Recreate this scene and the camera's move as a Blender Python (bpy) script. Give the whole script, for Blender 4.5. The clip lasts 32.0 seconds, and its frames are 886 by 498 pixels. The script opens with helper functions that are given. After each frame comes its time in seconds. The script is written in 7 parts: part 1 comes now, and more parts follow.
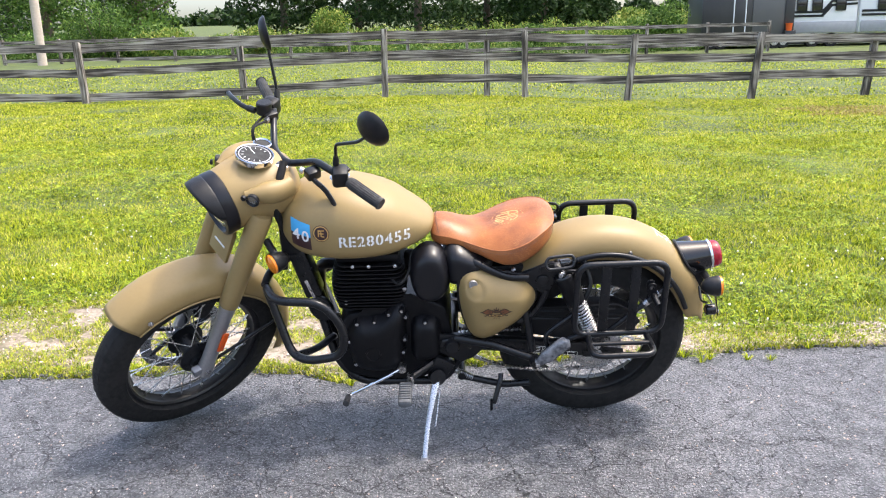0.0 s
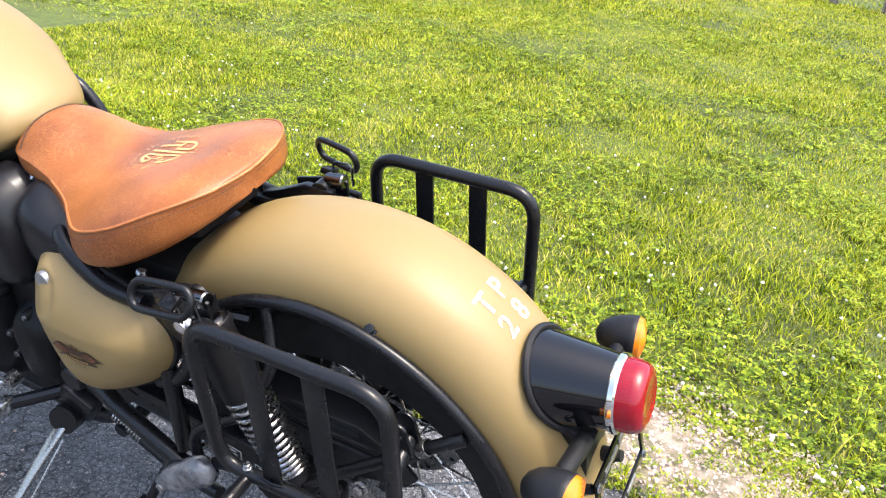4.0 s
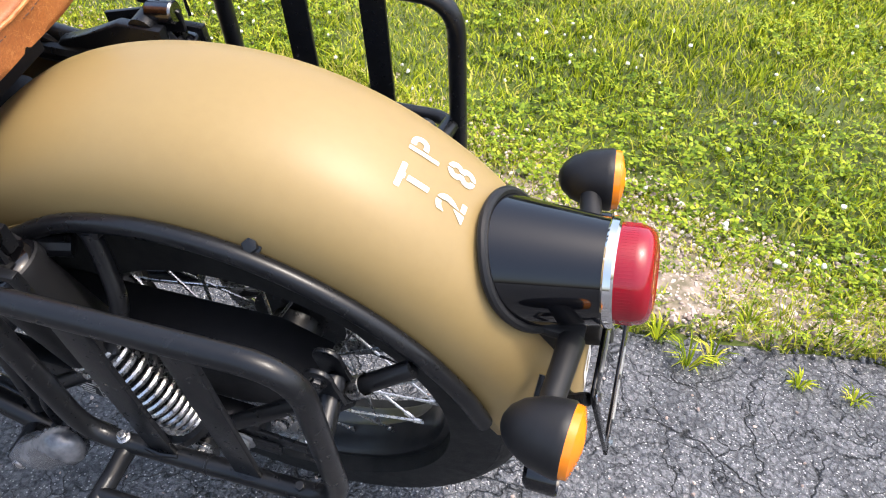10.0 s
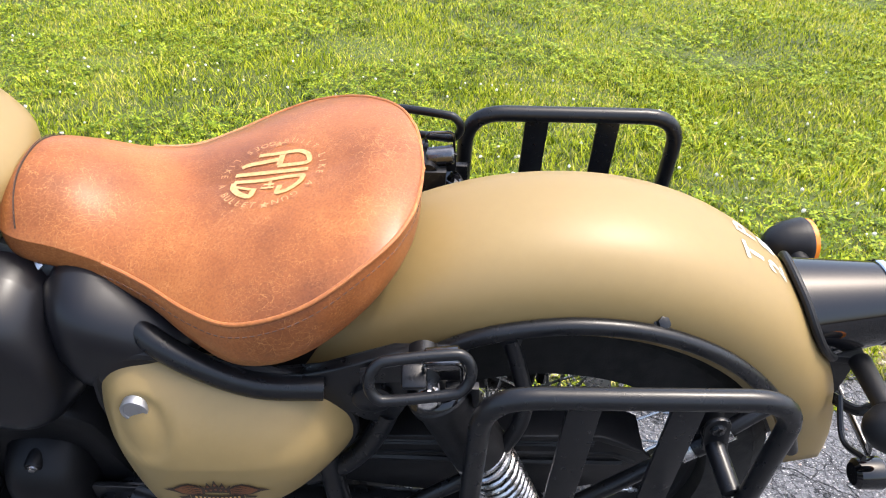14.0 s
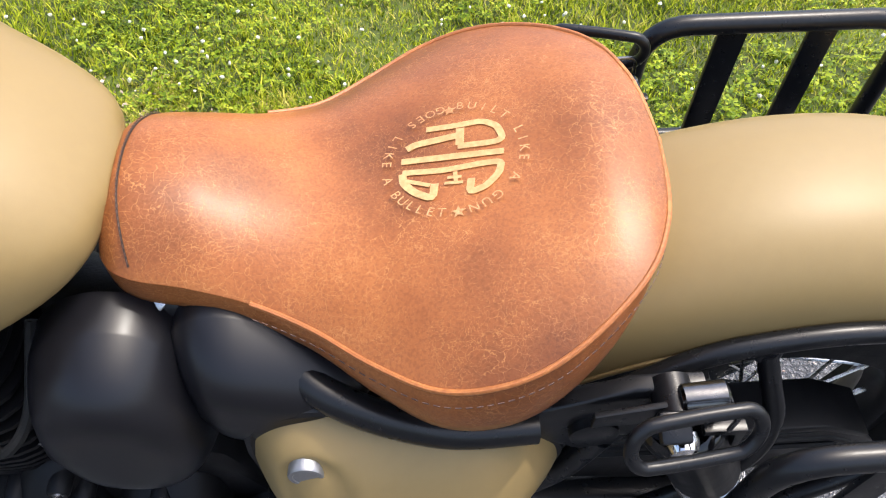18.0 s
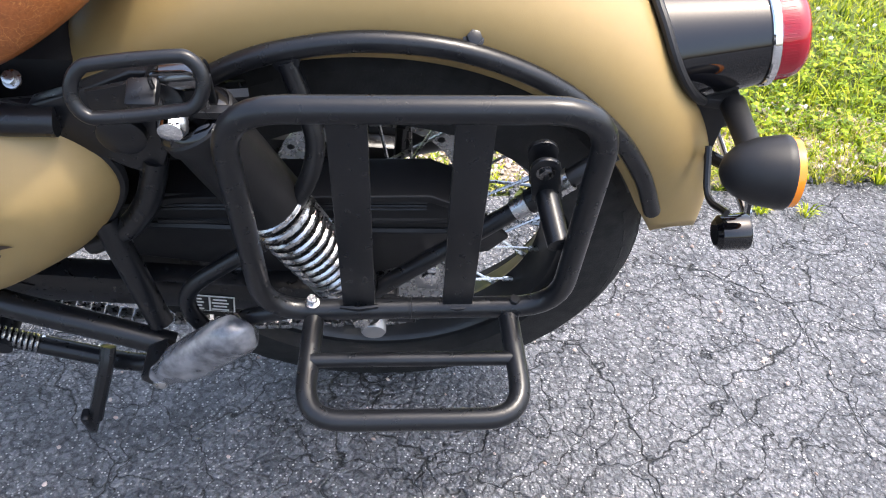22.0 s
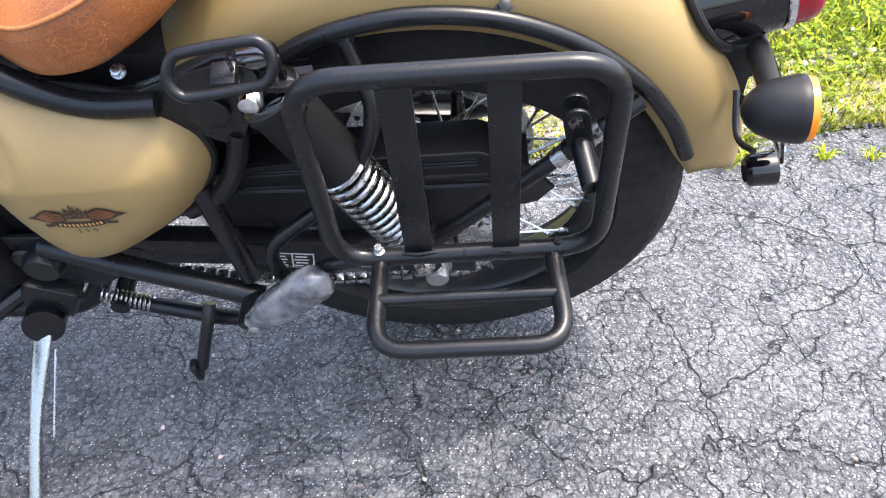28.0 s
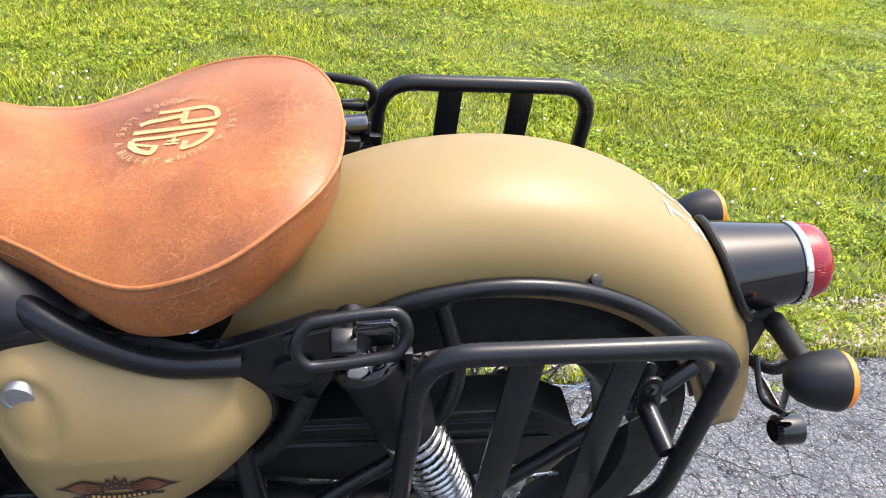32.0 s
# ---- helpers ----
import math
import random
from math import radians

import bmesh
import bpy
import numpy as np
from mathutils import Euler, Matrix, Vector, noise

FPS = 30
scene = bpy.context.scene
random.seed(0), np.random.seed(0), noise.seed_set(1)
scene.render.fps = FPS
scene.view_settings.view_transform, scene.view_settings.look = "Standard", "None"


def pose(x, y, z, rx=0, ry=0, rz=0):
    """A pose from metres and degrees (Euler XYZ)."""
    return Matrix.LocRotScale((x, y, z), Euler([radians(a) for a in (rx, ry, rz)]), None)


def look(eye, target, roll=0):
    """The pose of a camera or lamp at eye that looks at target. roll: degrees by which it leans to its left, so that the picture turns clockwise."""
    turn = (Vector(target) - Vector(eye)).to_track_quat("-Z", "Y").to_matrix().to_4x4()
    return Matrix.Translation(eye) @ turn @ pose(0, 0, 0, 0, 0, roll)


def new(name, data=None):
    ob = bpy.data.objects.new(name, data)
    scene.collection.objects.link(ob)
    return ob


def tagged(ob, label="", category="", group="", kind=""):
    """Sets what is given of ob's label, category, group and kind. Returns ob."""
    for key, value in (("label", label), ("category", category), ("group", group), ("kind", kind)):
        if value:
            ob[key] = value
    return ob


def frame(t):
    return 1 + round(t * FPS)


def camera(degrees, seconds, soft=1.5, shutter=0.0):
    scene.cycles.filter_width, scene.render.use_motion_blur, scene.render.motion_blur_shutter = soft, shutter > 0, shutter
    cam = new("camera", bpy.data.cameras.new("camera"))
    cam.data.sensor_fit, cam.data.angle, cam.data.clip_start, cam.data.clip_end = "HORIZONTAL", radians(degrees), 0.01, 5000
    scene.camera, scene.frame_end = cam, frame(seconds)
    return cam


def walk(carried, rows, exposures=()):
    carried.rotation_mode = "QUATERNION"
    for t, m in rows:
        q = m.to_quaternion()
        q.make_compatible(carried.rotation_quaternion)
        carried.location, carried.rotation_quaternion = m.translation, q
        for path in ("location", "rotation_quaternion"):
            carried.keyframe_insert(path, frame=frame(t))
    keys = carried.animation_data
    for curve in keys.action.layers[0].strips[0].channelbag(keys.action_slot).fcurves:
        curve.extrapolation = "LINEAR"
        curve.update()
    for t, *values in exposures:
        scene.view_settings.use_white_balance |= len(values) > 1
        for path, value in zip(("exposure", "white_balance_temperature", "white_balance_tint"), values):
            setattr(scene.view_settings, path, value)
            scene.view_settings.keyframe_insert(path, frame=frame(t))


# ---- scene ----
cam = camera(59.6, 32.0, soft=1.1)
PATH = [
    (0, (0.206, -2.741, 1.239), (0.124, -0.804, 0.748), -1.4),
    (0.5, (0.215, -2.675, 1.236), (0.14, -0.746, 0.711), -1.2),
    (1, (0.251, -2.461, 1.22), (0.205, -0.544, 0.653), -0.7),
    (1.5, (0.357, -2.218, 1.241), (0.357, -0.321, 0.611), 0.5),
    (2, (0.555, -1.95, 1.206), (0.559, -0.075, 0.511), 2.1),
    (2.5, (0.675, -1.706, 1.16), (0.614, 0.144, 0.402), 3.6),
    (3, (0.792, -1.472, 1.156), (0.547, 0.336, 0.338), 4.5),
    (3.5, (0.958, -1.279, 1.083), (0.433, 0.492, 0.317), 6.2),
    (5.5, (1.25, -0.766, 1.091), (0.034, 0.372, -0.016), 4.6),
    (6, (1.265, -0.768, 1.072), (0.076, 0.341, -0.094), 5.3),
    (6.5, (1.269, -0.776, 1.05), (0.134, 0.324, -0.175), 5.6),
    (7, (1.157, -0.766, 1.064), (0.089, 0.332, -0.222), 5.8),
    (7.5, (1.075, -0.695, 1.07), (0.063, 0.38, -0.279), 7.3),
    (8, (1.009, -0.531, 1.016), (0.034, 0.394, -0.465), 8.3),
    (8.5, (0.996, -0.484, 0.999), (0.09, 0.372, -0.564), 7.7),
    (9, (0.967, -0.533, 1.001), (0.223, 0.458, -0.569), 7.4),
    (9.5, (0.915, -0.673, 0.991), (0.396, 0.608, -0.455), 7.1),
    (10, (0.957, -0.832, 1.013), (0.522, 0.665, -0.24), 3.4),
    (10.5, (1.004, -1.043, 1.063), (0.519, 0.583, 0.005), -1.0),
    (11, (0.958, -1.164, 1.062), (0.515, 0.507, 0.055), -2.7),
    (11.5, (0.875, -1.287, 1.059), (0.515, 0.413, 0.068), -1.9),
    (12, (0.861, -1.298, 1.049), (0.562, 0.447, 0.117), 0.7),
    (12.5, (0.818, -1.272, 1.05), (0.646, 0.512, 0.163), 2.2),
    (13, (0.728, -1.183, 1.034), (0.608, 0.611, 0.157), 2.6),
    (13.5, (0.608, -1.053, 1.021), (0.53, 0.735, 0.128), 2.8),
    (14, (0.469, -1.04, 1.03), (0.476, 0.72, 0.079), 2.8),
    (14.5, (0.308, -1.022, 1.042), (0.361, 0.693, 0.016), 2.3),
    (16.5, (0.277, -0.741, 1.028), (0.333, 0.696, -0.361), -1.4),
    (17, (0.277, -0.748, 1.041), (0.344, 0.688, -0.35), -1.2),
    (17.5, (0.281, -0.752, 1.053), (0.347, 0.702, -0.32), -0.8),
    (18, (0.289, -0.82, 1.039), (0.329, 0.706, -0.253), 0.2),
    (18.5, (0.372, -0.972, 0.997), (0.478, 0.577, -0.263), 3.0),
    (19, (0.546, -1.001, 0.946), (0.668, 0.587, -0.264), 5.7),
    (19.5, (0.627, -0.97, 0.902), (0.712, 0.649, -0.27), 4.7),
    (20, (0.642, -0.964, 0.889), (0.685, 0.586, -0.373), 1.2),
    (20.5, (0.648, -0.968, 0.888), (0.671, 0.541, -0.425), 1.4),
    (21, (0.649, -0.981, 0.88), (0.676, 0.603, -0.341), 1.9),
    (21.5, (0.652, -0.982, 0.883), (0.69, 0.581, -0.365), 2.3),
    (22, (0.649, -0.992, 0.876), (0.699, 0.566, -0.377), 2.9),
    (22.5, (0.645, -0.997, 0.88), (0.696, 0.566, -0.367), 2.8),
    (23, (0.64, -0.998, 0.888), (0.682, 0.569, -0.353), 2.5),
    (23.5, (0.649, -0.991, 0.886), (0.676, 0.577, -0.354), 2.4),
    (24, (0.648, -0.988, 0.891), (0.662, 0.584, -0.346), 2.2),
    (24.5, (0.649, -0.99, 0.889), (0.649, 0.584, -0.344), 2.1),
    (25, (0.647, -0.987, 0.891), (0.634, 0.589, -0.341), 1.9),
    (25.5, (0.651, -0.981, 0.886), (0.625, 0.594, -0.346), 1.5),
    (27.5, (0.669, -1.007, 0.902), (0.594, 0.538, -0.366), -1.8),
    (28, (0.683, -1.075, 0.91), (0.515, 0.437, -0.388), -5.0),
    (28.5, (0.656, -1.082, 0.923), (0.395, 0.565, -0.181), -5.3),
    (29, (0.62, -1.13, 0.957), (0.442, 0.614, -0.005), -4.9),
    (29.5, (0.562, -1.252, 1.014), (0.493, 0.523, 0.096), -1.8),
    (30, (0.572, -1.248, 1.016), (0.582, 0.539, 0.118), 2.2),
    (30.5, (0.572, -1.086, 0.957), (0.596, 0.692, 0.042), 3.5),
    (31, (0.588, -0.952, 0.933), (0.631, 0.809, -0.015), 3.0),
    (31.5, (0.565, -0.954, 0.933), (0.705, 0.802, -0.014), 3.6),
    (32, (0.434, -1.028, 0.957), (0.74, 0.743, 0.082), 5.5),
]
walk(cam, [(t, look(eye, target, roll)) for t, eye, target, roll in PATH],
     ((0.0, 1.85), (3.5, 1.9), (6.0, 1.6), (9.0, 1.52), (11.0, 1.75), (14.0, 1.75), (16.5, 1.5), (18.0, 1.5), (20.0, 2.1), (24.0, 2.2), (27.5, 2.4), (28.5, 2.25), (29.0, 1.9), (32.0, 1.8)))

# ---- world, sun ----
SUN = Vector((0.42, 0.04, 1.0)).normalized()
world = bpy.data.worlds.new("world")
scene.world = world
world.use_nodes = True
wn = world.node_tree.nodes
sky = wn.new("ShaderNodeTexSky")
sky.sky_type = "NISHITA"
sky.sun_disc = False
sky.sun_elevation = math.asin(SUN.z)
sky.sun_rotation = math.atan2(SUN.x, SUN.y)
sky.air_density, sky.dust_density, sky.ozone_density = 1.0, 5.0, 1.0
wn["Background"].inputs["Strength"].default_value = 0.15
world.node_tree.links.new(sky.outputs[0], wn["Background"].inputs["Color"])
sun_data = bpy.data.lights.new("sun", "SUN")
sun_data.energy, sun_data.angle, sun_data.color = 0.82, radians(0.8), (1.0, 0.96, 0.89)
sun = new("sun", sun_data)
sun.matrix_world = look(SUN * 50, (0, 0, 0))


# ---- materials ----
def nodes_of(name):
    m = bpy.data.materials.new(name)
    m.use_nodes = True
    nt = m.node_tree
    return m, nt.nodes, nt.links, nt.nodes["Principled BSDF"]


def ramp(n, stops):
    r = n.new("ShaderNodeValToRGB")
    e = r.color_ramp.elements
    e[0].position, e[0].color = stops[0][0], (*stops[0][1], 1)
    e[1].position, e[1].color = stops[-1][0], (*stops[-1][1], 1)
    for p, c in stops[1:-1]:
        x = e.new(p)
        x.color = (*c, 1)
    return r


def mat(name, col, rough=0.5, metal=0.0, col2=None, scale=60.0, big=6.0, amount=0.5, bump=0.0, bscale=300.0, coat=0.0, rvar=0.12, spec=0.5):
    """A surface with grain and larger patches of a second colour."""
    m, n, l, b = nodes_of(name)
    tc = n.new("ShaderNodeTexCoord")
    n1, n2 = n.new("ShaderNodeTexNoise"), n.new("ShaderNodeTexNoise")
    n1.inputs["Scale"].default_value, n2.inputs["Scale"].default_value = scale, big
    n1.inputs["Detail"].default_value, n2.inputs["Detail"].default_value = 5, 4
    for x in (n1, n2):
        l.new(tc.outputs["Object"], x.inputs["Vector"])
    mix = n.new("ShaderNodeMath")
    mix.operation = "MULTIPLY"
    l.new(n1.outputs[0], mix.inputs[0]), l.new(n2.outputs[0], mix.inputs[1])
    c2 = col2 or tuple(v * 0.8 for v in col)
    r = ramp(n, [(0.18, tuple(a + (c - a) * amount for a, c in zip(col, c2))), (0.34, col)])
    l.new(mix.outputs[0], r.inputs[0])
    l.new(r.outputs[0], b.inputs["Base Color"])
    mr = n.new("ShaderNodeMapRange")
    mr.inputs["To Min"].default_value, mr.inputs["To Max"].default_value = max(rough - rvar, 0.02), min(rough + rvar, 1)
    l.new(n1.outputs[0], mr.inputs["Value"]), l.new(mr.outputs[0], b.inputs["Roughness"])
    b.inputs["Metallic"].default_value, b.inputs["Coat Weight"].default_value = metal, coat
    b.inputs["Specular IOR Level"].default_value = spec
    if bump:
        n3, bp = n.new("ShaderNodeTexNoise"), n.new("ShaderNodeBump")
        n3.inputs["Scale"].default_value, n3.inputs["Detail"].default_value = bscale, 3
        l.new(tc.outputs["Object"], n3.inputs["Vector"]), l.new(n3.outputs[0], bp.inputs["Height"])
        bp.inputs["Strength"].default_value, bp.inputs["Distance"].default_value = bump, 0.002
        l.new(bp.outputs[0], b.inputs["Normal"])
    return m


SAND = mat("sand_paint", (0.264, 0.185, 0.075), 0.45, col2=(0.243, 0.169, 0.068), scale=90, big=4, bump=0.03, bscale=1100, rvar=0.04, spec=0.42)
BLACK = mat("black_powder_coat", (0.006, 0.0065, 0.008), 0.29, col2=(0.010, 0.0105, 0.012), scale=120, bump=0.05, bscale=1400, rvar=0.06, spec=0.36)
PLASTIC = mat("black_plastic", (0.008, 0.008, 0.009), 0.45, col2=(0.014, 0.014, 0.015), bump=0.08, bscale=1800, spec=0.3)
SATIN = mat("satin_black", (0.006, 0.006, 0.008), 0.32, col2=(0.008, 0.008, 0.010), rvar=0.015, bump=0.015, bscale=1800, spec=0.36)
GLOSS = mat("gloss_black", (0.004, 0.004, 0.005), 0.05, rvar=0.02, coat=0.1)
ENGINE = mat("engine_black", (0.005, 0.005, 0.006), 0.42, col2=(0.008, 0.008, 0.009), bump=0.12, bscale=900, spec=0.20)
RUBBER = mat("tyre_rubber", (0.009, 0.009, 0.009), 0.75, col2=(0.022, 0.021, 0.02), big=14, bump=0.25, bscale=420, spec=0.3)
PEGRUB = mat("peg_rubber", (0.045, 0.047, 0.051), 0.75, col2=(0.095, 0.098, 0.104), scale=90, amount=1, bump=0.3)
GRIP = mat("grip_rubber", (0.022, 0.022, 0.023), 0.75, col2=(0.055, 0.055, 0.056), bump=0.2)
CHROME = mat("chrome", (0.75, 0.75, 0.76), 0.07, 1.0, rvar=0.03)
STEEL = mat("zinc_steel", (0.55, 0.55, 0.56), 0.28, 1.0, col2=(0.35, 0.34, 0.33), scale=200)
ALLOY = mat("cast_alloy", (0.42, 0.42, 0.43), 0.42, 0.85, col2=(0.3, 0.3, 0.31), scale=150, bump=0.08)
RIM = mat("rim_black", (0.008, 0.008, 0.009), 0.34, 0.0, col2=(0.018, 0.018, 0.018), spec=0.4)
WHITE = mat("white_stencil", (0.78, 0.78, 0.76), 0.5, col2=(0.62, 0.6, 0.56), scale=220)
LABEL = mat("label_white", (0.72, 0.72, 0.7), 0.35)
BLUE = mat("decal_blue", (0.05, 0.36, 0.68), 0.4)
MAROON = mat("decal_maroon", (0.035, 0.01, 0.012), 0.4)
GOLD = mat("decal_gold", (0.55, 0.33, 0.1), 0.45, col2=(0.42, 0.22, 0.06))
BRONZE = mat("decal_bronze", (0.24, 0.095, 0.03), 0.45, col2=(0.15, 0.05, 0.018), scale=500, amount=1)
DARK = mat("decal_dark", (0.035, 0.02, 0.012), 0.5)
TANLOGO = mat("embossed_tan", (0.60, 0.36, 0.155), 0.6, col2=(0.48, 0.26, 0.1), scale=260, amount=1)
TANMOTTO = mat("embossed_motto", (0.58, 0.34, 0.15), 0.6, col2=(0.42, 0.18, 0.065), scale=420, amount=1)
GUNMETAL = mat("dark_plated_metal", (0.16, 0.16, 0.165), 0.22, 1.0, col2=(0.1, 0.1, 0.1), scale=200)
PIPING = mat("seat_piping", (0.47, 0.18, 0.05), 0.5, col2=(0.33, 0.11, 0.03), scale=260, amount=1)
THREAD = mat("seat_thread", (0.10, 0.055, 0.045), 0.7)
MIRROR = mat("mirror_glass", (0.9, 0.9, 0.9), 0.02, 1.0, rvar=0.0)
DIAL = mat("dial_face", (0.02, 0.02, 0.02), 0.8, col2=(0.06, 0.06, 0.06), spec=0.3)
CLEARWRAP = mat("plastic_wrap_grey", (0.05, 0.053, 0.062), 0.2, col2=(0.17, 0.175, 0.19), scale=60, big=18, amount=1, bump=0.9, bscale=45, coat=0.8)


def lens(name, col, rough=0.12, trans=0.35):
    m, n, l, b = nodes_of(name)
    b.inputs["Base Color"].default_value = (*col, 1)
    b.inputs["Roughness"].default_value = rough
    b.inputs["Transmission Weight"].default_value = trans
    b.inputs["Coat Weight"].default_value = 0.25
    tc, w, bp = n.new("ShaderNodeTexCoord"), n.new("ShaderNodeTexNoise"), n.new("ShaderNodeBump")
    w.inputs["Scale"].default_value = 220
    l.new(tc.outputs["Object"], w.inputs["Vector"]), l.new(w.outputs[0], bp.inputs["Height"])
    bp.inputs["Strength"].default_value, bp.inputs["Distance"].default_value = 0.08, 0.001
    l.new(bp.outputs[0], b.inputs["Normal"])
    return m


AMBER = lens("amber_lens", (0.95, 0.27, 0.01), 0.16, 0.25)
RED = lens("red_lens", (0.30, 0.001, 0.012), 0.06, 0.2)
ORANGE = lens("orange_reflector", (0.75, 0.1, 0.01), 0.15, 0.1)
GLASS = lens("clear_glass", (0.9, 0.92, 0.92), 0.03, 0.9)


def leather():
    m, n, l, b = nodes_of("tan_leather")
    tc = n.new("ShaderNodeTexCoord")

    def noise_tex(scale, detail):
        x = n.new("ShaderNodeTexNoise")
        x.inputs["Scale"].default_value, x.inputs["Detail"].default_value = scale, detail
        l.new(tc.outputs["Object"], x.inputs["Vector"])
        return x

    def calc(op, p, q):
        x = n.new("ShaderNodeMath")
        x.operation = op
        for i, v in enumerate((p, q)):
            if isinstance(v, float):
                x.inputs[i].default_value = v
            else:
                l.new(v, x.inputs[i])
        return x.outputs[0]

    cloud, grain, warp, patch, patch_b = noise_tex(9, 6), noise_tex(420, 4), noise_tex(60, 4), noise_tex(13, 5), noise_tex(24, 4)
    add = n.new("ShaderNodeVectorMath")
    add.operation = "MULTIPLY_ADD"
    add.inputs[1].default_value = (0.022, 0.022, 0.022)
    l.new(warp.outputs["Color"], add.inputs[0]), l.new(tc.outputs["Object"], add.inputs[2])
    lines = []
    for scale, width, where_tex, lo, hi in ((105, 0.018, patch, 0.38, 0.60), (240, 0.032, patch_b, 0.38, 0.58)):
        vor = n.new("ShaderNodeTexVoronoi")
        vor.feature, vor.inputs["Scale"].default_value = "DISTANCE_TO_EDGE", scale
        l.new(add.outputs[0], vor.inputs["Vector"])
        crack, where = ramp(n, [(0.0, (1, 1, 1)), (width, (0, 0, 0))]), ramp(n, [(lo, (0, 0, 0)), (hi, (1, 1, 1))])
        l.new(vor.outputs["Distance"], crack.inputs[0]), l.new(where_tex.outputs[0], where.inputs[0])
        lines.append(calc("MULTIPLY", crack.outputs[0], where.outputs[0]))
    crackle = calc("MAXIMUM", lines[0], calc("MULTIPLY", lines[1], 0.7))
    base = ramp(n, [(0.30, (0.145, 0.045, 0.014)), (0.44, (0.235, 0.075, 0.021)), (0.54, (0.305, 0.100, 0.028)), (0.66, (0.37, 0.128, 0.036))])
    l.new(cloud.outputs[0], base.inputs[0])
    pores = ramp(n, [(0.36, (0.62, 0.58, 0.55)), (0.56, (1, 1, 1))])
    l.new(noise_tex(430, 5).outputs[0], pores.inputs[0])
    worn = n.new("ShaderNodeMix")
    worn.data_type, worn.blend_type = "RGBA", "MULTIPLY"
    worn.inputs[0].default_value = 0.5
    l.new(base.outputs[0], worn.inputs[6]), l.new(pores.outputs[0], worn.inputs[7])
    mix = n.new("ShaderNodeMix")
    mix.data_type = "RGBA"
    l.new(calc("MULTIPLY", crackle, 0.58), mix.inputs[0]), l.new(worn.outputs[2], mix.inputs[6])
    mix.inputs[7].default_value = (0.68, 0.33, 0.12, 1)
    l.new(mix.outputs[2], b.inputs["Base Color"])
    rr = n.new("ShaderNodeMapRange")
    rr.inputs["To Min"].default_value, rr.inputs["To Max"].default_value = 0.30, 0.42
    b.inputs["Specular IOR Level"].default_value = 0.38
    l.new(patch.outputs[0], rr.inputs["Value"]), l.new(rr.outputs[0], b.inputs["Roughness"])
    bp = n.new("ShaderNodeBump")
    l.new(calc("SUBTRACT", grain.outputs[0], calc("MULTIPLY", crackle, 0.6)), bp.inputs["Height"])
    bp.inputs["Strength"].default_value, bp.inputs["Distance"].default_value = 0.16, 0.001
    l.new(bp.outputs[0], b.inputs["Normal"])
    return m


LEATHER = leather()


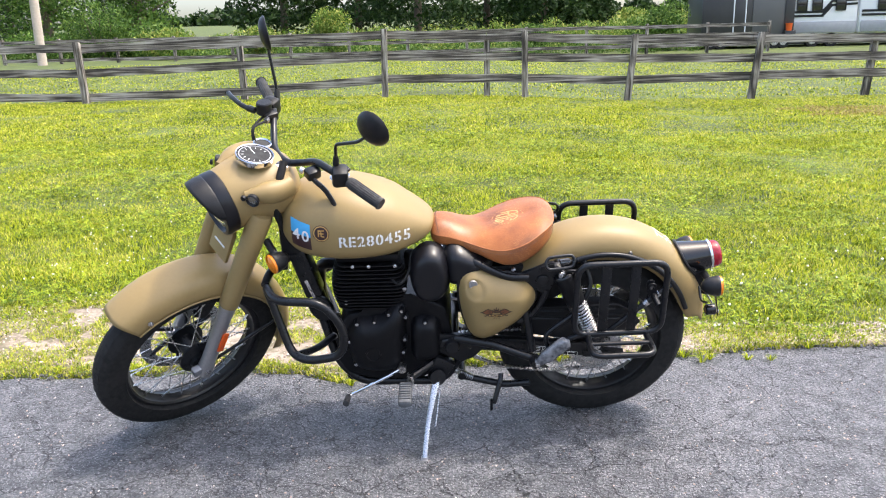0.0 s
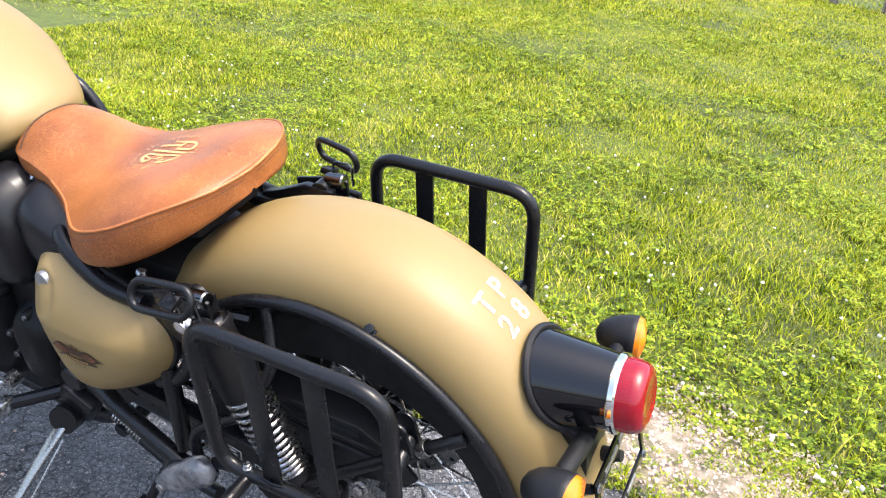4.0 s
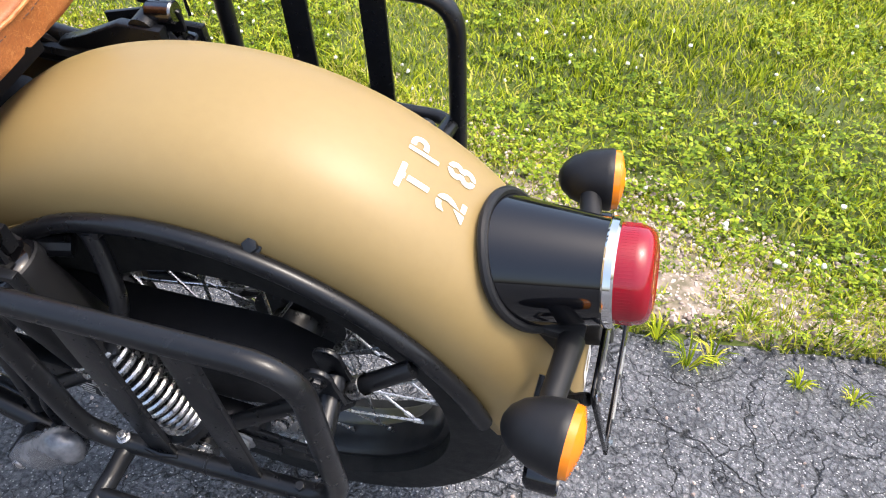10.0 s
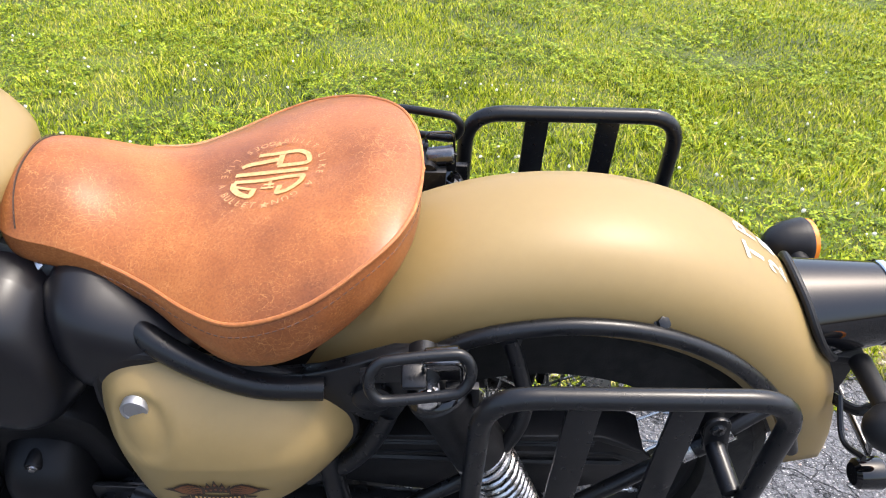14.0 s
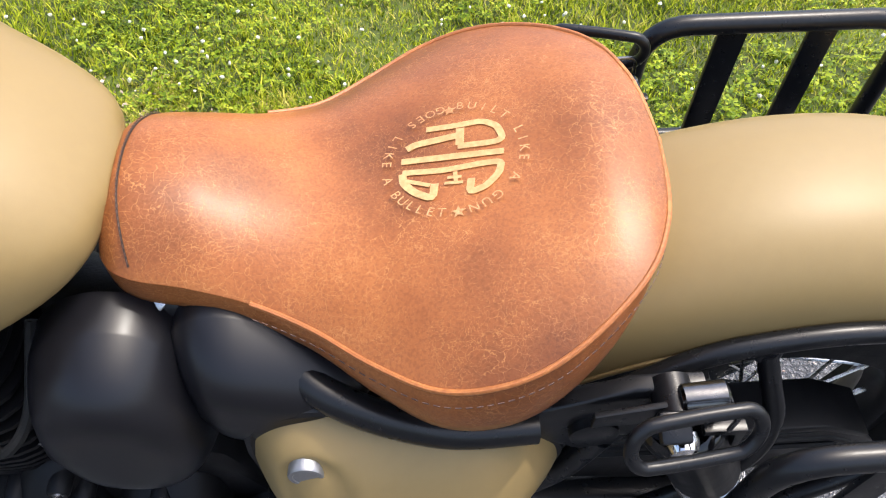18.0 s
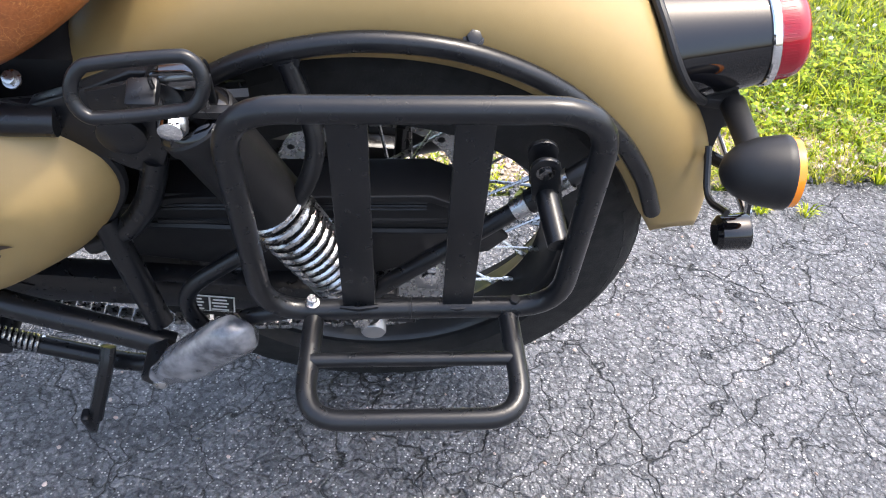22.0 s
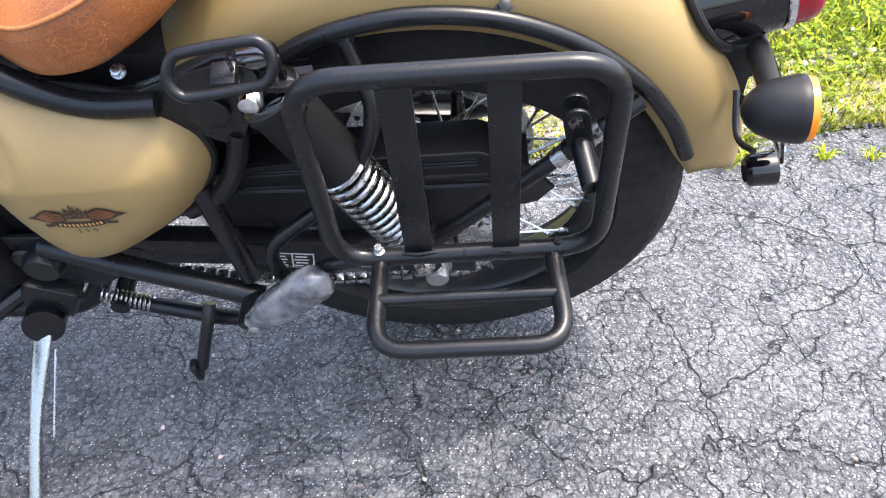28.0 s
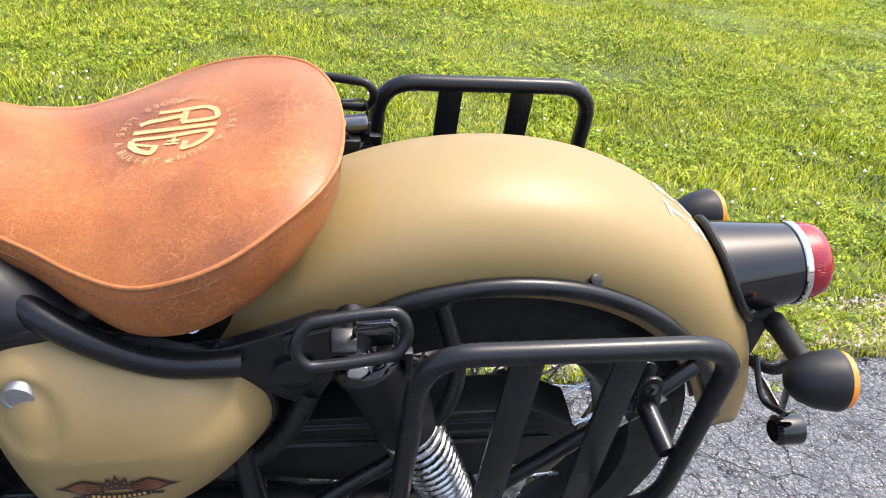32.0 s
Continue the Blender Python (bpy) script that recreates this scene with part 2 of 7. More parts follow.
def asphalt():
    m, n, l, b = nodes_of("old_asphalt")
    tc = n.new("ShaderNodeTexCoord")

    def noise_tex(scale, detail):
        x = n.new("ShaderNodeTexNoise")
        x.inputs["Scale"].default_value, x.inputs["Detail"].default_value = scale, detail
        l.new(tc.outputs["Object"], x.inputs["Vector"])
        return x

    def calc(op, p, q, r=None):
        x = n.new("ShaderNodeMath")
        x.operation = op
        for i, v in enumerate((p, q) if r is None else (p, q, r)):
            if isinstance(v, float):
                x.inputs[i].default_value = v
            else:
                l.new(v, x.inputs[i])
        return x.outputs[0]

    def cells(scale):
        v = n.new("ShaderNodeTexVoronoi")
        v.inputs["Scale"].default_value = scale
        l.new(tc.outputs["Object"], v.inputs["Vector"])
        sep = n.new("ShaderNodeSeparateColor")
        l.new(v.outputs["Color"], sep.inputs[0])
        return v, sep

    big, mid, rough, fine = noise_tex(1.3, 5), noise_tex(14, 6), noise_tex(75, 6), noise_tex(330, 4)
    # rough lumps of stone set in tar: wobbled cells with dark seams between them
    wob = n.new("ShaderNodeVectorMath")
    wob.operation = "MULTIPLY_ADD"
    wob.inputs[1].default_value = (0.009, 0.009, 0.0)
    l.new(noise_tex(120, 3).outputs["Color"], wob.inputs[0]), l.new(tc.outputs["Object"], wob.inputs[2])

    def lumps(scale, lo, hi):
        v = n.new("ShaderNodeTexVoronoi")
        v.feature, v.voronoi_dimensions = "DISTANCE_TO_EDGE", "2D"
        v.inputs["Scale"].default_value = scale
        l.new(wob.outputs[0], v.inputs["Vector"])
        r = ramp(n, [(lo, (0, 0, 0)), (hi, (1, 1, 1))])
        l.new(v.outputs["Distance"], r.inputs[0])
        return r.outputs[0]

    lump = calc("MULTIPLY", lumps(62, 0.0, 0.22), calc("MULTIPLY_ADD", lumps(150, 0.0, 0.25), 0.5, 0.5))
    stone, stone_c = cells(150)
    speck, speck_c = cells(240)
    # tar between stones, stones of many greys
    tone = calc("ADD", calc("MULTIPLY", stone_c.outputs[0], 0.42), calc("MULTIPLY_ADD", mid.outputs[0], 0.95, calc("MULTIPLY_ADD", big.outputs[0], 0.5, -0.275)))
    base = ramp(n, [(0.32, (0.062, 0.063, 0.069)), (0.62, (0.13, 0.132, 0.142)), (0.95, (0.23, 0.23, 0.24))])
    l.new(tone, base.inputs[0])
    pit = ramp(n, [(0.10, (0.26, 0.26, 0.27)), (0.55, (1, 1, 1))])
    l.new(calc("MULTIPLY_ADD", rough.outputs[0], 0.8, calc("MULTIPLY_ADD", lump, 0.40, calc("MULTIPLY_ADD", fine.outputs[0], 0.7, -0.52))), pit.inputs[0])
    dark = n.new("ShaderNodeMix")
    dark.data_type, dark.blend_type = "RGBA", "MULTIPLY"
    dark.inputs[0].default_value = 1.0
    l.new(base.outputs[0], dark.inputs[6]), l.new(pit.outputs[0], dark.inputs[7])
    # pale chips of bare aggregate, gathered in patches
    pick = ramp(n, [(0.70, (0, 0, 0)), (0.76, (1, 1, 1))])
    l.new(calc("MULTIPLY_ADD", mid.outputs[0], 0.3, calc("MULTIPLY", speck_c.outputs[1], 0.75)), pick.inputs[0])
    near = ramp(n, [(0.24, (1, 1, 1)), (0.42, (0, 0, 0))])
    l.new(speck.outputs["Distance"], near.inputs[0])
    chip = calc("MULTIPLY", pick.outputs[0], near.outputs[0])
    pale = n.new("ShaderNodeMix")
    pale.data_type = "RGBA"
    l.new(chip, pale.inputs[0]), l.new(dark.outputs[2], pale.inputs[6])
    pale.inputs[7].default_value = (0.50, 0.49, 0.48, 1)
    # fine branching cracks
    wa, wb = noise_tex(4, 4), noise_tex(26, 4)
    v1, v2 = n.new("ShaderNodeVectorMath"), n.new("ShaderNodeVectorMath")
    v1.operation = v2.operation = "MULTIPLY_ADD"
    v1.inputs[1].default_value, v2.inputs[1].default_value = (0.26, 0.26, 0.0), (0.06, 0.06, 0.0)
    l.new(wa.outputs["Color"], v1.inputs[0]), l.new(tc.outputs["Object"], v1.inputs[2])
    l.new(wb.outputs["Color"], v2.inputs[0]), l.new(v1.outputs[0], v2.inputs[2])
    found = []
    for scale, width in ((9.5, 0.017), (3.6, 0.012)):
        v = n.new("ShaderNodeTexVoronoi")
        v.feature, v.voronoi_dimensions = "DISTANCE_TO_EDGE", "2D"
        v.inputs["Scale"].default_value = scale
        l.new(v2.outputs[0], v.inputs["Vector"])
        r = ramp(n, [(0.0, (1, 1, 1)), (width, (0, 0, 0))])
        l.new(v.outputs["Distance"], r.inputs[0])
        found.append(r.outputs[0])
    broken, broken_b = ramp(n, [(0.41, (0, 0, 0)), (0.50, (1, 1, 1))]), ramp(n, [(0.38, (0, 0, 0)), (0.45, (1, 1, 1))])
    l.new(noise_tex(5, 5).outputs[0], broken.inputs[0]), l.new(mid.outputs[0], broken_b.inputs[0])
    crack = calc("MAXIMUM", calc("MULTIPLY", found[0], broken.outputs[0]), calc("MULTIPLY", found[1], broken_b.outputs[0]))
    split = n.new("ShaderNodeMix")
    split.data_type = "RGBA"
    l.new(crack, split.inputs[0]), l.new(pale.outputs[2], split.inputs[6])
    split.inputs[7].default_value = (0.012, 0.011, 0.010, 1)
    l.new(split.outputs[2], b.inputs["Base Color"])
    b.inputs["Roughness"].default_value = 0.62
    h = calc("MULTIPLY_ADD", lump, 0.8, calc("MULTIPLY_ADD", rough.outputs[0], 1.6, calc("MULTIPLY", fine.outputs[0], 0.9)))
    h = calc("MULTIPLY_ADD", crack, -2.2, h)
    bp = n.new("ShaderNodeBump")
    bp.inputs["Strength"].default_value, bp.inputs["Distance"].default_value = 1.0, 0.0055
    l.new(h, bp.inputs["Height"]), l.new(bp.outputs[0], b.inputs["Normal"])
    return m


ASPHALT = asphalt()


def island(name, stops, rough=0.6, trans=0.0, clumps=0.0):
    """Many small pieces in one mesh, each of its own colour; clumps: how far patches of the ground share theirs."""
    m, n, l, b = nodes_of(name)
    g = n.new("ShaderNodeNewGeometry")
    r = ramp(n, stops)
    fac = g.outputs["Random Per Island"]
    if clumps:
        tc = n.new("ShaderNodeTexCoord")
        for scale, share in ((1.1, 0.8), (7.0, 1.0)):
            nz, ma = n.new("ShaderNodeTexNoise"), n.new("ShaderNodeMath")
            nz.inputs["Scale"].default_value, nz.inputs["Detail"].default_value = scale, 4
            l.new(tc.outputs["Object"], nz.inputs["Vector"])
            ma.operation = "MULTIPLY_ADD"
            ma.inputs[1].default_value = clumps * share
            off = n.new("ShaderNodeMath")
            off.operation = "SUBTRACT"
            off.inputs[1].default_value = 0.5 * clumps * share
            l.new(nz.outputs[0], ma.inputs[0]), l.new(fac, ma.inputs[2]), l.new(ma.outputs[0], off.inputs[0])
            fac = off.outputs[0]
    l.new(fac, r.inputs[0]), l.new(r.outputs[0], b.inputs["Base Color"])
    b.inputs["Roughness"].default_value = rough
    b.inputs["Specular IOR Level"].default_value = 0.16
    if trans:
        t, mx, out = n.new("ShaderNodeBsdfTranslucent"), n.new("ShaderNodeMixShader"), n["Material Output"]
        l.new(r.outputs[0], t.inputs[0])
        mx.inputs[0].default_value = trans
        l.new(b.outputs[0], mx.inputs[1]), l.new(t.outputs[0], mx.inputs[2]), l.new(mx.outputs[0], out.inputs[0])
    return m


GRASS = island("grass_blades", [(0.0, (0.045, 0.080, 0.003)), (0.25, (0.15, 0.21, 0.008)), (0.55, (0.34, 0.41, 0.016)), (0.85, (0.54, 0.56, 0.035)), (1.0, (0.62, 0.54, 0.13))], 0.5, 0.36, 0.9)
DRY = island("dry_grass", [(0.0, (0.13, 0.16, 0.02)), (0.5, (0.30, 0.31, 0.05)), (0.85, (0.46, 0.40, 0.12)), (1.0, (0.55, 0.46, 0.22))], 0.55, 0.25, 0.6)
STRAW = island("straw_grass", [(0.0, (0.22, 0.15, 0.06)), (0.6, (0.38, 0.28, 0.11)), (1.0, (0.5, 0.42, 0.2))], 0.7, 0.15)
TREFOIL = island("clover_leaves", [(0.0, (0.05, 0.095, 0.006)), (0.5, (0.19, 0.275, 0.014)), (1.0, (0.42, 0.48, 0.035))], 0.45, 0.28, 0.6)
CLOVER = island("clover_flowers", [(0.0, (0.62, 0.6, 0.5)), (1.0, (0.8, 0.78, 0.7))], 0.8)
PEBBLE = island("pebbles", [(0.0, (0.24, 0.185, 0.16)), (0.35, (0.45, 0.35, 0.30)), (0.75, (0.55, 0.45, 0.39)), (1.0, (0.66, 0.60, 0.55))], 0.8)
LEAF_MID = island("hedge_leaves", [(0.0, (0.03, 0.07, 0.012)), (0.5, (0.075, 0.15, 0.025)), (1.0, (0.17, 0.25, 0.05))], 0.55, 0.25)
LEAF_DARK = island("tree_leaves", [(0.0, (0.014, 0.032, 0.01)), (0.6, (0.03, 0.06, 0.016)), (1.0, (0.06, 0.1, 0.025))], 0.55, 0.2)
LEAF_YELLOW = island("shrub_leaves", [(0.0, (0.07, 0.14, 0.02)), (0.7, (0.2, 0.28, 0.05)), (1.0, (0.4, 0.38, 0.1))], 0.55, 0.25)
SOIL = mat("lawn_soil", (0.085, 0.115, 0.014), 0.95, col2=(0.045, 0.06, 0.010), scale=16, big=1.1, amount=1, bump=0.9, bscale=45)
GRAVEL = mat("gravel_soil", (0.31, 0.25, 0.20), 0.95, col2=(0.13, 0.11, 0.065), scale=40, big=5, amount=1, bump=0.8, bscale=160)


def old_wood(name, stretch):
    """Weathered grey boards: long streaks, dark checks and pale worn patches."""
    m, n, l, b = nodes_of(name)
    tc, mp = n.new("ShaderNodeTexCoord"), n.new("ShaderNodeMapping")
    mp.inputs["Scale"].default_value = stretch
    l.new(tc.outputs["Object"], mp.inputs["Vector"])
    streak, patch = n.new("ShaderNodeTexNoise"), n.new("ShaderNodeTexNoise")
    streak.inputs["Scale"].default_value, streak.inputs["Detail"].default_value = 1.6, 7
    patch.inputs["Scale"].default_value, patch.inputs["Detail"].default_value = 1.4, 4
    l.new(mp.outputs[0], streak.inputs["Vector"]), l.new(tc.outputs["Object"], patch.inputs["Vector"])
    add = n.new("ShaderNodeMath")
    add.operation = "MULTIPLY_ADD"
    add.inputs[1].default_value = 0.45
    l.new(patch.outputs[0], add.inputs[0]), l.new(streak.outputs[0], add.inputs[2])
    r = ramp(n, [(0.56, (0.03, 0.025, 0.021)), (0.66, (0.09, 0.076, 0.064)), (0.76, (0.20, 0.176, 0.152)), (0.90, (0.40, 0.365, 0.32))])
    l.new(add.outputs[0], r.inputs[0]), l.new(r.outputs[0], b.inputs["Base Color"])
    b.inputs["Roughness"].default_value = 0.9
    bp = n.new("ShaderNodeBump")
    bp.inputs["Strength"].default_value, bp.inputs["Distance"].default_value = 0.7, 0.01
    l.new(streak.outputs[0], bp.inputs["Height"]), l.new(bp.outputs[0], b.inputs["Normal"])
    return m


FENCEWOOD = old_wood("weathered_board", (0.9, 14, 22))
POSTWOOD = old_wood("weathered_post", (16, 16, 1.4))
BARK = mat("bark", (0.12, 0.09, 0.065), 0.95, bump=0.8, bscale=20)
POLEWOOD = mat("pole_wood", (0.5, 0.42, 0.35), 0.9, col2=(0.36, 0.3, 0.25), scale=20, big=3)
TRAILER = mat("trailer_grey", (0.085, 0.087, 0.092), 0.35, col2=(0.075, 0.077, 0.08), big=2)
TRAILER_DARK = mat("trailer_dark", (0.03, 0.03, 0.032), 0.4)
CAMPER = mat("camper_white", (0.75, 0.76, 0.78), 0.3, col2=(0.66, 0.67, 0.7), big=1)
CAMPER_GREY = mat("camper_grey", (0.3, 0.31, 0.33), 0.35)
WINDOW = mat("dark_window", (0.015, 0.016, 0.018), 0.06, coat=0.5)
CONE = mat("orange_plastic", (0.85, 0.13, 0.02), 0.5)


# ---- mesh helpers ----
def part(name, bm, material, parent=None, label="", m=None, sharp=0.6):
    """Links a bmesh as one mesh object under a thing or a part."""
    if m is not None:
        bm.transform(m)
    bmesh.ops.recalc_face_normals(bm, faces=bm.faces[:])
    for f in bm.faces:
        f.smooth = True
    for e in bm.edges:
        if len(e.link_faces) == 2 and e.calc_face_angle(0) > sharp:
            e.smooth = False
    me = bpy.data.meshes.new(name)
    bm.to_mesh(me)
    bm.free()
    me.materials.append(material)
    ob = new(name, me)
    if parent is not None:
        ob.parent = parent
    if label:
        tagged(ob, label=label)
    return ob


def fillet(pts, rad, seg=5, closed=False):
    """Rounds the corners of a line of points."""
    pts = [Vector(p) for p in pts]
    out, k = [], len(pts)
    for i, p in enumerate(pts):
        if not closed and i in (0, k - 1):
            out.append(p)
            continue
        a, c = pts[i - 1] - p, pts[(i + 1) % k] - p
        d = min(rad, a.length * 0.48, c.length * 0.48)
        p0, p2 = p + a.normalized() * d, p + c.normalized() * d
        for j in range(seg + 1):
            t = j / seg
            out.append(p0 * (1 - t) ** 2 + p * 2 * t * (1 - t) + p2 * t * t)
    return out


def curve(pts, per=6):
    """A smooth line through points."""
    pts = [Vector(p) for p in pts]
    pts = [pts[0] * 2 - pts[1]] + pts + [pts[-1] * 2 - pts[-2]]
    out = []
    for i in range(1, len(pts) - 2):
        a, b, c, d = pts[i - 1 : i + 3]
        for j in range(per):
            t = j / per
            out.append(0.5 * (2 * b + (c - a) * t + (2 * a - 5 * b + 4 * c - d) * t * t + (3 * b - a - 3 * c + d) * t**3))
    return out + [pts[-2]]


def tube(pts, r, n=12, closed=False, bm=None):
    bm = bm or bmesh.new()
    pts = [Vector(p) for p in pts]
    k = len(pts)
    rs = r if isinstance(r, (list, tuple)) else [r] * k
    up, rings = None, []
    for i, p in enumerate(pts):
        a = pts[i - 1] if (i or closed) else pts[0]
        c = pts[(i + 1) % k] if (i < k - 1 or closed) else pts[-1]
        d = (c - a).normalized()
        if up is None:
            up = d.orthogonal().normalized()
        up = (up - d * up.dot(d)).normalized()
        side = d.cross(up)
        rings.append([bm.verts.new(p + rs[i] * (math.cos(2 * math.pi * j / n) * up + math.sin(2 * math.pi * j / n) * side)) for j in range(n)])
    for i in range(k if closed else k - 1):
        a, c = rings[i], rings[(i + 1) % k]
        shift = 0
        if closed and i == k - 1:
            shift = min(range(n), key=lambda s: (a[0].co - c[s].co).length)
        for j in range(n):
            bm.faces.new((a[j], a[(j + 1) % n], c[(j + 1 + shift) % n], c[(j + shift) % n]))
    if not closed:
        bm.faces.new(rings[0]), bm.faces.new(rings[-1])
    return bm


def lathe(profile, origin, axis, n=32, bm=None, caps=True):
    """Turns (along, radius) points round an axis."""
    bm = bm or bmesh.new()
    o, d = Vector(origin), Vector(axis).normalized()
    u = d.orthogonal().normalized()
    v = d.cross(u)
    rings = [[bm.verts.new(o + d * s + max(r, 1e-4) * (math.cos(2 * math.pi * j / n) * u + math.sin(2 * math.pi * j / n) * v)) for j in range(n)] for s, r in profile]
    for a, c in zip(rings, rings[1:]):
        for j in range(n):
            bm.faces.new((a[j], a[(j + 1) % n], c[(j + 1) % n], c[j]))
    if caps:
        bm.faces.new(rings[0]), bm.faces.new(rings[-1])
    return bm


def ring_lathe(profile, origin, axis, n=64):
    """Turns a closed outline of (along, radius) points round an axis."""
    bm = bmesh.new()
    o, d = Vector(origin), Vector(axis).normalized()
    u = d.orthogonal().normalized()
    v = d.cross(u)
    rings = [[bm.verts.new(o + d * s + r * (math.cos(2 * math.pi * j / n) * u + math.sin(2 * math.pi * j / n) * v)) for s, r in profile] for j in range(n)]
    k = len(profile)
    for i in range(n):
        a, c = rings[i], rings[(i + 1) % n]
        for j in range(k):
            bm.faces.new((a[j], a[(j + 1) % k], c[(j + 1) % k], c[j]))
    return bm


def loft(rings, bm=None, caps=True):
    bm = bm or bmesh.new()
    rows = [[bm.verts.new(p) for p in r] for r in rings]
    n = len(rows[0])
    for a, c in zip(rows, rows[1:]):
        for j in range(n):
            bm.faces.new((a[j], a[(j + 1) % n], c[(j + 1) % n], c[j]))
    if caps:
        bm.faces.new(rows[0]), bm.faces.new(rows[-1])
    return bm


def sheet(rows, bm=None):
    bm = bm or bmesh.new()
    vs = [[bm.verts.new(p) for p in r] for r in rows]
    for a, c in zip(vs, vs[1:]):
        for j in range(len(a) - 1):
            bm.faces.new((a[j], a[j + 1], c[j + 1], c[j]))
    return bm


def box(c, s, bev=0.003, m=None, bm=None):
    bm = bm or bmesh.new()
    mm = Matrix.Translation(c) @ (m.to_4x4() if m is not None else Matrix()) @ Matrix.Diagonal((*s, 1))
    got = bmesh.ops.create_cube(bm, size=1, matrix=mm)
    if bev:
        es = list({e for v in got["verts"] for e in v.link_edges})
        bmesh.ops.bevel(bm, geom=es, offset=bev, segments=2, affect="EDGES", profile=0.5)
    return bm


def plate(outline, y0, y1, bev=0.002, bm=None):
    """An outline of (x, z) points with thickness from y0 to y1."""
    bm = bm or bmesh.new()
    a = [bm.verts.new((x, y0, z)) for x, z in outline]
    c = [bm.verts.new((x, y1, z)) for x, z in outline]
    k = len(a)
    fs = [bm.faces.new(a), bm.faces.new(c[::-1])] + [bm.faces.new((a[j], a[(j + 1) % k], c[(j + 1) % k], c[j])) for j in range(k)]
    if bev:
        es = list({e for f in fs[:2] for e in f.edges})
        bmesh.ops.bevel(bm, geom=es, offset=bev, segments=2, affect="EDGES", profile=0.5)
    return bm


def bar(a, c, r, n=12, bm=None):
    return tube([a, c], r, n, bm=bm)


def bolt(p, axis, r=0.007, h=0.006, bm=None):
    """A flanged hexagon bolt head."""
    bm = bm or bmesh.new()
    lathe([(0, r * 1.35), (h * 0.25, r * 1.35), (h * 0.3, r)], p, axis, 16, bm)
    lathe([(h * 0.3, r), (h * 0.95, r), (h, r * 0.85)], p, axis, 6, bm)
    return bm


def smoothstep(x):
    x = max(0.0, min(1.0, x))
    return x * x * (3 - 2 * x)


def lerp_table(x, table):
    """Cosine-free piecewise interpolation of the values in a table of (x, ...)."""
    if x <= table[0][0]:
        return table[0][1:]
    for a, c in zip(table, table[1:]):
        if x <= c[0]:
            t = (x - a[0]) / (c[0] - a[0])
            return tuple(p + (q - p) * t for p, q in zip(a[1:], c[1:]))
    return table[-1][1:]


def smooth_table(x, table):
    """The same, smooth, by a spline through the rows."""
    xs = [r[0] for r in table]
    i = max(0, min(len(xs) - 2, int(np.searchsorted(xs, x) - 1)))
    p = [table[max(0, min(len(xs) - 1, i + k))] for k in (-1, 0, 1, 2)]
    t = max(0.0, min(1.0, (x - xs[i]) / (xs[i + 1] - xs[i])))
    out = []
    for k in range(1, len(p[0])):
        h = xs[i + 1] - xs[i]
        m1 = (p[2][k] - p[0][k]) / max(p[2][0] - p[0][0], 1e-9) * h
        m2 = (p[3][k] - p[1][k]) / max(p[3][0] - p[1][0], 1e-9) * h
        out.append((2 * t**3 - 3 * t * t + 1) * p[1][k] + (t**3 - 2 * t * t + t) * m1 + (3 * t * t - 2 * t**3) * p[2][k] + (t**3 - t * t) * m2)
    return tuple(out)


def text_mesh(words, size, stencil=0.0, spacing=1.0):
    """Flat letters in x and y, centred, as a bmesh; stencil: the width of the bridges."""
    cu = bpy.data.curves.new("letters", "FONT")
    cu.body, cu.size, cu.align_x, cu.align_y, cu.space_character = words, size, "CENTER", "CENTER", spacing
    cu.offset = size * 0.018 if stencil else 0.0
    ob = bpy.data.objects.new("letters", cu)
    scene.collection.objects.link(ob)
    bpy.context.view_layer.update()
    me = bpy.data.meshes.new_from_object(ob)
    bpy.data.objects.remove(ob)
    bm = bmesh.new()
    bm.from_mesh(me)
    bpy.data.meshes.remove(me)
    return bm


def cut_bridges(bm, xs, gap):
    for x in xs:
        for s in (-1, 1):
            bmesh.ops.bisect_plane(bm, geom=bm.verts[:] + bm.edges[:] + bm.faces[:], plane_co=(x + s * gap / 2, 0, 0), plane_no=(1, 0, 0))
        bmesh.ops.delete(bm, geom=[f for f in bm.faces if abs(f.calc_center_median().x - x) < gap / 2], context="FACES")
    return bm


def wrap(bm, fn, thick=0.0006):
    """Lays flat letters on a surface: fn takes (x, y) and gives the place; the sheet is lifted by its own thickness."""
    bmesh.ops.triangulate(bm, faces=bm.faces[:])
    bmesh.ops.subdivide_edges(bm, edges=[e for e in bm.edges if e.calc_length() > 0.008], cuts=2, use_grid_fill=False)
    for v in bm.verts:
        v.co = fn(v.co.x, v.co.y)
    return bm


# ---- ground, lawn, drive ----
GROUND = [(0.0, 0.0), (0.5, 0.004), (12.3, 0.25), (34.0, 1.08), (200.0, 8.9), (700.0, 30.0)]


def lie(y):
    """The height of the land at a distance from the drive."""
    return lerp_table(y, GROUND)[0]


def terrain(x, y):
    """The same with the low swell of the lawn towards the front of the bike."""
    return lie(y) + smoothstep(y / 12.0) * (0.20 - 0.18 * smoothstep((x + 0.8) / 4.6))


def drive_edge(x):
    """The ragged edge of the asphalt."""
    base = lerp_table(x, [(-30, 0.0), (-1.7, 0.105), (-1.1, 0.13), (-0.8, 0.175), (-0.5, 0.13), (-0.3, 0.05), (0.05, 0.2), (0.66, 0.272), (1.1, 0.29), (1.45, 0.37), (1.95, 0.39), (30, 0.9)])[0]
    return base + 0.026 * noise.noise((x * 7, 0, 0)) + 0.016 * noise.noise((x * 25, 3, 0)) + 0.009 * noise.noise((x * 70, 5, 0))


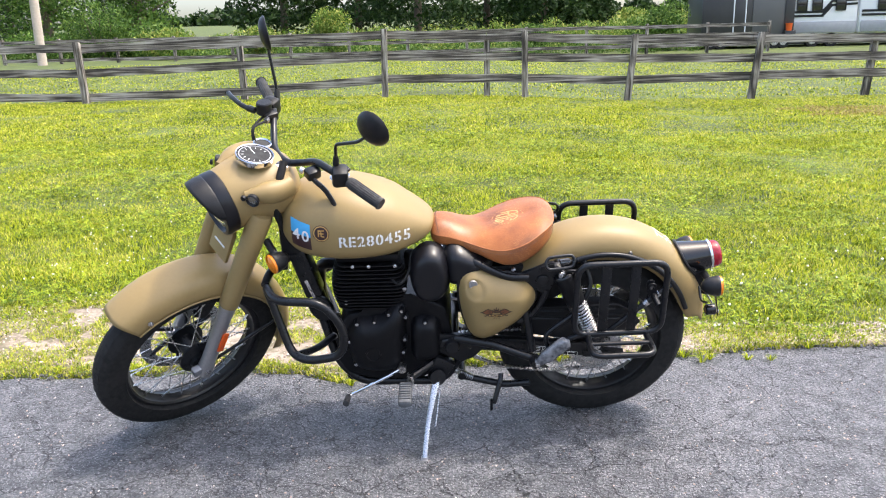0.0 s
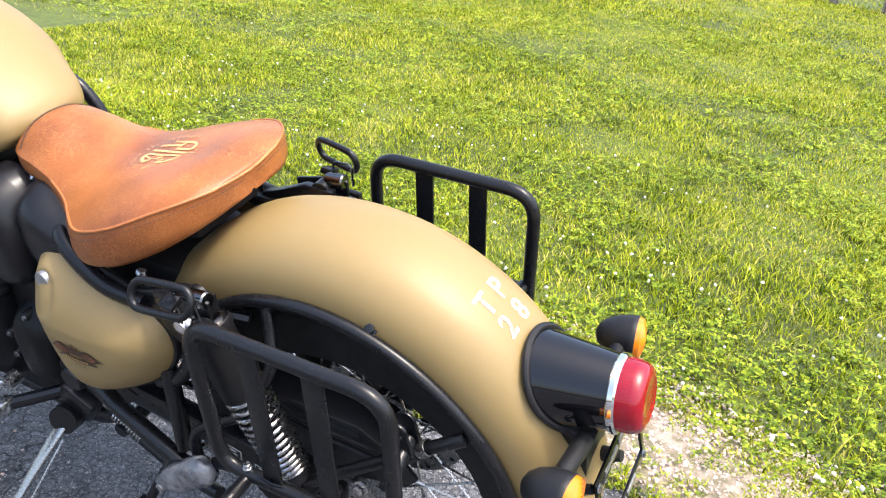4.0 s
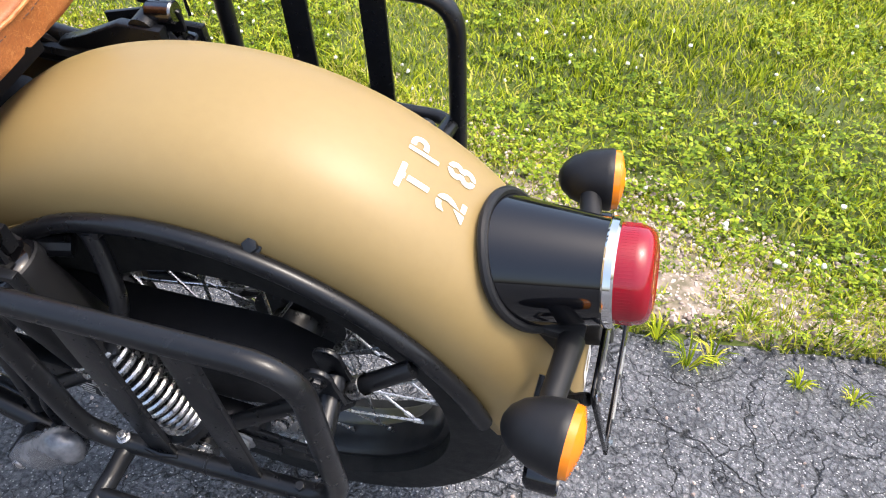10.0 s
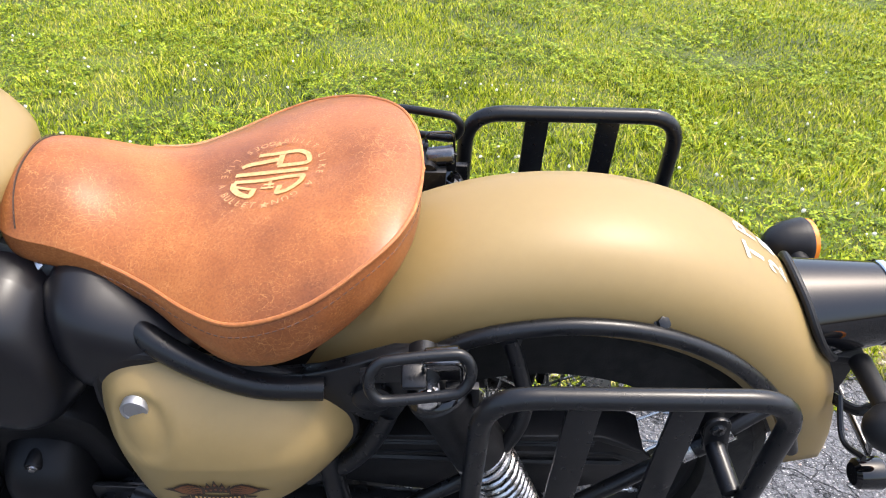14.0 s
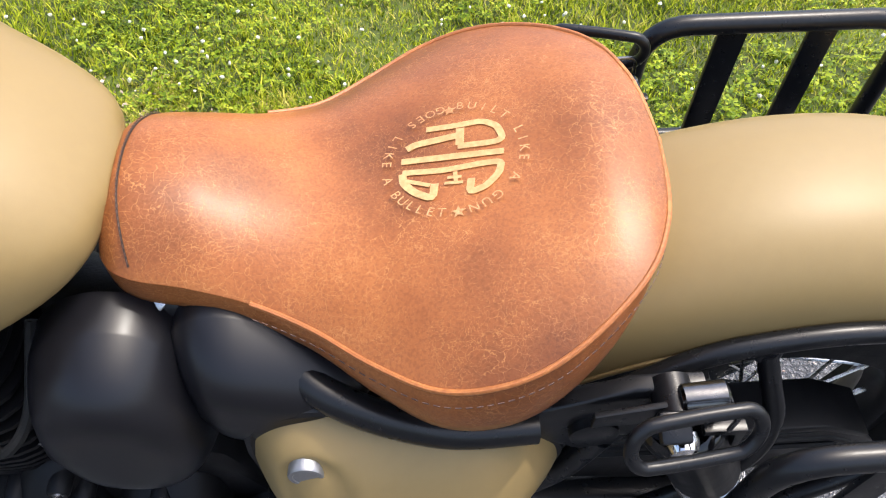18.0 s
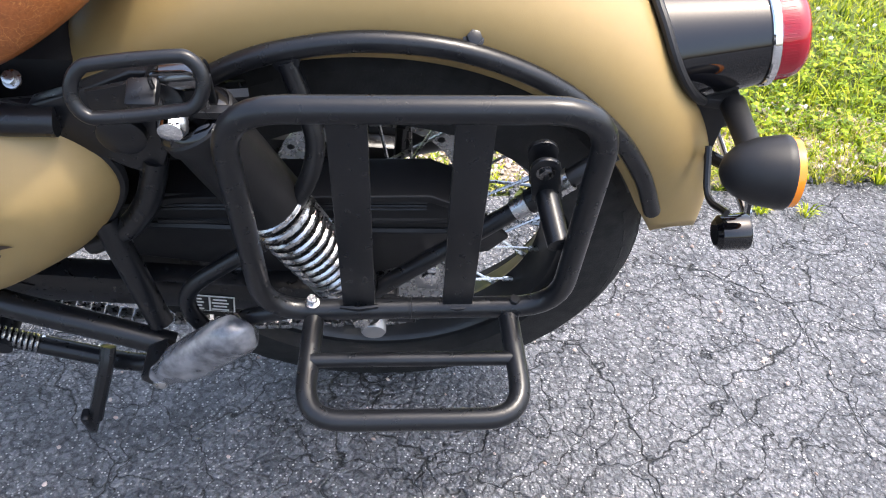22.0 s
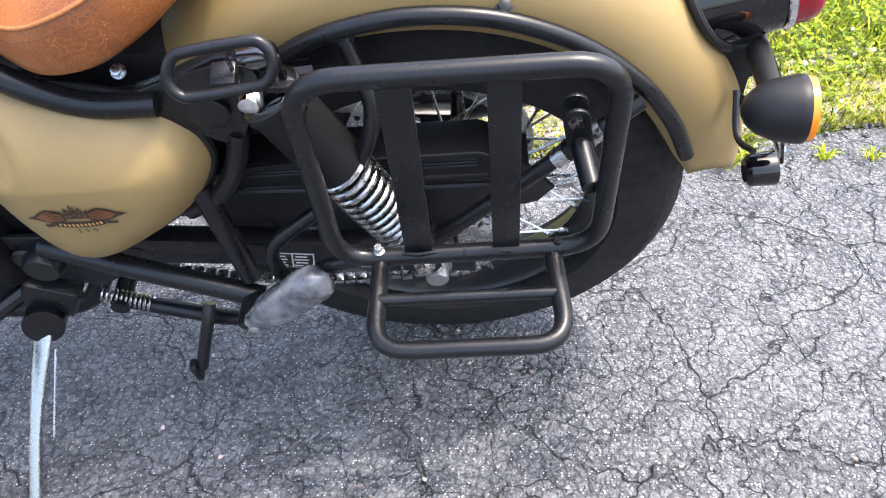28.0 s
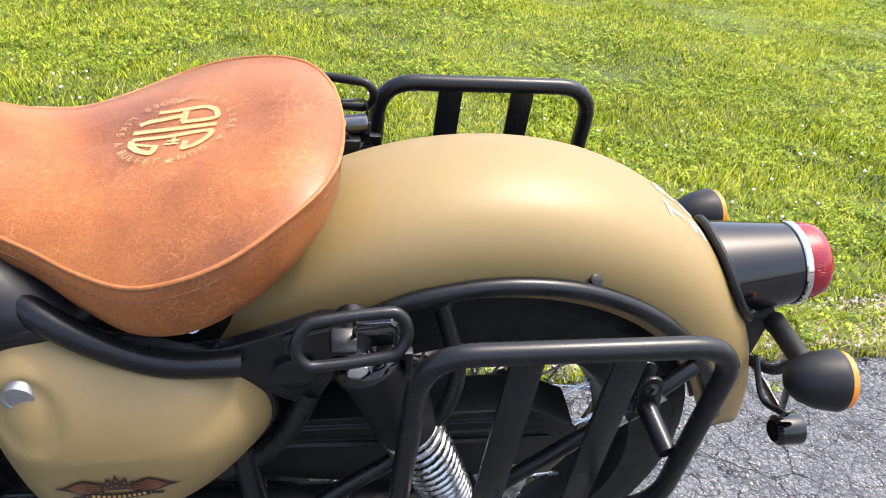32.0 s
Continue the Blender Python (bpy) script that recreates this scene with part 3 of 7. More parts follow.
def lawn_edge(x):
    """Where the gravel verge gives way to close grass."""
    base = lerp_table(x, [(-30, 0.5), (-3.0, 0.85), (-2.1, 1.0), (-1.0, 1.02), (-0.5, 1.0), (0.1, 0.9), (0.7, 0.74), (1.1, 0.6), (1.35, 0.48), (1.8, 0.47), (30, 1.2)])[0]
    return base + 0.07 * noise.noise((x * 3, 5, 0)) + 0.04 * noise.noise((x * 9, 7, 0))


ys = [-60, -25, -10, -4, -2, -1, -0.5] + [i * 0.1 for i in range(-2, 30)] + [3 + i * 0.5 for i in range(25)] + [16, 18, 21, 25, 30, 34, 40, 50, 65, 90, 130, 200, 320, 700]
xs = [-700, -300, -150, -80, -50, -35, -25] + [i * 1.0 for i in range(-18, -2)] + [i * 0.25 for i in range(-8, 13)] + [i * 1.0 for i in range(4, 19)] + [25, 35, 50, 80, 150, 300, 700]


def land(x, y):
    e = drive_edge(x)
    z = terrain(x, y) + 0.012 * noise.noise((x * 0.7, y * 0.7, 2)) * smoothstep((y - 0.6) / 2)
    return z - 0.035 * (1 - smoothstep((y - e + 0.12) / 0.14))


tagged(part("ground", sheet([[(x, y, land(x, y)) for x in xs] for y in ys]), SOIL), "mown green lawn rising gently from the drive", "lawn", kind="structure")

# the verge: pale gravel and sand between drive and lawn
rows = []
for i in range(261):
    x = -4 + (i - 70) * 0.07 if 70 <= i <= 190 else -16 + i * 0.1714 if i < 70 else 4.4 + (i - 190) * 0.2
    e0, e1 = drive_edge(x) - 0.008, lawn_edge(x) + 0.05
    rows.append([(x, e0 + (e1 - e0) * j / 12, lie(max(0, e0 + (e1 - e0) * j / 12)) + 0.001 - 0.02 * (j == 0) + 0.006 * noise.noise((x * 6, j * 0.8, 9)) + 0.008 * math.sin(math.pi * j / 12)) for j in range(13)])
tagged(part("verge", sheet(rows), GRAVEL), "pale gravel and sand verge beside the drive", "gravel", kind="structure")

# the drive: an asphalt slab with a broken edge
xs2 = [-60, -20, -8, -4] + [-3 + i * 0.03 for i in range(200)] + [3.2, 4, 8, 20, 60]
rows = []
for x in xs2:
    e = drive_edge(x)
    col = [(x, e - 0.004, -0.03), (x, e, 0.0 - 0.008)]
    for d in (0.012, 0.05, 0.12, 0.25, 0.5, 0.9, 1.5, 2.5, 4, 8, 20, 60):
        col.append((x, e - d, 0.0 + (0.004 * noise.noise((x * 2.2, (e - d) * 2.2, 4)) if d < 5 else 0) * smoothstep(d * 4)))
    rows.append(col)
tagged(part("drive", sheet(rows), ASPHALT), "cracked grey asphalt drive with a broken edge", "asphalt", kind="structure")

rng = np.random.default_rng(7)


def stuff(name, verts, faces, material, label, category):
    me = bpy.data.meshes.new(name)
    me.from_pydata(verts, [], faces)
    me.materials.append(material)
    me.update()
    return tagged(new(name, me), label, category, kind="stuff")


def blades(name, count, x0, x1, y0, y1, h0, h1, w, label, keep, material=None, plain=False):
    """Grass: one bent blade for each root; plain: a single slip, for blades far off."""
    x, y = rng.uniform(x0, x1, count), rng.uniform(y0, y1, count)
    ok = np.array([keep(a, b) for a, b in zip(x, y)])
    x, y = x[ok], y[ok]
    k = len(x)
    z = np.array([terrain(a, b) for a, b in zip(x, y)]) - 0.004
    h = rng.uniform(h0, h1, k) * (0.75 + 0.5 * np.array([noise.noise((a * 1.6, b * 1.6, 0)) for a, b in zip(x, y)]))
    t, lean = rng.uniform(0, 2 * np.pi, k), rng.uniform(0.2, 1.5, k) * h
    side = np.stack([np.cos(t), np.sin(t), 0 * t], 1) * (w * rng.uniform(0.6, 1.2, k))[:, None]
    t2 = t + np.pi / 2 + rng.uniform(-0.6, 0.6, k)
    tip = np.stack([np.cos(t2) * lean, np.sin(t2) * lean, h], 1)
    root = np.stack([x, y, z], 1)
    if plain:
        v = np.stack([root - side, root + side, root + tip], 1).reshape(-1, 3)
        return stuff(name, v.tolist(), np.arange(k * 3).reshape(-1, 3).tolist(), material or GRASS, label, "grass")
    mid = root + tip * np.array([0.42, 0.42, 0.62])
    v = np.stack([root - side, root + side, mid + side * 0.8, mid - side * 0.8, root + tip], 1).reshape(-1, 3)
    i = np.arange(k) * 5
    quads = np.stack([i, i + 1, i + 2, i + 3], 1).tolist()
    tris = np.stack([i + 3, i + 2, i + 4], 1).tolist()
    return stuff(name, v.tolist(), quads + tris, material or GRASS, label, "grass")


def lawn_keep(a, b):
    return b > lawn_edge(a) + 0.14 * noise.noise((a * 9, b * 9, 8)) + 0.05 * noise.noise((a * 30, b * 30, 8)) - 0.04


def lush_keep(a, b):
    return lawn_keep(a, b) and noise.noise((a * 2.4, b * 2.4, 11)) + 0.5 * noise.noise((a * 8, b * 8, 12)) > 0.02


def dry_keep(a, b):
    return lawn_keep(a, b) and noise.noise((a * 2.4, b * 2.4, 11)) + 0.5 * noise.noise((a * 8, b * 8, 12)) < 0.06


def verge_keep(a, b):
    e, f = drive_edge(a), lawn_edge(a)
    if not e - 0.01 < b < f + 0.1:
        return False
    s = (b - e) / (f - e)
    v = noise.noise((a * 5, b * 5, 1)) + 0.6 * noise.noise((a * 16, b * 16, 2)) + 0.3 * noise.noise((a * 45, b * 45, 3))
    rim = 0.5 * max(0.0, 1 - abs(s - 0.08) / 0.1)        # grass creeps along the edge of the asphalt
    bald = 0.35 * math.exp(-(((a + 0.3) / 0.9) ** 2))     # barest beside the bike
    lush = 0.22 * smoothstep((a - 0.5) / 0.5) + 0.02 * smoothstep((-0.9 - a) / 0.5)
    return v > 0.06 + 0.6 * bald - 0.6 * max(0.0, s - 0.15) - rim - lush


blades("lawn_grass", 200000, -3.6, 4.4, 0.4, 3.2, 0.014, 0.036, 0.0024, "short green lawn grass near the drive", lawn_keep)
blades("lush_grass", 40000, -3.0, 4.0, 0.4, 2.6, 0.034, 0.064, 0.0026, "longer tufts of bright grass in the lawn", lush_keep)
blades("dry_grass", 50000, -3.0, 4.0, 0.4, 2.6, 0.012, 0.034, 0.0017, "short yellowed grass in the lawn", dry_keep, DRY)
blades("lawn_grass", 260000, -7, 8, 3.2, 7.0, 0.018, 0.042, 0.0046, "short green lawn grass", lawn_keep, plain=True)
blades("lawn_grass", 200000, -10, 12, 7.0, 12.5, 0.022, 0.044, 0.0085, "short green lawn grass by the fence", lawn_keep, plain=True)
blades("lawn_grass", 75000, -15, 18, 12.5, 28.0, 0.03, 0.05, 0.016, "green lawn grass behind the fence", lawn_keep, plain=True)
blades("dry_grass", 60000, -6, 7, 2.6, 7.0, 0.018, 0.04, 0.0035, "yellowed grass in the lawn", dry_keep, DRY, plain=True)
blades("dry_grass", 40000, -9, 11, 7.0, 12.5, 0.02, 0.042, 0.008, "yellowed grass in the lawn by the fence", dry_keep, DRY, plain=True)
blades("lush_grass", 30000, -6, 7, 2.6, 7.0, 0.03, 0.052, 0.004, "longer dark green tufts in the lawn", lush_keep, plain=True)
blades("dry_grass", 9000, 4.9, 7.8, 8.6, 10.8, 0.03, 0.06, 0.010, "brown dead patch in the lawn", lambda a, b: ((a - 6.3) / 1.3) ** 2 + ((b - 9.7) / 0.9) ** 2 < 0.6 + noise.noise((a * 3, b * 3, 4)), STRAW, plain=True)
blades("verge_grass", 180000, -3.0, 3.0, 0.0, 1.2, 0.010, 0.032, 0.0022, "low yellowing weeds in the gravel", verge_keep, DRY)
blades("verge_grass", 90000, -3.0, 3.0, 0.0, 1.2, 0.016, 0.046, 0.0020, "thin green grass in the gravel", verge_keep)


def trefoils(count, x0, x1, y0, y1, size, keep, label):
    """Clover: three round leaflets on one place."""
    x, y = rng.uniform(x0, x1, count), rng.uniform(y0, y1, count)
    vs, fs = [], []
    for a, b in zip(x, y):
        if not keep(a, b):
            continue
        z, turn, s = terrain(a, b) + rng.uniform(0.008, 0.035), rng.uniform(0, 2.1), size * rng.uniform(0.6, 1.3)
        tilt = rng.uniform(-0.5, 0.5, 2)
        for k in range(3):
            t = turn + k * 2.094
            pts = [(0, 0), (0.75, 0.45), (1.15, 0.3), (1.15, -0.3), (0.75, -0.45)]
            i = len(vs)
            for p, q in pts:
                dx, dy = s * (p * math.cos(t) - q * math.sin(t)), s * (p * math.sin(t) + q * math.cos(t))
                vs.append((a + dx, b + dy, z + dx * tilt[0] + dy * tilt[1]))
            fs.append((i, i + 1, i + 2, i + 3, i + 4))
    return stuff("clover_leaves", vs, fs, TREFOIL, label, "clover")


def clover_keep(a, b):
    return lawn_keep(a, b) and noise.noise((a * 1.7, b * 1.7, 21)) + 0.4 * noise.noise((a * 6, b * 6, 22)) > 0.0


trefoils(46000, -3.0, 4.0, 0.4, 2.8, 0.0098, clover_keep, "patches of clover leaves in the lawn")
trefoils(30000, -5.5, 6.5, 2.8, 7.0, 0.016, clover_keep, "patches of clover leaves in the lawn")
trefoils(14000, -2.6, 2.6, 0.0, 1.2, 0.006, verge_keep, "small clover leaves among the gravel")


def tufts(roots, label):
    vs, fs = [], []
    for x, y, s in roots:
        for _ in range(26):
            t, h = rng.uniform(0, 6.28), s * rng.uniform(0.4, 1.0)
            d = Vector((math.cos(t), math.sin(t), 0))
            o = Vector((x, y, 0.0)) + d * 0.012 * rng.uniform(0, 1)
            sd = Vector((-d.y, d.x, 0)) * 0.0016
            i = len(vs)
            m = o + d * h * 0.4 + Vector((0, 0, h * 0.7))
            vs += [tuple(o - sd), tuple(o + sd), tuple(m + sd), tuple(m - sd), tuple(o + d * h * 1.0 + Vector((0, 0, h * 0.75)))]
            fs += [(i, i + 1, i + 2, i + 3), (i + 3, i + 2, i + 4)]
    return stuff("grass_tufts", vs, fs, GRASS, label, "grass")


tufts([(1.06, 0.27, 0.06), (1.12, 0.22, 0.07), (1.16, 0.25, 0.05), (1.31, 0.24, 0.035), (1.40, 0.24, 0.03), (0.55, 0.24, 0.05), (-0.28, 0.02, 0.05), (-0.33, 0.04, 0.04), (1.22, 0.36, 0.05), (0.9, 0.31, 0.05), (1.6, 0.36, 0.05), (-1.2, 0.15, 0.06), (-1.5, 0.14, 0.05), (0.2, 0.22, 0.04)], "tufts of grass in the broken edge of the drive")


def dots(name, roots, sizes, material, label, category, squash=0.7):
    """Small rough lumps: pebbles or flower heads."""
    t = (1 + 5**0.5) / 2
    base = np.array([(-1, t, 0), (1, t, 0), (-1, -t, 0), (1, -t, 0), (0, -1, t), (0, 1, t), (0, -1, -t), (0, 1, -t), (t, 0, -1), (t, 0, 1), (-t, 0, -1), (-t, 0, 1)]) / 1.9
    tri = [(0, 11, 5), (0, 5, 1), (0, 1, 7), (0, 7, 10), (0, 10, 11), (1, 5, 9), (5, 11, 4), (11, 10, 2), (10, 7, 6), (7, 1, 8), (3, 9, 4), (3, 4, 2), (3, 2, 6), (3, 6, 8), (3, 8, 9), (4, 9, 5), (2, 4, 11), (6, 2, 10), (8, 6, 7), (9, 8, 1)]
    vs, fs = [], []
    for p, s in zip(roots, sizes):
        q = base * rng.uniform(0.7, 1.25, (12, 1)) * np.array([1, rng.uniform(0.6, 1.0), squash]) * s
        a = rng.uniform(0, 6.28)
        c, d = math.cos(a), math.sin(a)
        q = np.stack([q[:, 0] * c - q[:, 1] * d, q[:, 0] * d + q[:, 1] * c, q[:, 2]], 1) + p
        i = len(vs)
        vs += q.tolist()
        fs += [(a + i, b + i, c + i) for a, b, c in tri]
    return stuff(name, vs, fs, material, label, category)


roots, sizes = [], []
for k in range(14000):
    x = rng.uniform(0.2, 2.3) if k % 3 else rng.uniform(-2.6, 0.4)
    e, f = drive_edge(x), lawn_edge(x)
    s = rng.beta(1.3, 1.6)
    y = e + 0.02 + (f - e + 0.15) * s
    size = (0.0022 + 0.0062 * rng.beta(1.2, 2.6)) * (1.0 if rng.uniform() < 0.97 else 1.8)
    roots.append((x, y, terrain(x, y) + 0.007 + size * 0.15))
    sizes.append(size)
dots("gravel_stones", roots, sizes, PEBBLE, "pale loose gravel stones on the verge", "gravel")
roots, sizes = [], []
for _ in range(430):
    x, y = rng.uniform(-2.5, 3.0), rng.uniform(0.02, 1) ** 1.3
    y = lawn_edge(x) + y * 1.6
    if noise.noise((x * 2, y * 2, 3)) > -0.15:
        roots.append((x, y, terrain(x, y) + rng.uniform(0.03, 0.05)))
        sizes.append(rng.uniform(0.004, 0.0078))
for _ in range(50):
    x, y = rng.uniform(-4, 5), rng.uniform(2, 5)
    roots.append((x, y, terrain(x, y) + 0.045))
    sizes.append(rng.uniform(0.005, 0.008))
dots("clover_heads", roots, sizes, CLOVER, "white clover heads in the lawn", "clover", 0.9)
roots, sizes = [], []
for _ in range(1500):
    x, y = rng.uniform(-2, 2.2), rng.uniform(-1.6, 0.2)
    if y < drive_edge(x) - 0.03:
        roots.append((x, y, 0.003))
        sizes.append(rng.uniform(0.0016, 0.0045))
crumbs, crumb_sizes = [], []
for _ in range(1500):
    x = rng.uniform(-2.4, 2.6)
    crumbs.append((x, drive_edge(x) + rng.normal(0.012, 0.022), 0.004))
    crumb_sizes.append(rng.uniform(0.002, 0.009))
dots("asphalt_crumbs", crumbs, crumb_sizes, ASPHALT, "dark crumbs of asphalt along the broken edge", "asphalt")
dots("grit", roots, sizes, PEBBLE, "loose pale grit on the asphalt", "grit")


# ---- far things ----
def board(a, c, h, t, parent, name="rail"):
    """A rough board between two points, slightly bowed."""
    a, c = Vector(a), Vector(c)
    d = (c - a).normalized()
    side = Vector((-d.y, d.x, 0)).normalized() * t / 2
    rings = []
    for i in range(7):
        p = a + (c - a) * i / 6 + Vector((0, 0, 0.018 * noise.noise((a.x + i, a.z * 3, 1))))
        hh = h / 2 * (1 + 0.12 * noise.noise((a.x * 2 + i * 0.8, a.z, 4)))
        rings.append([p + side + Vector((0, 0, hh)), p - side + Vector((0, 0, hh)), p - side - Vector((0, 0, hh)), p + side - Vector((0, 0, hh))])
    return part(name, loft(rings), FENCEWOOD, parent)


# rows of x, ground, then the middle heights of the three boards
FENCE = [
    (-9.3, 0.46, 1.50, 1.05, 0.60), (-7.28, 0.455, 1.49, 1.02, 0.56), (-4.21, 0.45, 1.53, 1.105, 0.61), (-1.46, 0.447, 1.595, 1.203, 0.785), (0.48, 0.43, 1.53, 1.16, 0.75),
    (1.20, 0.351, 1.50, 1.135, 0.74), (3.12, 0.293, 1.39, 1.07, 0.665), (5.42, 0.247, 1.368, 1.022, 0.693), (7.59, 0.307, 1.33, 1.005, 0.70), (10.1, 0.30, 1.31, 0.99, 0.68), (12.9, 0.30, 1.31, 0.98, 0.67),
]
FY = 12.3
fence = tagged(new("fence"), "weathered grey three-board fence with leaning posts across the lawn", "fence")
fence.location = (0, FY, 0.25)
off = Vector((0, -FY, -0.25))
for i, (x, g, *tops) in enumerate(FENCE):
    back = 0.105 if i in (2, 4, 8, 10) else -0.045
    top = tops[0] + (0.02 if back > 0 else 0.11)
    lean = (-0.05, -0.06, -0.03, 0.02, 0.01, -0.01, 0.13, 0.14, 0.10, 0.05, 0.0)[i]
    bm = loft([[Vector((x + lean * s + dx * w, FY + back + dy * w, g - 0.06 + (top - g + 0.06) * s)) + off for dx, dy in ((-1, -1), (1, -1), (1, 1), (-1, 1))] for s, w in ((0, 0.058), (0.5, 0.055), (0.97, 0.055), (1, 0.048))])
    part("post", bm, POSTWOOD, fence)
for a, c in zip(FENCE, FENCE[1:]):
    for za, zc in zip(a[2:], c[2:]):
        k = 0.012 * noise.noise((a[0], za, 0))
        board(Vector((a[0] + 0.003, FY + 0.03, za + k)) + off, Vector((c[0] - 0.003, FY + 0.03, zc + k)) + off, 0.155, 0.03, fence)

back_fence = tagged(new("back_fence"), "old grey board fence along the field behind", "fence")
back_fence.location = (0, 31, lie(31))
for i in range(14):
    x = -20 + i * 2.5
    part("post", box((x, 0, 0.6), (0.12, 0.12, 1.3), 0.01), POSTWOOD, back_fence)
    if i < 13:
        for z in (0.35, 0.75, 1.12):
            board((x + 0.004, -0.08, z), (x + 2.496, -0.08, z + 0.03 * noise.noise((x, z, 0))), 0.14, 0.03, back_fence)

pole = part("utility_pole", tube([(0, 0, -0.3), (0.02, 0, 4), (0.05, 0, 9)], [0.19, 0.17, 0.14], 16), POLEWOOD)
pole.location = (-17.8, 30, terrain(-17.8, 30))
tagged(pole, "pale wooden utility pole beside the hedge", "pole")
far_pole = part("utility_pole", tube([(0, 0, -0.3), (0, 0, 5), (0, 0, 10)], [0.14, 0.12, 0.1], 10), POLEWOOD)
far_pole.location = (-25.3, 60, lie(60))
tagged(far_pole, "thin pale utility pole behind the trees", "pole")


def leaf_cloud(lobes, count, size):
    """Loose leaves in several rounded lobes, denser near their skins."""
    w = np.array([a * b * c for *_, a, b, c in lobes])
    pick = rng.choice(len(lobes), count, p=w / w.sum())
    lob = np.array(lobes)[pick]
    d = rng.normal(size=(count, 3))
    d /= np.linalg.norm(d, axis=1)[:, None]
    p = lob[:, :3] + d * lob[:, 3:] * (rng.uniform(0.35, 1.08, count) ** 0.6)[:, None]
    u, v = rng.normal(size=(count, 3)), rng.normal(size=(count, 3))
    u /= np.linalg.norm(u, axis=1)[:, None]
    v /= np.linalg.norm(v, axis=1)[:, None]
    s = (size * rng.uniform(0.5, 1.3, count))[:, None]
    q = np.stack([p - u * s, p + v * s * 0.6, p + u * s, p - v * s * 0.6], 1).reshape(-1, 3)
    i = np.arange(count) * 4
    return q.tolist(), np.stack([i, i + 1, i + 2, i + 3], 1).tolist()


def tree(x, y, h, spread, material, label, count=5200, leaf=0.3):
    top = tagged(new("tree"), label, "tree", group="trees behind the field")
    top.location = (x, y, terrain(x, y))
    part("trunk", tube([(0, 0, -0.3), (0.1, 0, h * 0.25), (-0.1, 0.1, h * 0.55), (0.1, 0, h * 0.85)], [0.35, 0.27, 0.18, 0.05], 10), BARK, top)
    for k in range(7):
        t = k * 2.4
        z = h * (0.3 + 0.06 * k)
        bm = tube([(0, 0, z), (math.cos(t) * spread * 0.4, math.sin(t) * spread * 0.4, z + h * 0.12), (math.cos(t) * spread * 0.75, math.sin(t) * spread * 0.75, z + h * 0.2)], [0.12, 0.07, 0.02], 6)
        part("limb", bm, BARK, top)
    lobes = [(0, 0, h * 0.6, spread * 0.7, spread * 0.7, h * 0.33), (0, -0.5, h * 0.22, spread * 0.95, spread * 0.6, h * 0.22)]
    for k in range(9):
        t = k * 2.4 + x
        r = spread * rng.uniform(0.4, 0.75)
        lobes.append((math.cos(t) * r, math.sin(t) * r, h * rng.uniform(0.3, 0.88), spread * rng.uniform(0.28, 0.5), spread * rng.uniform(0.28, 0.5), h * rng.uniform(0.1, 0.2)))
    v, f = leaf_cloud(lobes, count, leaf)
    me = bpy.data.meshes.new("crown")
    me.from_pydata(v, [], f)
    me.materials.append(material)
    c = new("crown", me)
    c.parent = top
    return top


for x, y, h, s in ((-15, 62, 11, 4.6), (-9.5, 66, 13, 5.5), (-4, 60, 12, 5.2), (1.5, 68, 13, 5.5), (6.0, 63, 10, 4), (9.6, 66, 8, 2.8), (-33, 75, 12, 5), (-40, 66, 10, 5)):
    tree(x, y, h, s, LEAF_DARK, "dark green leafy tree behind the field", 11000, 0.2)
tree(-26, 46, 7, 3.4, LEAF_MID, "light green leafy tree behind the hedge", 7000, 0.13)
tree(-20.5, 47, 6.0, 2.8, LEAF_MID, "light green leafy tree behind the hedge", 7000, 0.13)

# hedge, and tall weeds in rows deep into the field
for name, x0, x1, y, h, count, size, material, label in (
    ("hedge", -30, -12.5, 36.0, 1.7, 30000, 0.085, LEAF_MID, "overgrown green hedge behind the back fence"),
    ("tall_weeds", -14, 11.0, 33.5, 0.75, 22000, 0.05, LEAF_MID, "green weeds grown through the back fence"),
    ("tall_weeds", -16, 13.5, 36.5, 1.0, 26000, 0.065, LEAF_YELLOW, "light green tall weeds along the back fence"),
    ("tall_weeds", -20, 17.0, 42.0, 1.0, 24000, 0.08, LEAF_YELLOW, "light green tall weeds in the field"),
    ("tall_weeds", -24, 24.0, 52.0, 1.2, 20000, 0.1, LEAF_YELLOW, "light green tall weeds in the field"),
    ("tall_weeds", -4, 40.0, 75.0, 1.4, 16000, 0.16, LEAF_YELLOW, "light green tall weeds far in the field"),
    ("tall_weeds", 2, 70.0, 115.0, 1.8, 14000, 0.25, LEAF_YELLOW, "light green crop far in the field"),
    ("far_treeline", -150, 260, 290.0, 6.0, 12000, 1.5, LEAF_DARK, "far dark line of trees on the horizon"),
):
    lobes = []
    k = max(12, int((x1 - x0) / h / 0.8))
    for i in range(k):
        x = x0 + (x1 - x0) * (i + rng.uniform(-0.3, 0.3)) / k
        hh = h * rng.uniform(0.6, 1.25)
        lobes.append((x, y + rng.uniform(-1.2, 1.2) * h, lie(y) + hh * 0.4, h * rng.uniform(0.5, 0.9), h * rng.uniform(0.5, 1.2), hh * 0.6))
    v, f = leaf_cloud(lobes, count, size)
    stuff(name, v, f, material, label, "hedge" if name == "hedge" else "trees" if "tree" in name else "weeds")


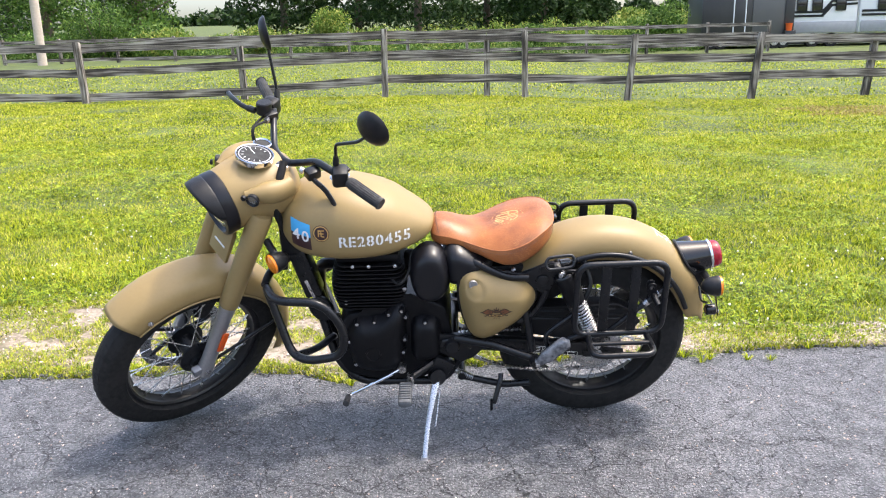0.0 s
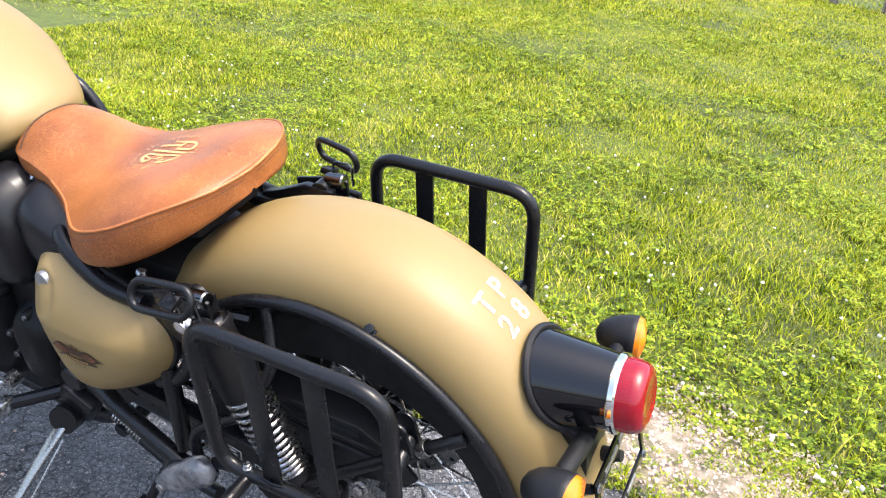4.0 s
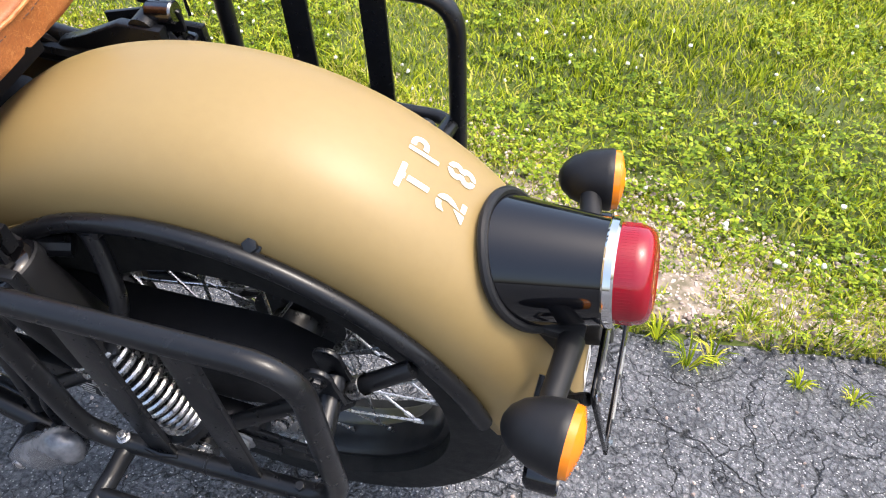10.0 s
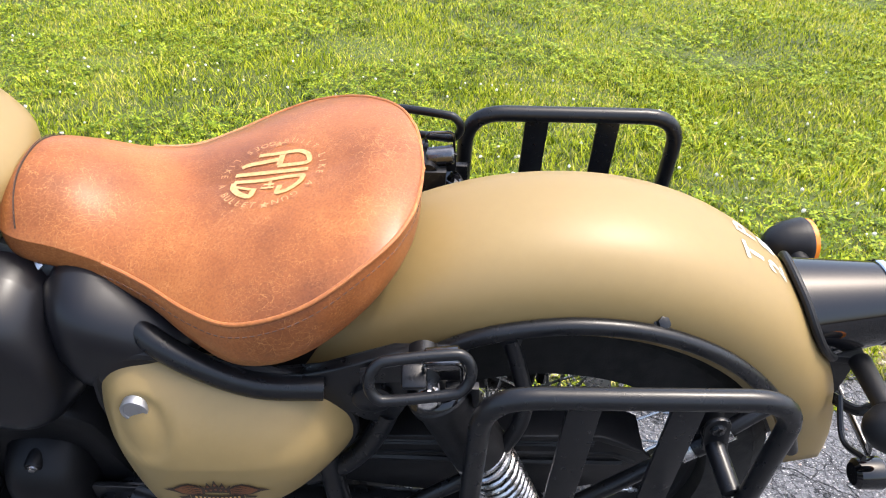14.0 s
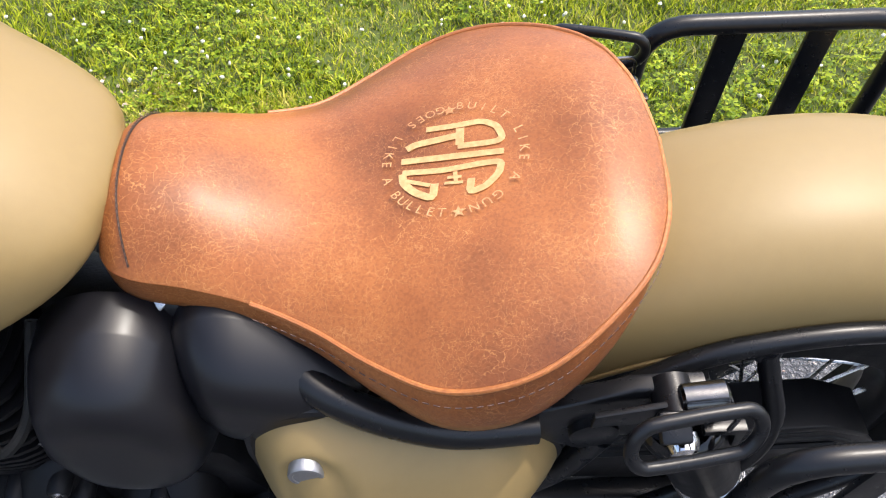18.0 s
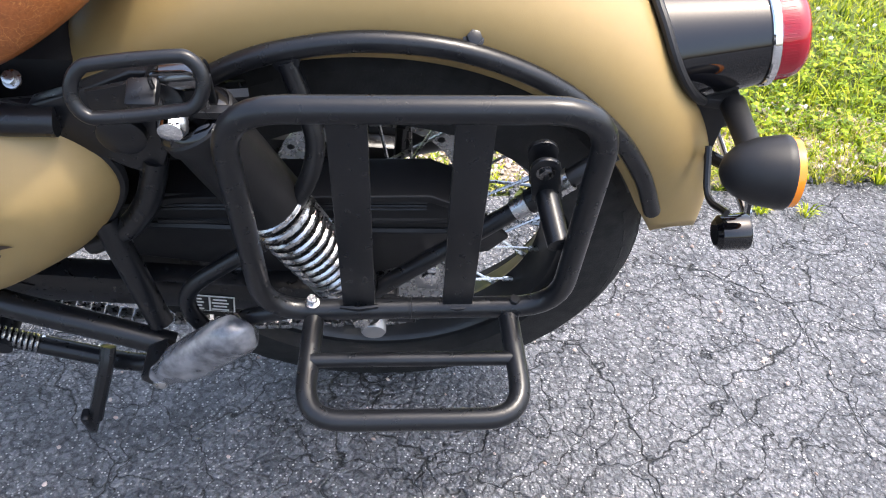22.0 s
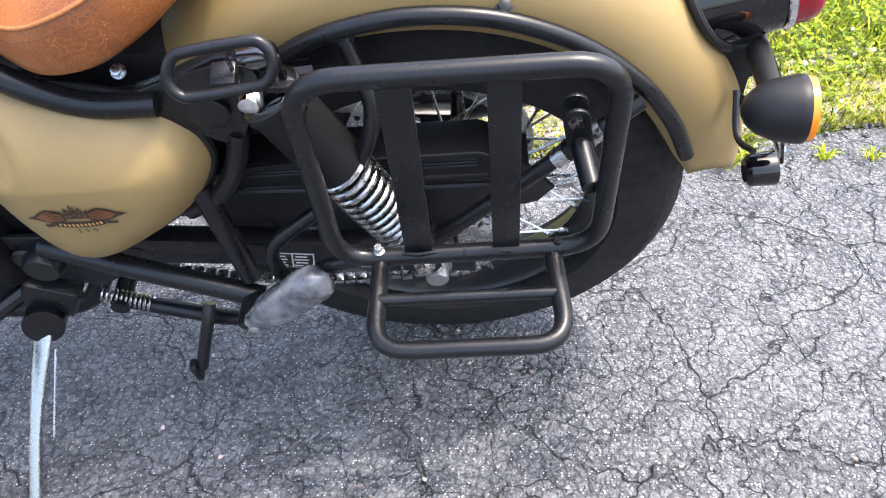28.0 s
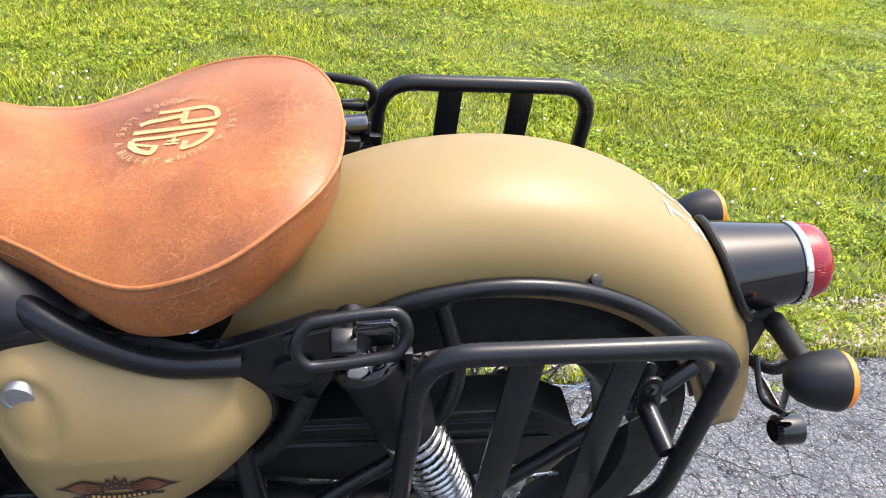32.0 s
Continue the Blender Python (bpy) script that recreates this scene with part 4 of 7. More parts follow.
def bush(x, y, r, h, material, label):
    lobes = [(rng.uniform(-0.5, 0.5) * r, rng.uniform(-0.5, 0.5) * r, h * rng.uniform(0.25, 0.75), r * 0.55, r * 0.55, h * 0.3) for _ in range(8)]
    top = tagged(new("bush"), label, "bush", group="bushes along the back fence")
    top.location = (x, y, terrain(x, y))
    for k in range(5):
        part("stem", tube([(0, 0, -0.1), (math.cos(k * 1.3) * r * 0.4, math.sin(k * 1.3) * r * 0.4, h * 0.6)], [0.05, 0.02], 6), BARK, top)
    v, f = leaf_cloud(lobes, 5200, 0.07)
    me = bpy.data.meshes.new("foliage")
    me.from_pydata(v, [], f)
    me.materials.append(material)
    c = new("foliage", me)
    c.parent = top


bush(-6.4, 34.5, 1.1, 2.1, LEAF_YELLOW, "tall light green bush beside the back fence")
bush(3.2, 35, 0.8, 1.35, LEAF_MID, "small green bush in the tall weeds")
bush(8.5, 34.5, 1.5, 2.2, LEAF_MID, "round green bush by the trailers")
bush(-13.9, 33, 1.2, 1.5, LEAF_YELLOW, "yellow-leaved bush by the pole")
bush(-9.5, 34, 0.9, 1.5, LEAF_YELLOW, "yellow-green bush by the back fence")
bush(-18.0, 36, 1.8, 3.2, LEAF_MID, "tall rounded green bush in the hedge")


def wheel_far(x, y, z, r, parent):
    w = part("wheel", lathe([(-0.1, r * 0.6), (-0.11, r * 0.9), (-0.06, r), (0.06, r), (0.1, r * 0.9)], (x, y, z), (0, 1, 0), 24), RUBBER, parent)
    part("rim", lathe([(-0.12, 0.02), (-0.12, r * 0.5), (-0.09, r * 0.6)], (x, y, z), (0, 1, 0), 20), STEEL, w)


# enclosed trailer
TY = 34.0
trailer = tagged(new("cargo_trailer"), "dark grey enclosed cargo trailer parked on the grass", "trailer")
trailer.location = (12.62, TY, lie(TY))
part("body", box((0, 1.2, 1.72), (4.1, 2.4, 2.55), 0.04), TRAILER, trailer)
part("front_panel", box((-0.92, -0.02, 1.75), (2.22, 0.03, 2.45), 0.01), TRAILER_DARK, trailer)
part("side_door", box((-0.38, -0.045, 1.55), (0.48, 0.03, 2.0), 0.01), TRAILER_DARK, trailer)
part("door_frame", tube(fillet([(-0.64, -0.05, 0.55), (-0.64, -0.05, 2.56), (-0.12, -0.05, 2.56), (-0.12, -0.05, 0.55)], 0.03), 0.03, 8), CAMPER, trailer)
part("corner_trim", box((0.22, -0.03, 1.75), (0.05, 0.05, 2.45), 0.01), TRAILER, trailer)
part("end_panel", box((1.84, -0.02, 1.75), (0.42, 0.03, 2.45), 0.01), TRAILER_DARK, trailer)
part("skirt", box((0.1, -0.02, 0.40), (4.2, 0.05, 0.11), 0.01), CAMPER, trailer)
for x in (-1.62, -1.18, 1.22, 1.62):
    wheel_far(x, 0.02, 0.30, 0.3, trailer)
part("underbody", box((0, 1.2, 0.32), (3.9, 2.1, 0.3), 0.02), TRAILER_DARK, trailer)
part("hitch", tube([(2.0, 0.6, 0.42), (3.2, 0.6, 0.42)], 0.06, 8), STEEL, trailer)
part("tongue_box", box((1.85, -0.12, 0.60), (0.5, 0.16, 0.34), 0.02), TRAILER_DARK, trailer)

for x, w, label in ((16.2, 3.1, "silver travel trailer with dark swooping stripes"), (20.6, 5.6, "white travel trailer with dark stripes and window")):
    c = tagged(new("camper"), label, "travel trailer", group="campers beside the cargo trailer")
    c.location = (x, TY + 0.6, lie(TY))
    part("body", box((0, 1.2, 1.95), (w, 2.4, 2.75), 0.12), CAMPER, c)
    part("lower_panel", box((0, -0.02, 0.9), (w * 0.97, 0.04, 0.5), 0.02), CAMPER_GREY, c)
    for k, xx in enumerate((-0.32, -0.1, 0.24)):
        win = part("window", box((xx * w, -0.03, 1.95), (0.42, 0.04, 0.65), 0.03), WINDOW, c)
        part("window_frame", tube(fillet([(xx * w - 0.22, -0.05, 1.62), (xx * w + 0.22, -0.05, 1.62), (xx * w + 0.22, -0.05, 2.28), (xx * w - 0.22, -0.05, 2.28)], 0.06, closed=True), 0.02, 6, closed=True), PLASTIC, win)
    for z in (1.35, 1.52):
        part("stripe", plate([(p[0], p[2]) for p in [(-w * 0.48, 0, z), (0.0, 0, z), (w * 0.12, 0, z + 0.45), (w * 0.48, 0, z + 0.5), (w * 0.48, 0, z + 0.6), (w * 0.1, 0, z + 0.55), (-w * 0.03, 0, z + 0.1), (-w * 0.48, 0, z + 0.1)]], -0.025, -0.012, 0), PLASTIC, c)
    part("underbody", box((0, 1.2, 0.42), (w * 0.96, 2.2, 0.5), 0.03), TRAILER_DARK, c)
    wheel_far(-0.4, 0.1, 0.33, 0.33, c)
    wheel_far(0.45, 0.1, 0.33, 0.33, c)
part_bucket = part("orange_bucket", lathe([(0, 0.12), (0.3, 0.15), (0.32, 0.16), (0.32, 0.13), (0.28, 0.12)], (0, 0, 0), (0, 0, 1), 20), CONE)
part_bucket.location = (14.42, 33.87, lie(TY) + 0.77)
tagged(part_bucket, "orange plastic bucket on the trailer tongue box", "bucket")


# ---- the motorcycle: x to the tail, y to its right, z up, leaning on its side stand ----
bike = tagged(new("motorcycle"), "sand-coloured classic motorcycle with tan leather saddle leaning on its side stand", "motorcycle")
bike.matrix_world = pose(0.59, -0.165, 0.0, 14.7, 0, 2.3)

WC = Vector((0.0, 0.0, 0.318))      # rear axle
RAKE = radians(25)
AX = Vector((math.sin(RAKE), 0, math.cos(RAKE)))
X0 = -1.360                          # front axle
HEAD = Vector((X0 + 0.055, 0, 0.322))
STEER = Matrix.Translation(HEAD) @ Matrix.Rotation(radians(42), 4, AX) @ Matrix.Translation(-HEAD)


# -- wheels --
def wheel(name, c, r, rim_r, half, m, label):
    side = Vector((0, 1, 0))
    rim = part(name, ring_lathe([(-half * 0.62, rim_r + 0.008), (-half * 0.62, rim_r - 0.012), (-half * 0.5, rim_r - 0.018), (-half * 0.25, rim_r - 0.02), (0, rim_r - 0.03), (half * 0.25, rim_r - 0.02), (half * 0.5, rim_r - 0.018), (half * 0.62, rim_r - 0.012), (half * 0.62, rim_r + 0.008), (0, rim_r - 0.005)], c, side, 72), RIM, bike, label, m)
    prof = []
    for k in range(25):
        a = math.pi * (k / 24)
        w = half * math.cos(a) * (1.0 if 0.15 < k / 24 < 0.85 else 0.96)
        prof.append((-w, rim_r + (r - rim_r) * math.sin(a) ** 0.62))
    prof += [(half * 0.55, rim_r - 0.004), (-half * 0.55, rim_r - 0.004)]
    tyre = part("tyre", ring_lathe(prof, c, side, 96), RUBBER, rim, m=m)
    bm = bmesh.new()
    for k in range(54):                       # tread blocks
        a0 = 2 * math.pi * k / 54
        for s in (-1, 1):
            a = a0 + (0.03 if s > 0 else 0)
            for y0, y1, dr in ((0.12, 0.46, 0.0), (0.54, 0.86, -0.02)):
                pts = []
                for da, y in ((0, y0), (0.075, y0), (0.095, y1), (0.02, y1)):
                    rr = rim_r + (r - rim_r) * math.sin(math.acos(min(0.999, y))) ** 0.62
                    pts.append((a + da, s * y * half, rr))
                lo = [bm.verts.new(c + Vector((math.cos(q) * (t - 0.002), y, math.sin(q) * (t - 0.002)))) for q, y, t in pts]
                hi = [bm.verts.new(c + Vector((math.cos(q) * (t + 0.0014), y, math.sin(q) * (t + 0.0014)))) for q, y, t in pts]
                bm.faces.new(hi)
                for j in range(4):
                    bm.faces.new((lo[j], lo[(j + 1) % 4], hi[(j + 1) % 4], hi[j]))
    part("tread", bm, RUBBER, rim, m=m)
    for s in (-1, 1):
        part("bead_line", ring_lathe([(s * half * 0.8, rim_r + 0.017), (s * half * 0.86, rim_r + 0.019), (s * half * 0.8, rim_r + 0.022)], c, side, 72), RUBBER, rim, m=m)
    part("hub", lathe([(-0.075, 0.018), (-0.075, 0.03), (-0.06, 0.032), (-0.05, 0.06), (-0.042, 0.062), (-0.036, 0.034), (0.036, 0.034), (0.042, 0.062), (0.05, 0.06), (0.06, 0.032), (0.08, 0.02)], c, side, 32), BLACK, rim, m=m)
    one = None
    for k in range(36):
        s = -1 if k % 2 else 1
        a = 2 * math.pi * k / 36
        da = 0.62 * (1 if (k // 2) % 2 else -1)
        p0 = Vector((math.cos(a + da) * 0.056, s * 0.045, math.sin(a + da) * 0.056))
        p1 = Vector((math.cos(a) * (rim_r - 0.022), s * 0.006, math.sin(a) * (rim_r - 0.022)))
        bm = tube([p0, p1], 0.0019, 6)
        tube([p1 - (p1 - p0).normalized() * 0.016, p1 + (p1 - p0).normalized() * 0.004], 0.0034, 6, bm=bm)
        bm.transform(Matrix.Translation(c))
        part("spoke", bm, STEEL, rim, m=m)
    return rim


rear = wheel("rear_wheel", WC, 0.314, 0.226, 0.058, None, "spoked rear wheel with black rim and tyre")
front = wheel("front_wheel", Vector((X0, 0, 0.322)), 0.320, 0.238, 0.05, STEER, "spoked front wheel turned to the side, black rim and tyre")


def disc(c, y, r, parent, m=None):
    bm = ring_lathe([(y - 0.002, r), (y + 0.002, r), (y + 0.002, r * 0.74), (y - 0.002, r * 0.74)], c, (0, 1, 0), 60)
    d = part("brake_disc", bm, STEEL, parent, "drilled steel brake disc", m)
    for k in range(24):
        a = 2 * math.pi * k / 24
        rr = r * (0.82 if k % 2 else 0.93)
        part("drill_hole", lathe([(-0.0026, 0.0045), (0.0026, 0.0045)], c + Vector((math.cos(a) * rr, y, math.sin(a) * rr)), (0, 1, 0), 8), BLACK, parent, m=m)
    for k in range(6):
        a = 2 * math.pi * k / 6
        part("carrier_arm", tube([c + Vector((math.cos(a) * 0.05, y, math.sin(a) * 0.05)), c + Vector((math.cos(a + 0.25) * r * 0.78, y, math.sin(a + 0.25) * r * 0.78))], 0.007, 6), BLACK, parent, m=m)


disc(WC, 0.075, 0.13, rear)
disc(Vector((X0, 0, 0.322)), 0.072, 0.145, front, STEER)

# sprocket and chain on the left
bm = bmesh.new()
teeth = []
for k in range(76):
    a = 2 * math.pi * k / 76
    rr = 0.088 if k % 2 else 0.082
    teeth.append((math.cos(a) * rr, math.sin(a) * rr + WC.z))
part("sprocket", plate(teeth, -0.082, -0.076, 0), STEEL, rear, "toothed steel sprocket")
chain_path = [Vector((-0.02, -0.079, 0.405)), Vector((-0.45, -0.079, 0.385)), Vector((-0.485, -0.079, 0.36)), Vector((-0.45, -0.079, 0.315)), Vector((-0.39, -0.079, 0.286)), Vector((-0.30, -0.079, 0.242)), Vector((-0.15, -0.079, 0.224)), Vector((-0.02, -0.079, 0.232))]
chain_path = fillet(chain_path, 0.03, 6)
for k in range(1, 12):
    a = -math.pi / 2 + math.pi * k / 12
    chain_path.append(Vector((math.cos(a) * 0.086, -0.079, WC.z + math.sin(a) * 0.086)))
bm = bmesh.new()
d_acc, step = 0.0, 0.0159
for a, c in zip(chain_path, chain_path[1:]):
    seg, d_acc0 = (c - a).length, d_acc
    while d_acc0 < seg:
        p = a + (c - a) * (d_acc0 / seg)
        q = (c - a).normalized()
        m = Matrix((q, Vector((0, 1, 0)), q.cross(Vector((0, 1, 0))))).transposed()
        box(p, (0.0145, 0.010 if round(d_acc0 / step) % 2 else 0.015, 0.0085), 0.002, m, bm)
        d_acc0 += step
    d_acc = d_acc0 - seg
part("drive_chain", bm, STEEL, bike, "oily steel drive chain")

# -- rear mudguard --
FC = Vector((0, 0, 0.325))
FEND = [(-75, 0.385, 0.33, 0.094), (-50, 0.398, 0.331, 0.096), (-35, 0.404, 0.331, 0.097), (-20, 0.414, 0.331, 0.097), (0, 0.420, 0.332, 0.097), (15, 0.4195, 0.330, 0.097), (30, 0.412, 0.322, 0.096), (45, 0.400, 0.310, 0.095), (60, 0.388, 0.300, 0.093), (70, 0.380, 0.305, 0.090), (81, 0.364, 0.310, 0.086), (86, 0.360, 0.314, 0.085)]
FE = 0.80


def fend_at(deg, y, lift=0.0):
    """A place on the rear mudguard: degrees back from the top, and across."""
    top, edge, hw = smooth_table(deg, FEND)
    s = min(1.0, (min(abs(y), hw) / hw) ** (1 / FE))
    c = math.sqrt(max(0.0, 1 - s * s)) ** FE
    r = edge + (top - edge) * c + lift
    a = radians(deg)
    return FC + Vector((math.sin(a) * r, y, math.cos(a) * r))


def guard(table, c, a0, end, fe, cut, n=72, k=28, shrink=0.0, fwd=False):
    rows = []
    for i in range(n + 1):
        row = []
        for j in range(k + 1):
            ph = -math.pi / 2 + math.pi * j / k
            s = abs(math.sin(ph))
            stop = end - cut * s**2.2
            begin = a0 + (cut * s**2.2 if fwd else 0)
            deg = begin + (stop - begin) * i / n
            top, edge, hw = smooth_table(deg, table)
            cc = math.cos(ph) ** fe if math.cos(ph) > 0 else 0
            r = edge + (top - edge) * cc - shrink * (0.4 + 0.6 * cc)
            y = math.copysign((hw - shrink) * s**fe, ph)
            a = radians(deg)
            row.append(c + Vector((math.sin(a) * r, y, math.cos(a) * r)))
        rows.append(row)
    return sheet(rows)


def thicken(ob, t):
    mod = ob.modifiers.new("thickness", "SOLIDIFY")
    mod.thickness, mod.offset = t, -1
    return ob


fender = thicken(part("rear_mudguard", guard(FEND, FC, -72, 82, FE, 12), SAND, bike, "rounded sand-painted rear mudguard"), 0.0022)
thicken(part("inner_liner", guard(FEND, FC, -74, 66, FE, 8, shrink=0.009), PLASTIC, bike, "black inner mudguard liner"), 0.002)
# rolled lip along each edge
for s in (-1, 1):
    pts = [fend_at(d, s * smooth_table(d, FEND)[2] * 0.999) for d in range(-70, 65, 3)]
    part("lip", tube(pts, 0.0024, 6), SAND, fender)


def on_fender(cx_deg, yaw=0.0):
    def fn(x, y):
        return fend_at(cx_deg - math.degrees(y / 0.41), x, 0.0008)
    return fn


for ch, y, deg in (("T", -0.0125, 27.6), ("P", 0.0235, 27.6), ("2", -0.0125, 32.8), ("8", 0.0235, 32.8)):
    bm = text_mesh(ch, 0.040, 1)
    turn = Matrix.Rotation(math.pi / 2, 4, "Z") if ch == "T" else Matrix()
    bm.transform(turn)
    cut_bridges(bm, [{"T": -0.0085, "P": -0.003}.get(ch, 0.0)], 0.0022)
    bm.transform(turn.inverted())
    for v in bm.verts:
        v.co.x += y
    part("stencil_letter", wrap(bm, on_fender(deg)), WHITE, fender, "white stencilled character")

# guard rails hugging the mudguard, with their bolts
for s in (-1, 1):
    arc = curve([(-0.165, s * 0.112, 0.618), (-0.11, s * 0.105, 0.650), (-0.062, s * 0.104, 0.668), (0.004, s * 0.104, 0.678), (0.078, s * 0.104, 0.669), (0.15, s * 0.104, 0.637), (0.209, s * 0.103, 0.587), (0.25, s * 0.102, 0.53), (0.275, s * 0.101, 0.475)])
    part("mudguard_rail", tube(arc, 0.0085, 14), BLACK, bike, "black tubular mudguard rail")
    part("rail_bolt", bolt((0.082, s * 0.094, 0.674), (0.1, s * 0.6, 0.8), 0.0062, 0.007), BLACK, bike)

# -- tail lamp --
TU = Vector((0.985, 0, 0.1725))
TE = Vector((-0.1725, 0, 0.985))
TC = Vector((0.356, 0, 0.612))


def in_guard(p):
    q = p - FC
    deg = math.degrees(math.atan2(q.x, q.z))
    top, edge, hw = smooth_table(max(-70, min(80, deg)), FEND)
    if abs(q.y) >= hw:
        return False
    s = (abs(q.y) / hw) ** (1 / FE)
    return math.hypot(q.x, q.z) < edge + (top - edge) * math.sqrt(1 - s * s) ** FE + 0.004


base_loop, front_loop = [], []
for j in range(64):
    t = 2 * math.pi * j / 64
    d = Vector((0, 1, 0)) * math.cos(t) + TE * math.sin(t)
    s, r = 0.0, 0.046
    while s > -0.16:
        r = 0.046 - s * 0.16
        if in_guard(TC + TU * s + d * r - TE * 0.004):
            break
        s -= 0.0004
    base_loop.append(TC + TU * s + d * r)
    front_loop.append(TC + d * 0.046)
for _ in range(3):
    base_loop = [(base_loop[j - 1] + base_loop[j] * 2 + base_loop[(j + 1) % 64]) / 4 for j in range(64)]
rings = [[b.lerp(f, k / 8) for b, f in zip(base_loop, front_loop)] for k in range(9)]
tail = part("tail_lamp", loft(rings), GLOSS, bike, "round tail lamp with glossy black housing and red lens")
part("gasket", tube([p + (p - TC - TU * (p - TC).dot(TU)).normalized() * 0.0015 for p in base_loop], 0.0048, 10, closed=True), PLASTIC, tail)
part("chrome_ring", ring_lathe([(0.0, 0.0475), (0.0015, 0.0485), (0.0075, 0.048), (0.0095, 0.0455), (0.008, 0.043), (0.0, 0.044)], TC, TU, 64), CHROME, tail)
part("red_lens", lathe([(0.006, 0.0435), (0.024, 0.0432), (0.0315, 0.0412), (0.0365, 0.037), (0.0385, 0.031), (0.0392, 0.028), (0.0380, 0.0255), (0.0386, 0.018), (0.0375, 0.0155), (0.0382, 0.008), (0.0382, 0.0)], TC, TU, 64), RED, tail)
bm = bmesh.new()
for j in range(90):                         # fine flutes round the lens
    t = 2 * math.pi * j / 90
    d = Vector((0, 1, 0)) * math.cos(t) + TE * math.sin(t)
    tube([TC + TU * 0.011 + d * 0.0433, TC + TU * 0.024 + d * 0.0431], 0.0003, 4, bm=bm)
part("fluted_band", bm, RED, tail)

# bracket below the lamp, indicators, reflectors, plate frame
tail_bracket = part("tail_bracket", box((0.318, 0, 0.567), (0.060, 0.094, 0.012), 0.003, Matrix.Rotation(radians(8), 3, "Y")), PLASTIC, bike, "black moulded bracket below the tail lamp")
part("skirt", loft([[(0.296, -0.046, 0.566), (0.340, -0.042, 0.566), (0.340, 0.042, 0.566), (0.296, 0.046, 0.566)], [(0.33, -0.04, 0.47), (0.345, -0.035, 0.475), (0.345, 0.035, 0.475), (0.33, 0.04, 0.47)]]), PLASTIC, tail_bracket)


def indicator(p, axis, root, label, m=None):
    ax = Vector(axis).normalized()
    p = Vector(p)
    body = part("indicator", lathe([(-0.047, 0.0), (-0.046, 0.006), (-0.042, 0.014), (-0.033, 0.022), (-0.018, 0.0285), (0.0, 0.0315), (0.006, 0.032), (0.008, 0.031)], p, ax, 40), PLASTIC, bike, label, m)
    part("stalk", tube([root, Vector(root).lerp(p - ax * 0.014, 0.35), p - ax * 0.014], [0.0120, 0.0112, 0.0105], 16), PLASTIC, body, m=m)
    prof = [(0.007, 0.0305)]
    for k in range(7):
        r = 0.0295 - k * 0.0043
        prof += [(0.0145 + 0.0055 * math.sin(k / 6 * 1.5), r), (0.0138 + 0.0055 * math.sin(k / 6 * 1.5), r - 0.0018)]
    part("amber_lens", lathe(prof + [(0.0195, 0.0)], p, ax, 40), AMBER, body, "ribbed amber lens", m)
    return body


for s in (-1, 1):
    indicator((0.344, -0.146, 0.583) if s < 0 else (0.336, 0.146, 0.567), (0.985, s * 0.10, 0.06), (0.338, s * 0.048, 0.568), "black bullet indicator with amber lens at the tail")
    rf = part("reflector_bracket", tube(curve([(0.32, s * 0.07, 0.535), (0.318, s * 0.11, 0.51), (0.325, s * 0.14, 0.52)], 5), 0.0035, 8), BLACK, bike, "thin black bracket holding a red reflector")
    part("reflector_cup", lathe([(-0.018, 0.012), (-0.014, 0.0165), (0.010, 0.018), (0.012, 0.017), (0.008, 0.0155)], (0.340, s * 0.142, 0.495), (1, 0, 0.1), 28), GLOSS, rf)
    part("red_reflector", lathe([(0.004, 0.014), (0.008, 0.0115), (0.0095, 0.0)], (0.340, s * 0.142, 0.495), (1, 0, 0.1), 24), RED, rf)

PB = Vector((0.366, -0.083, 0.535))
plate_tilt = Matrix.Rotation(radians(-14), 4, "Y")


def plate_frame():
    """An empty licence-plate frame: outer and inner rectangle with lettering bars."""
    bm = bmesh.new()
    w, h = 0.168, 0.108
    for y0, y1, z0, z1 in ((0, w, -0.016, 0.006), (0, w, -h, -h + 0.012), (0, 0.010, -h, 0.006), (w - 0.010, w, -h, 0.006)):
        box((0.0, (y0 + y1) / 2, (z0 + z1) / 2), (0.004, y1 - y0, z1 - z0), 0.001, bm=bm)
    return bm


pm = Matrix.Translation(PB) @ plate_tilt
pf = part("plate_frame", plate_frame(), GLOSS, bike, "empty black licence-plate frame", pm)
for y0, y1, z in ((0.03, 0.075, -0.005), (0.082, 0.135, -0.005), (0.035, 0.08, -0.102), (0.086, 0.12, -0.102)):
    part("lettering_bar", box((0.0026, (y0 + y1) / 2, z), (0.0014, y1 - y0, 0.0065), 0.0003), ALLOY, pf, m=pm)
for y, z in ((0.005, -0.002), (0.163, -0.002), (0.012, -0.099), (0.156, -0.099)):
    part("plate_bolt", bolt((0.003, y, z), (1, 0, 0), 0.0045, 0.004), STEEL, pf, m=pm)
for s in (-1, 1):
    part("plate_arm", tube(curve([(0.325, s * 0.045, 0.505), (0.345, s * 0.075, 0.515), (0.362, s * 0.08, 0.53)], 5), 0.0065, 10), BLACK, pf)
part("rubber_buffer", lathe([(0, 0.010), (0.016, 0.0105), (0.019, 0.008), (0.026, 0.0075)], fend_at(66, 0.015), (0.9, 0, 0.3), 20), RUBBER, fender)
bm = bmesh.new()
pts = [fend_at(d, y, 0.001) for d, y in ((69, -0.018), (69, 0.022), (73.5, 0.022), (73.5, -0.018))]
bm.faces.new([bm.verts.new(p) for p in pts])
part("white_sticker", bm, LABEL, fender)

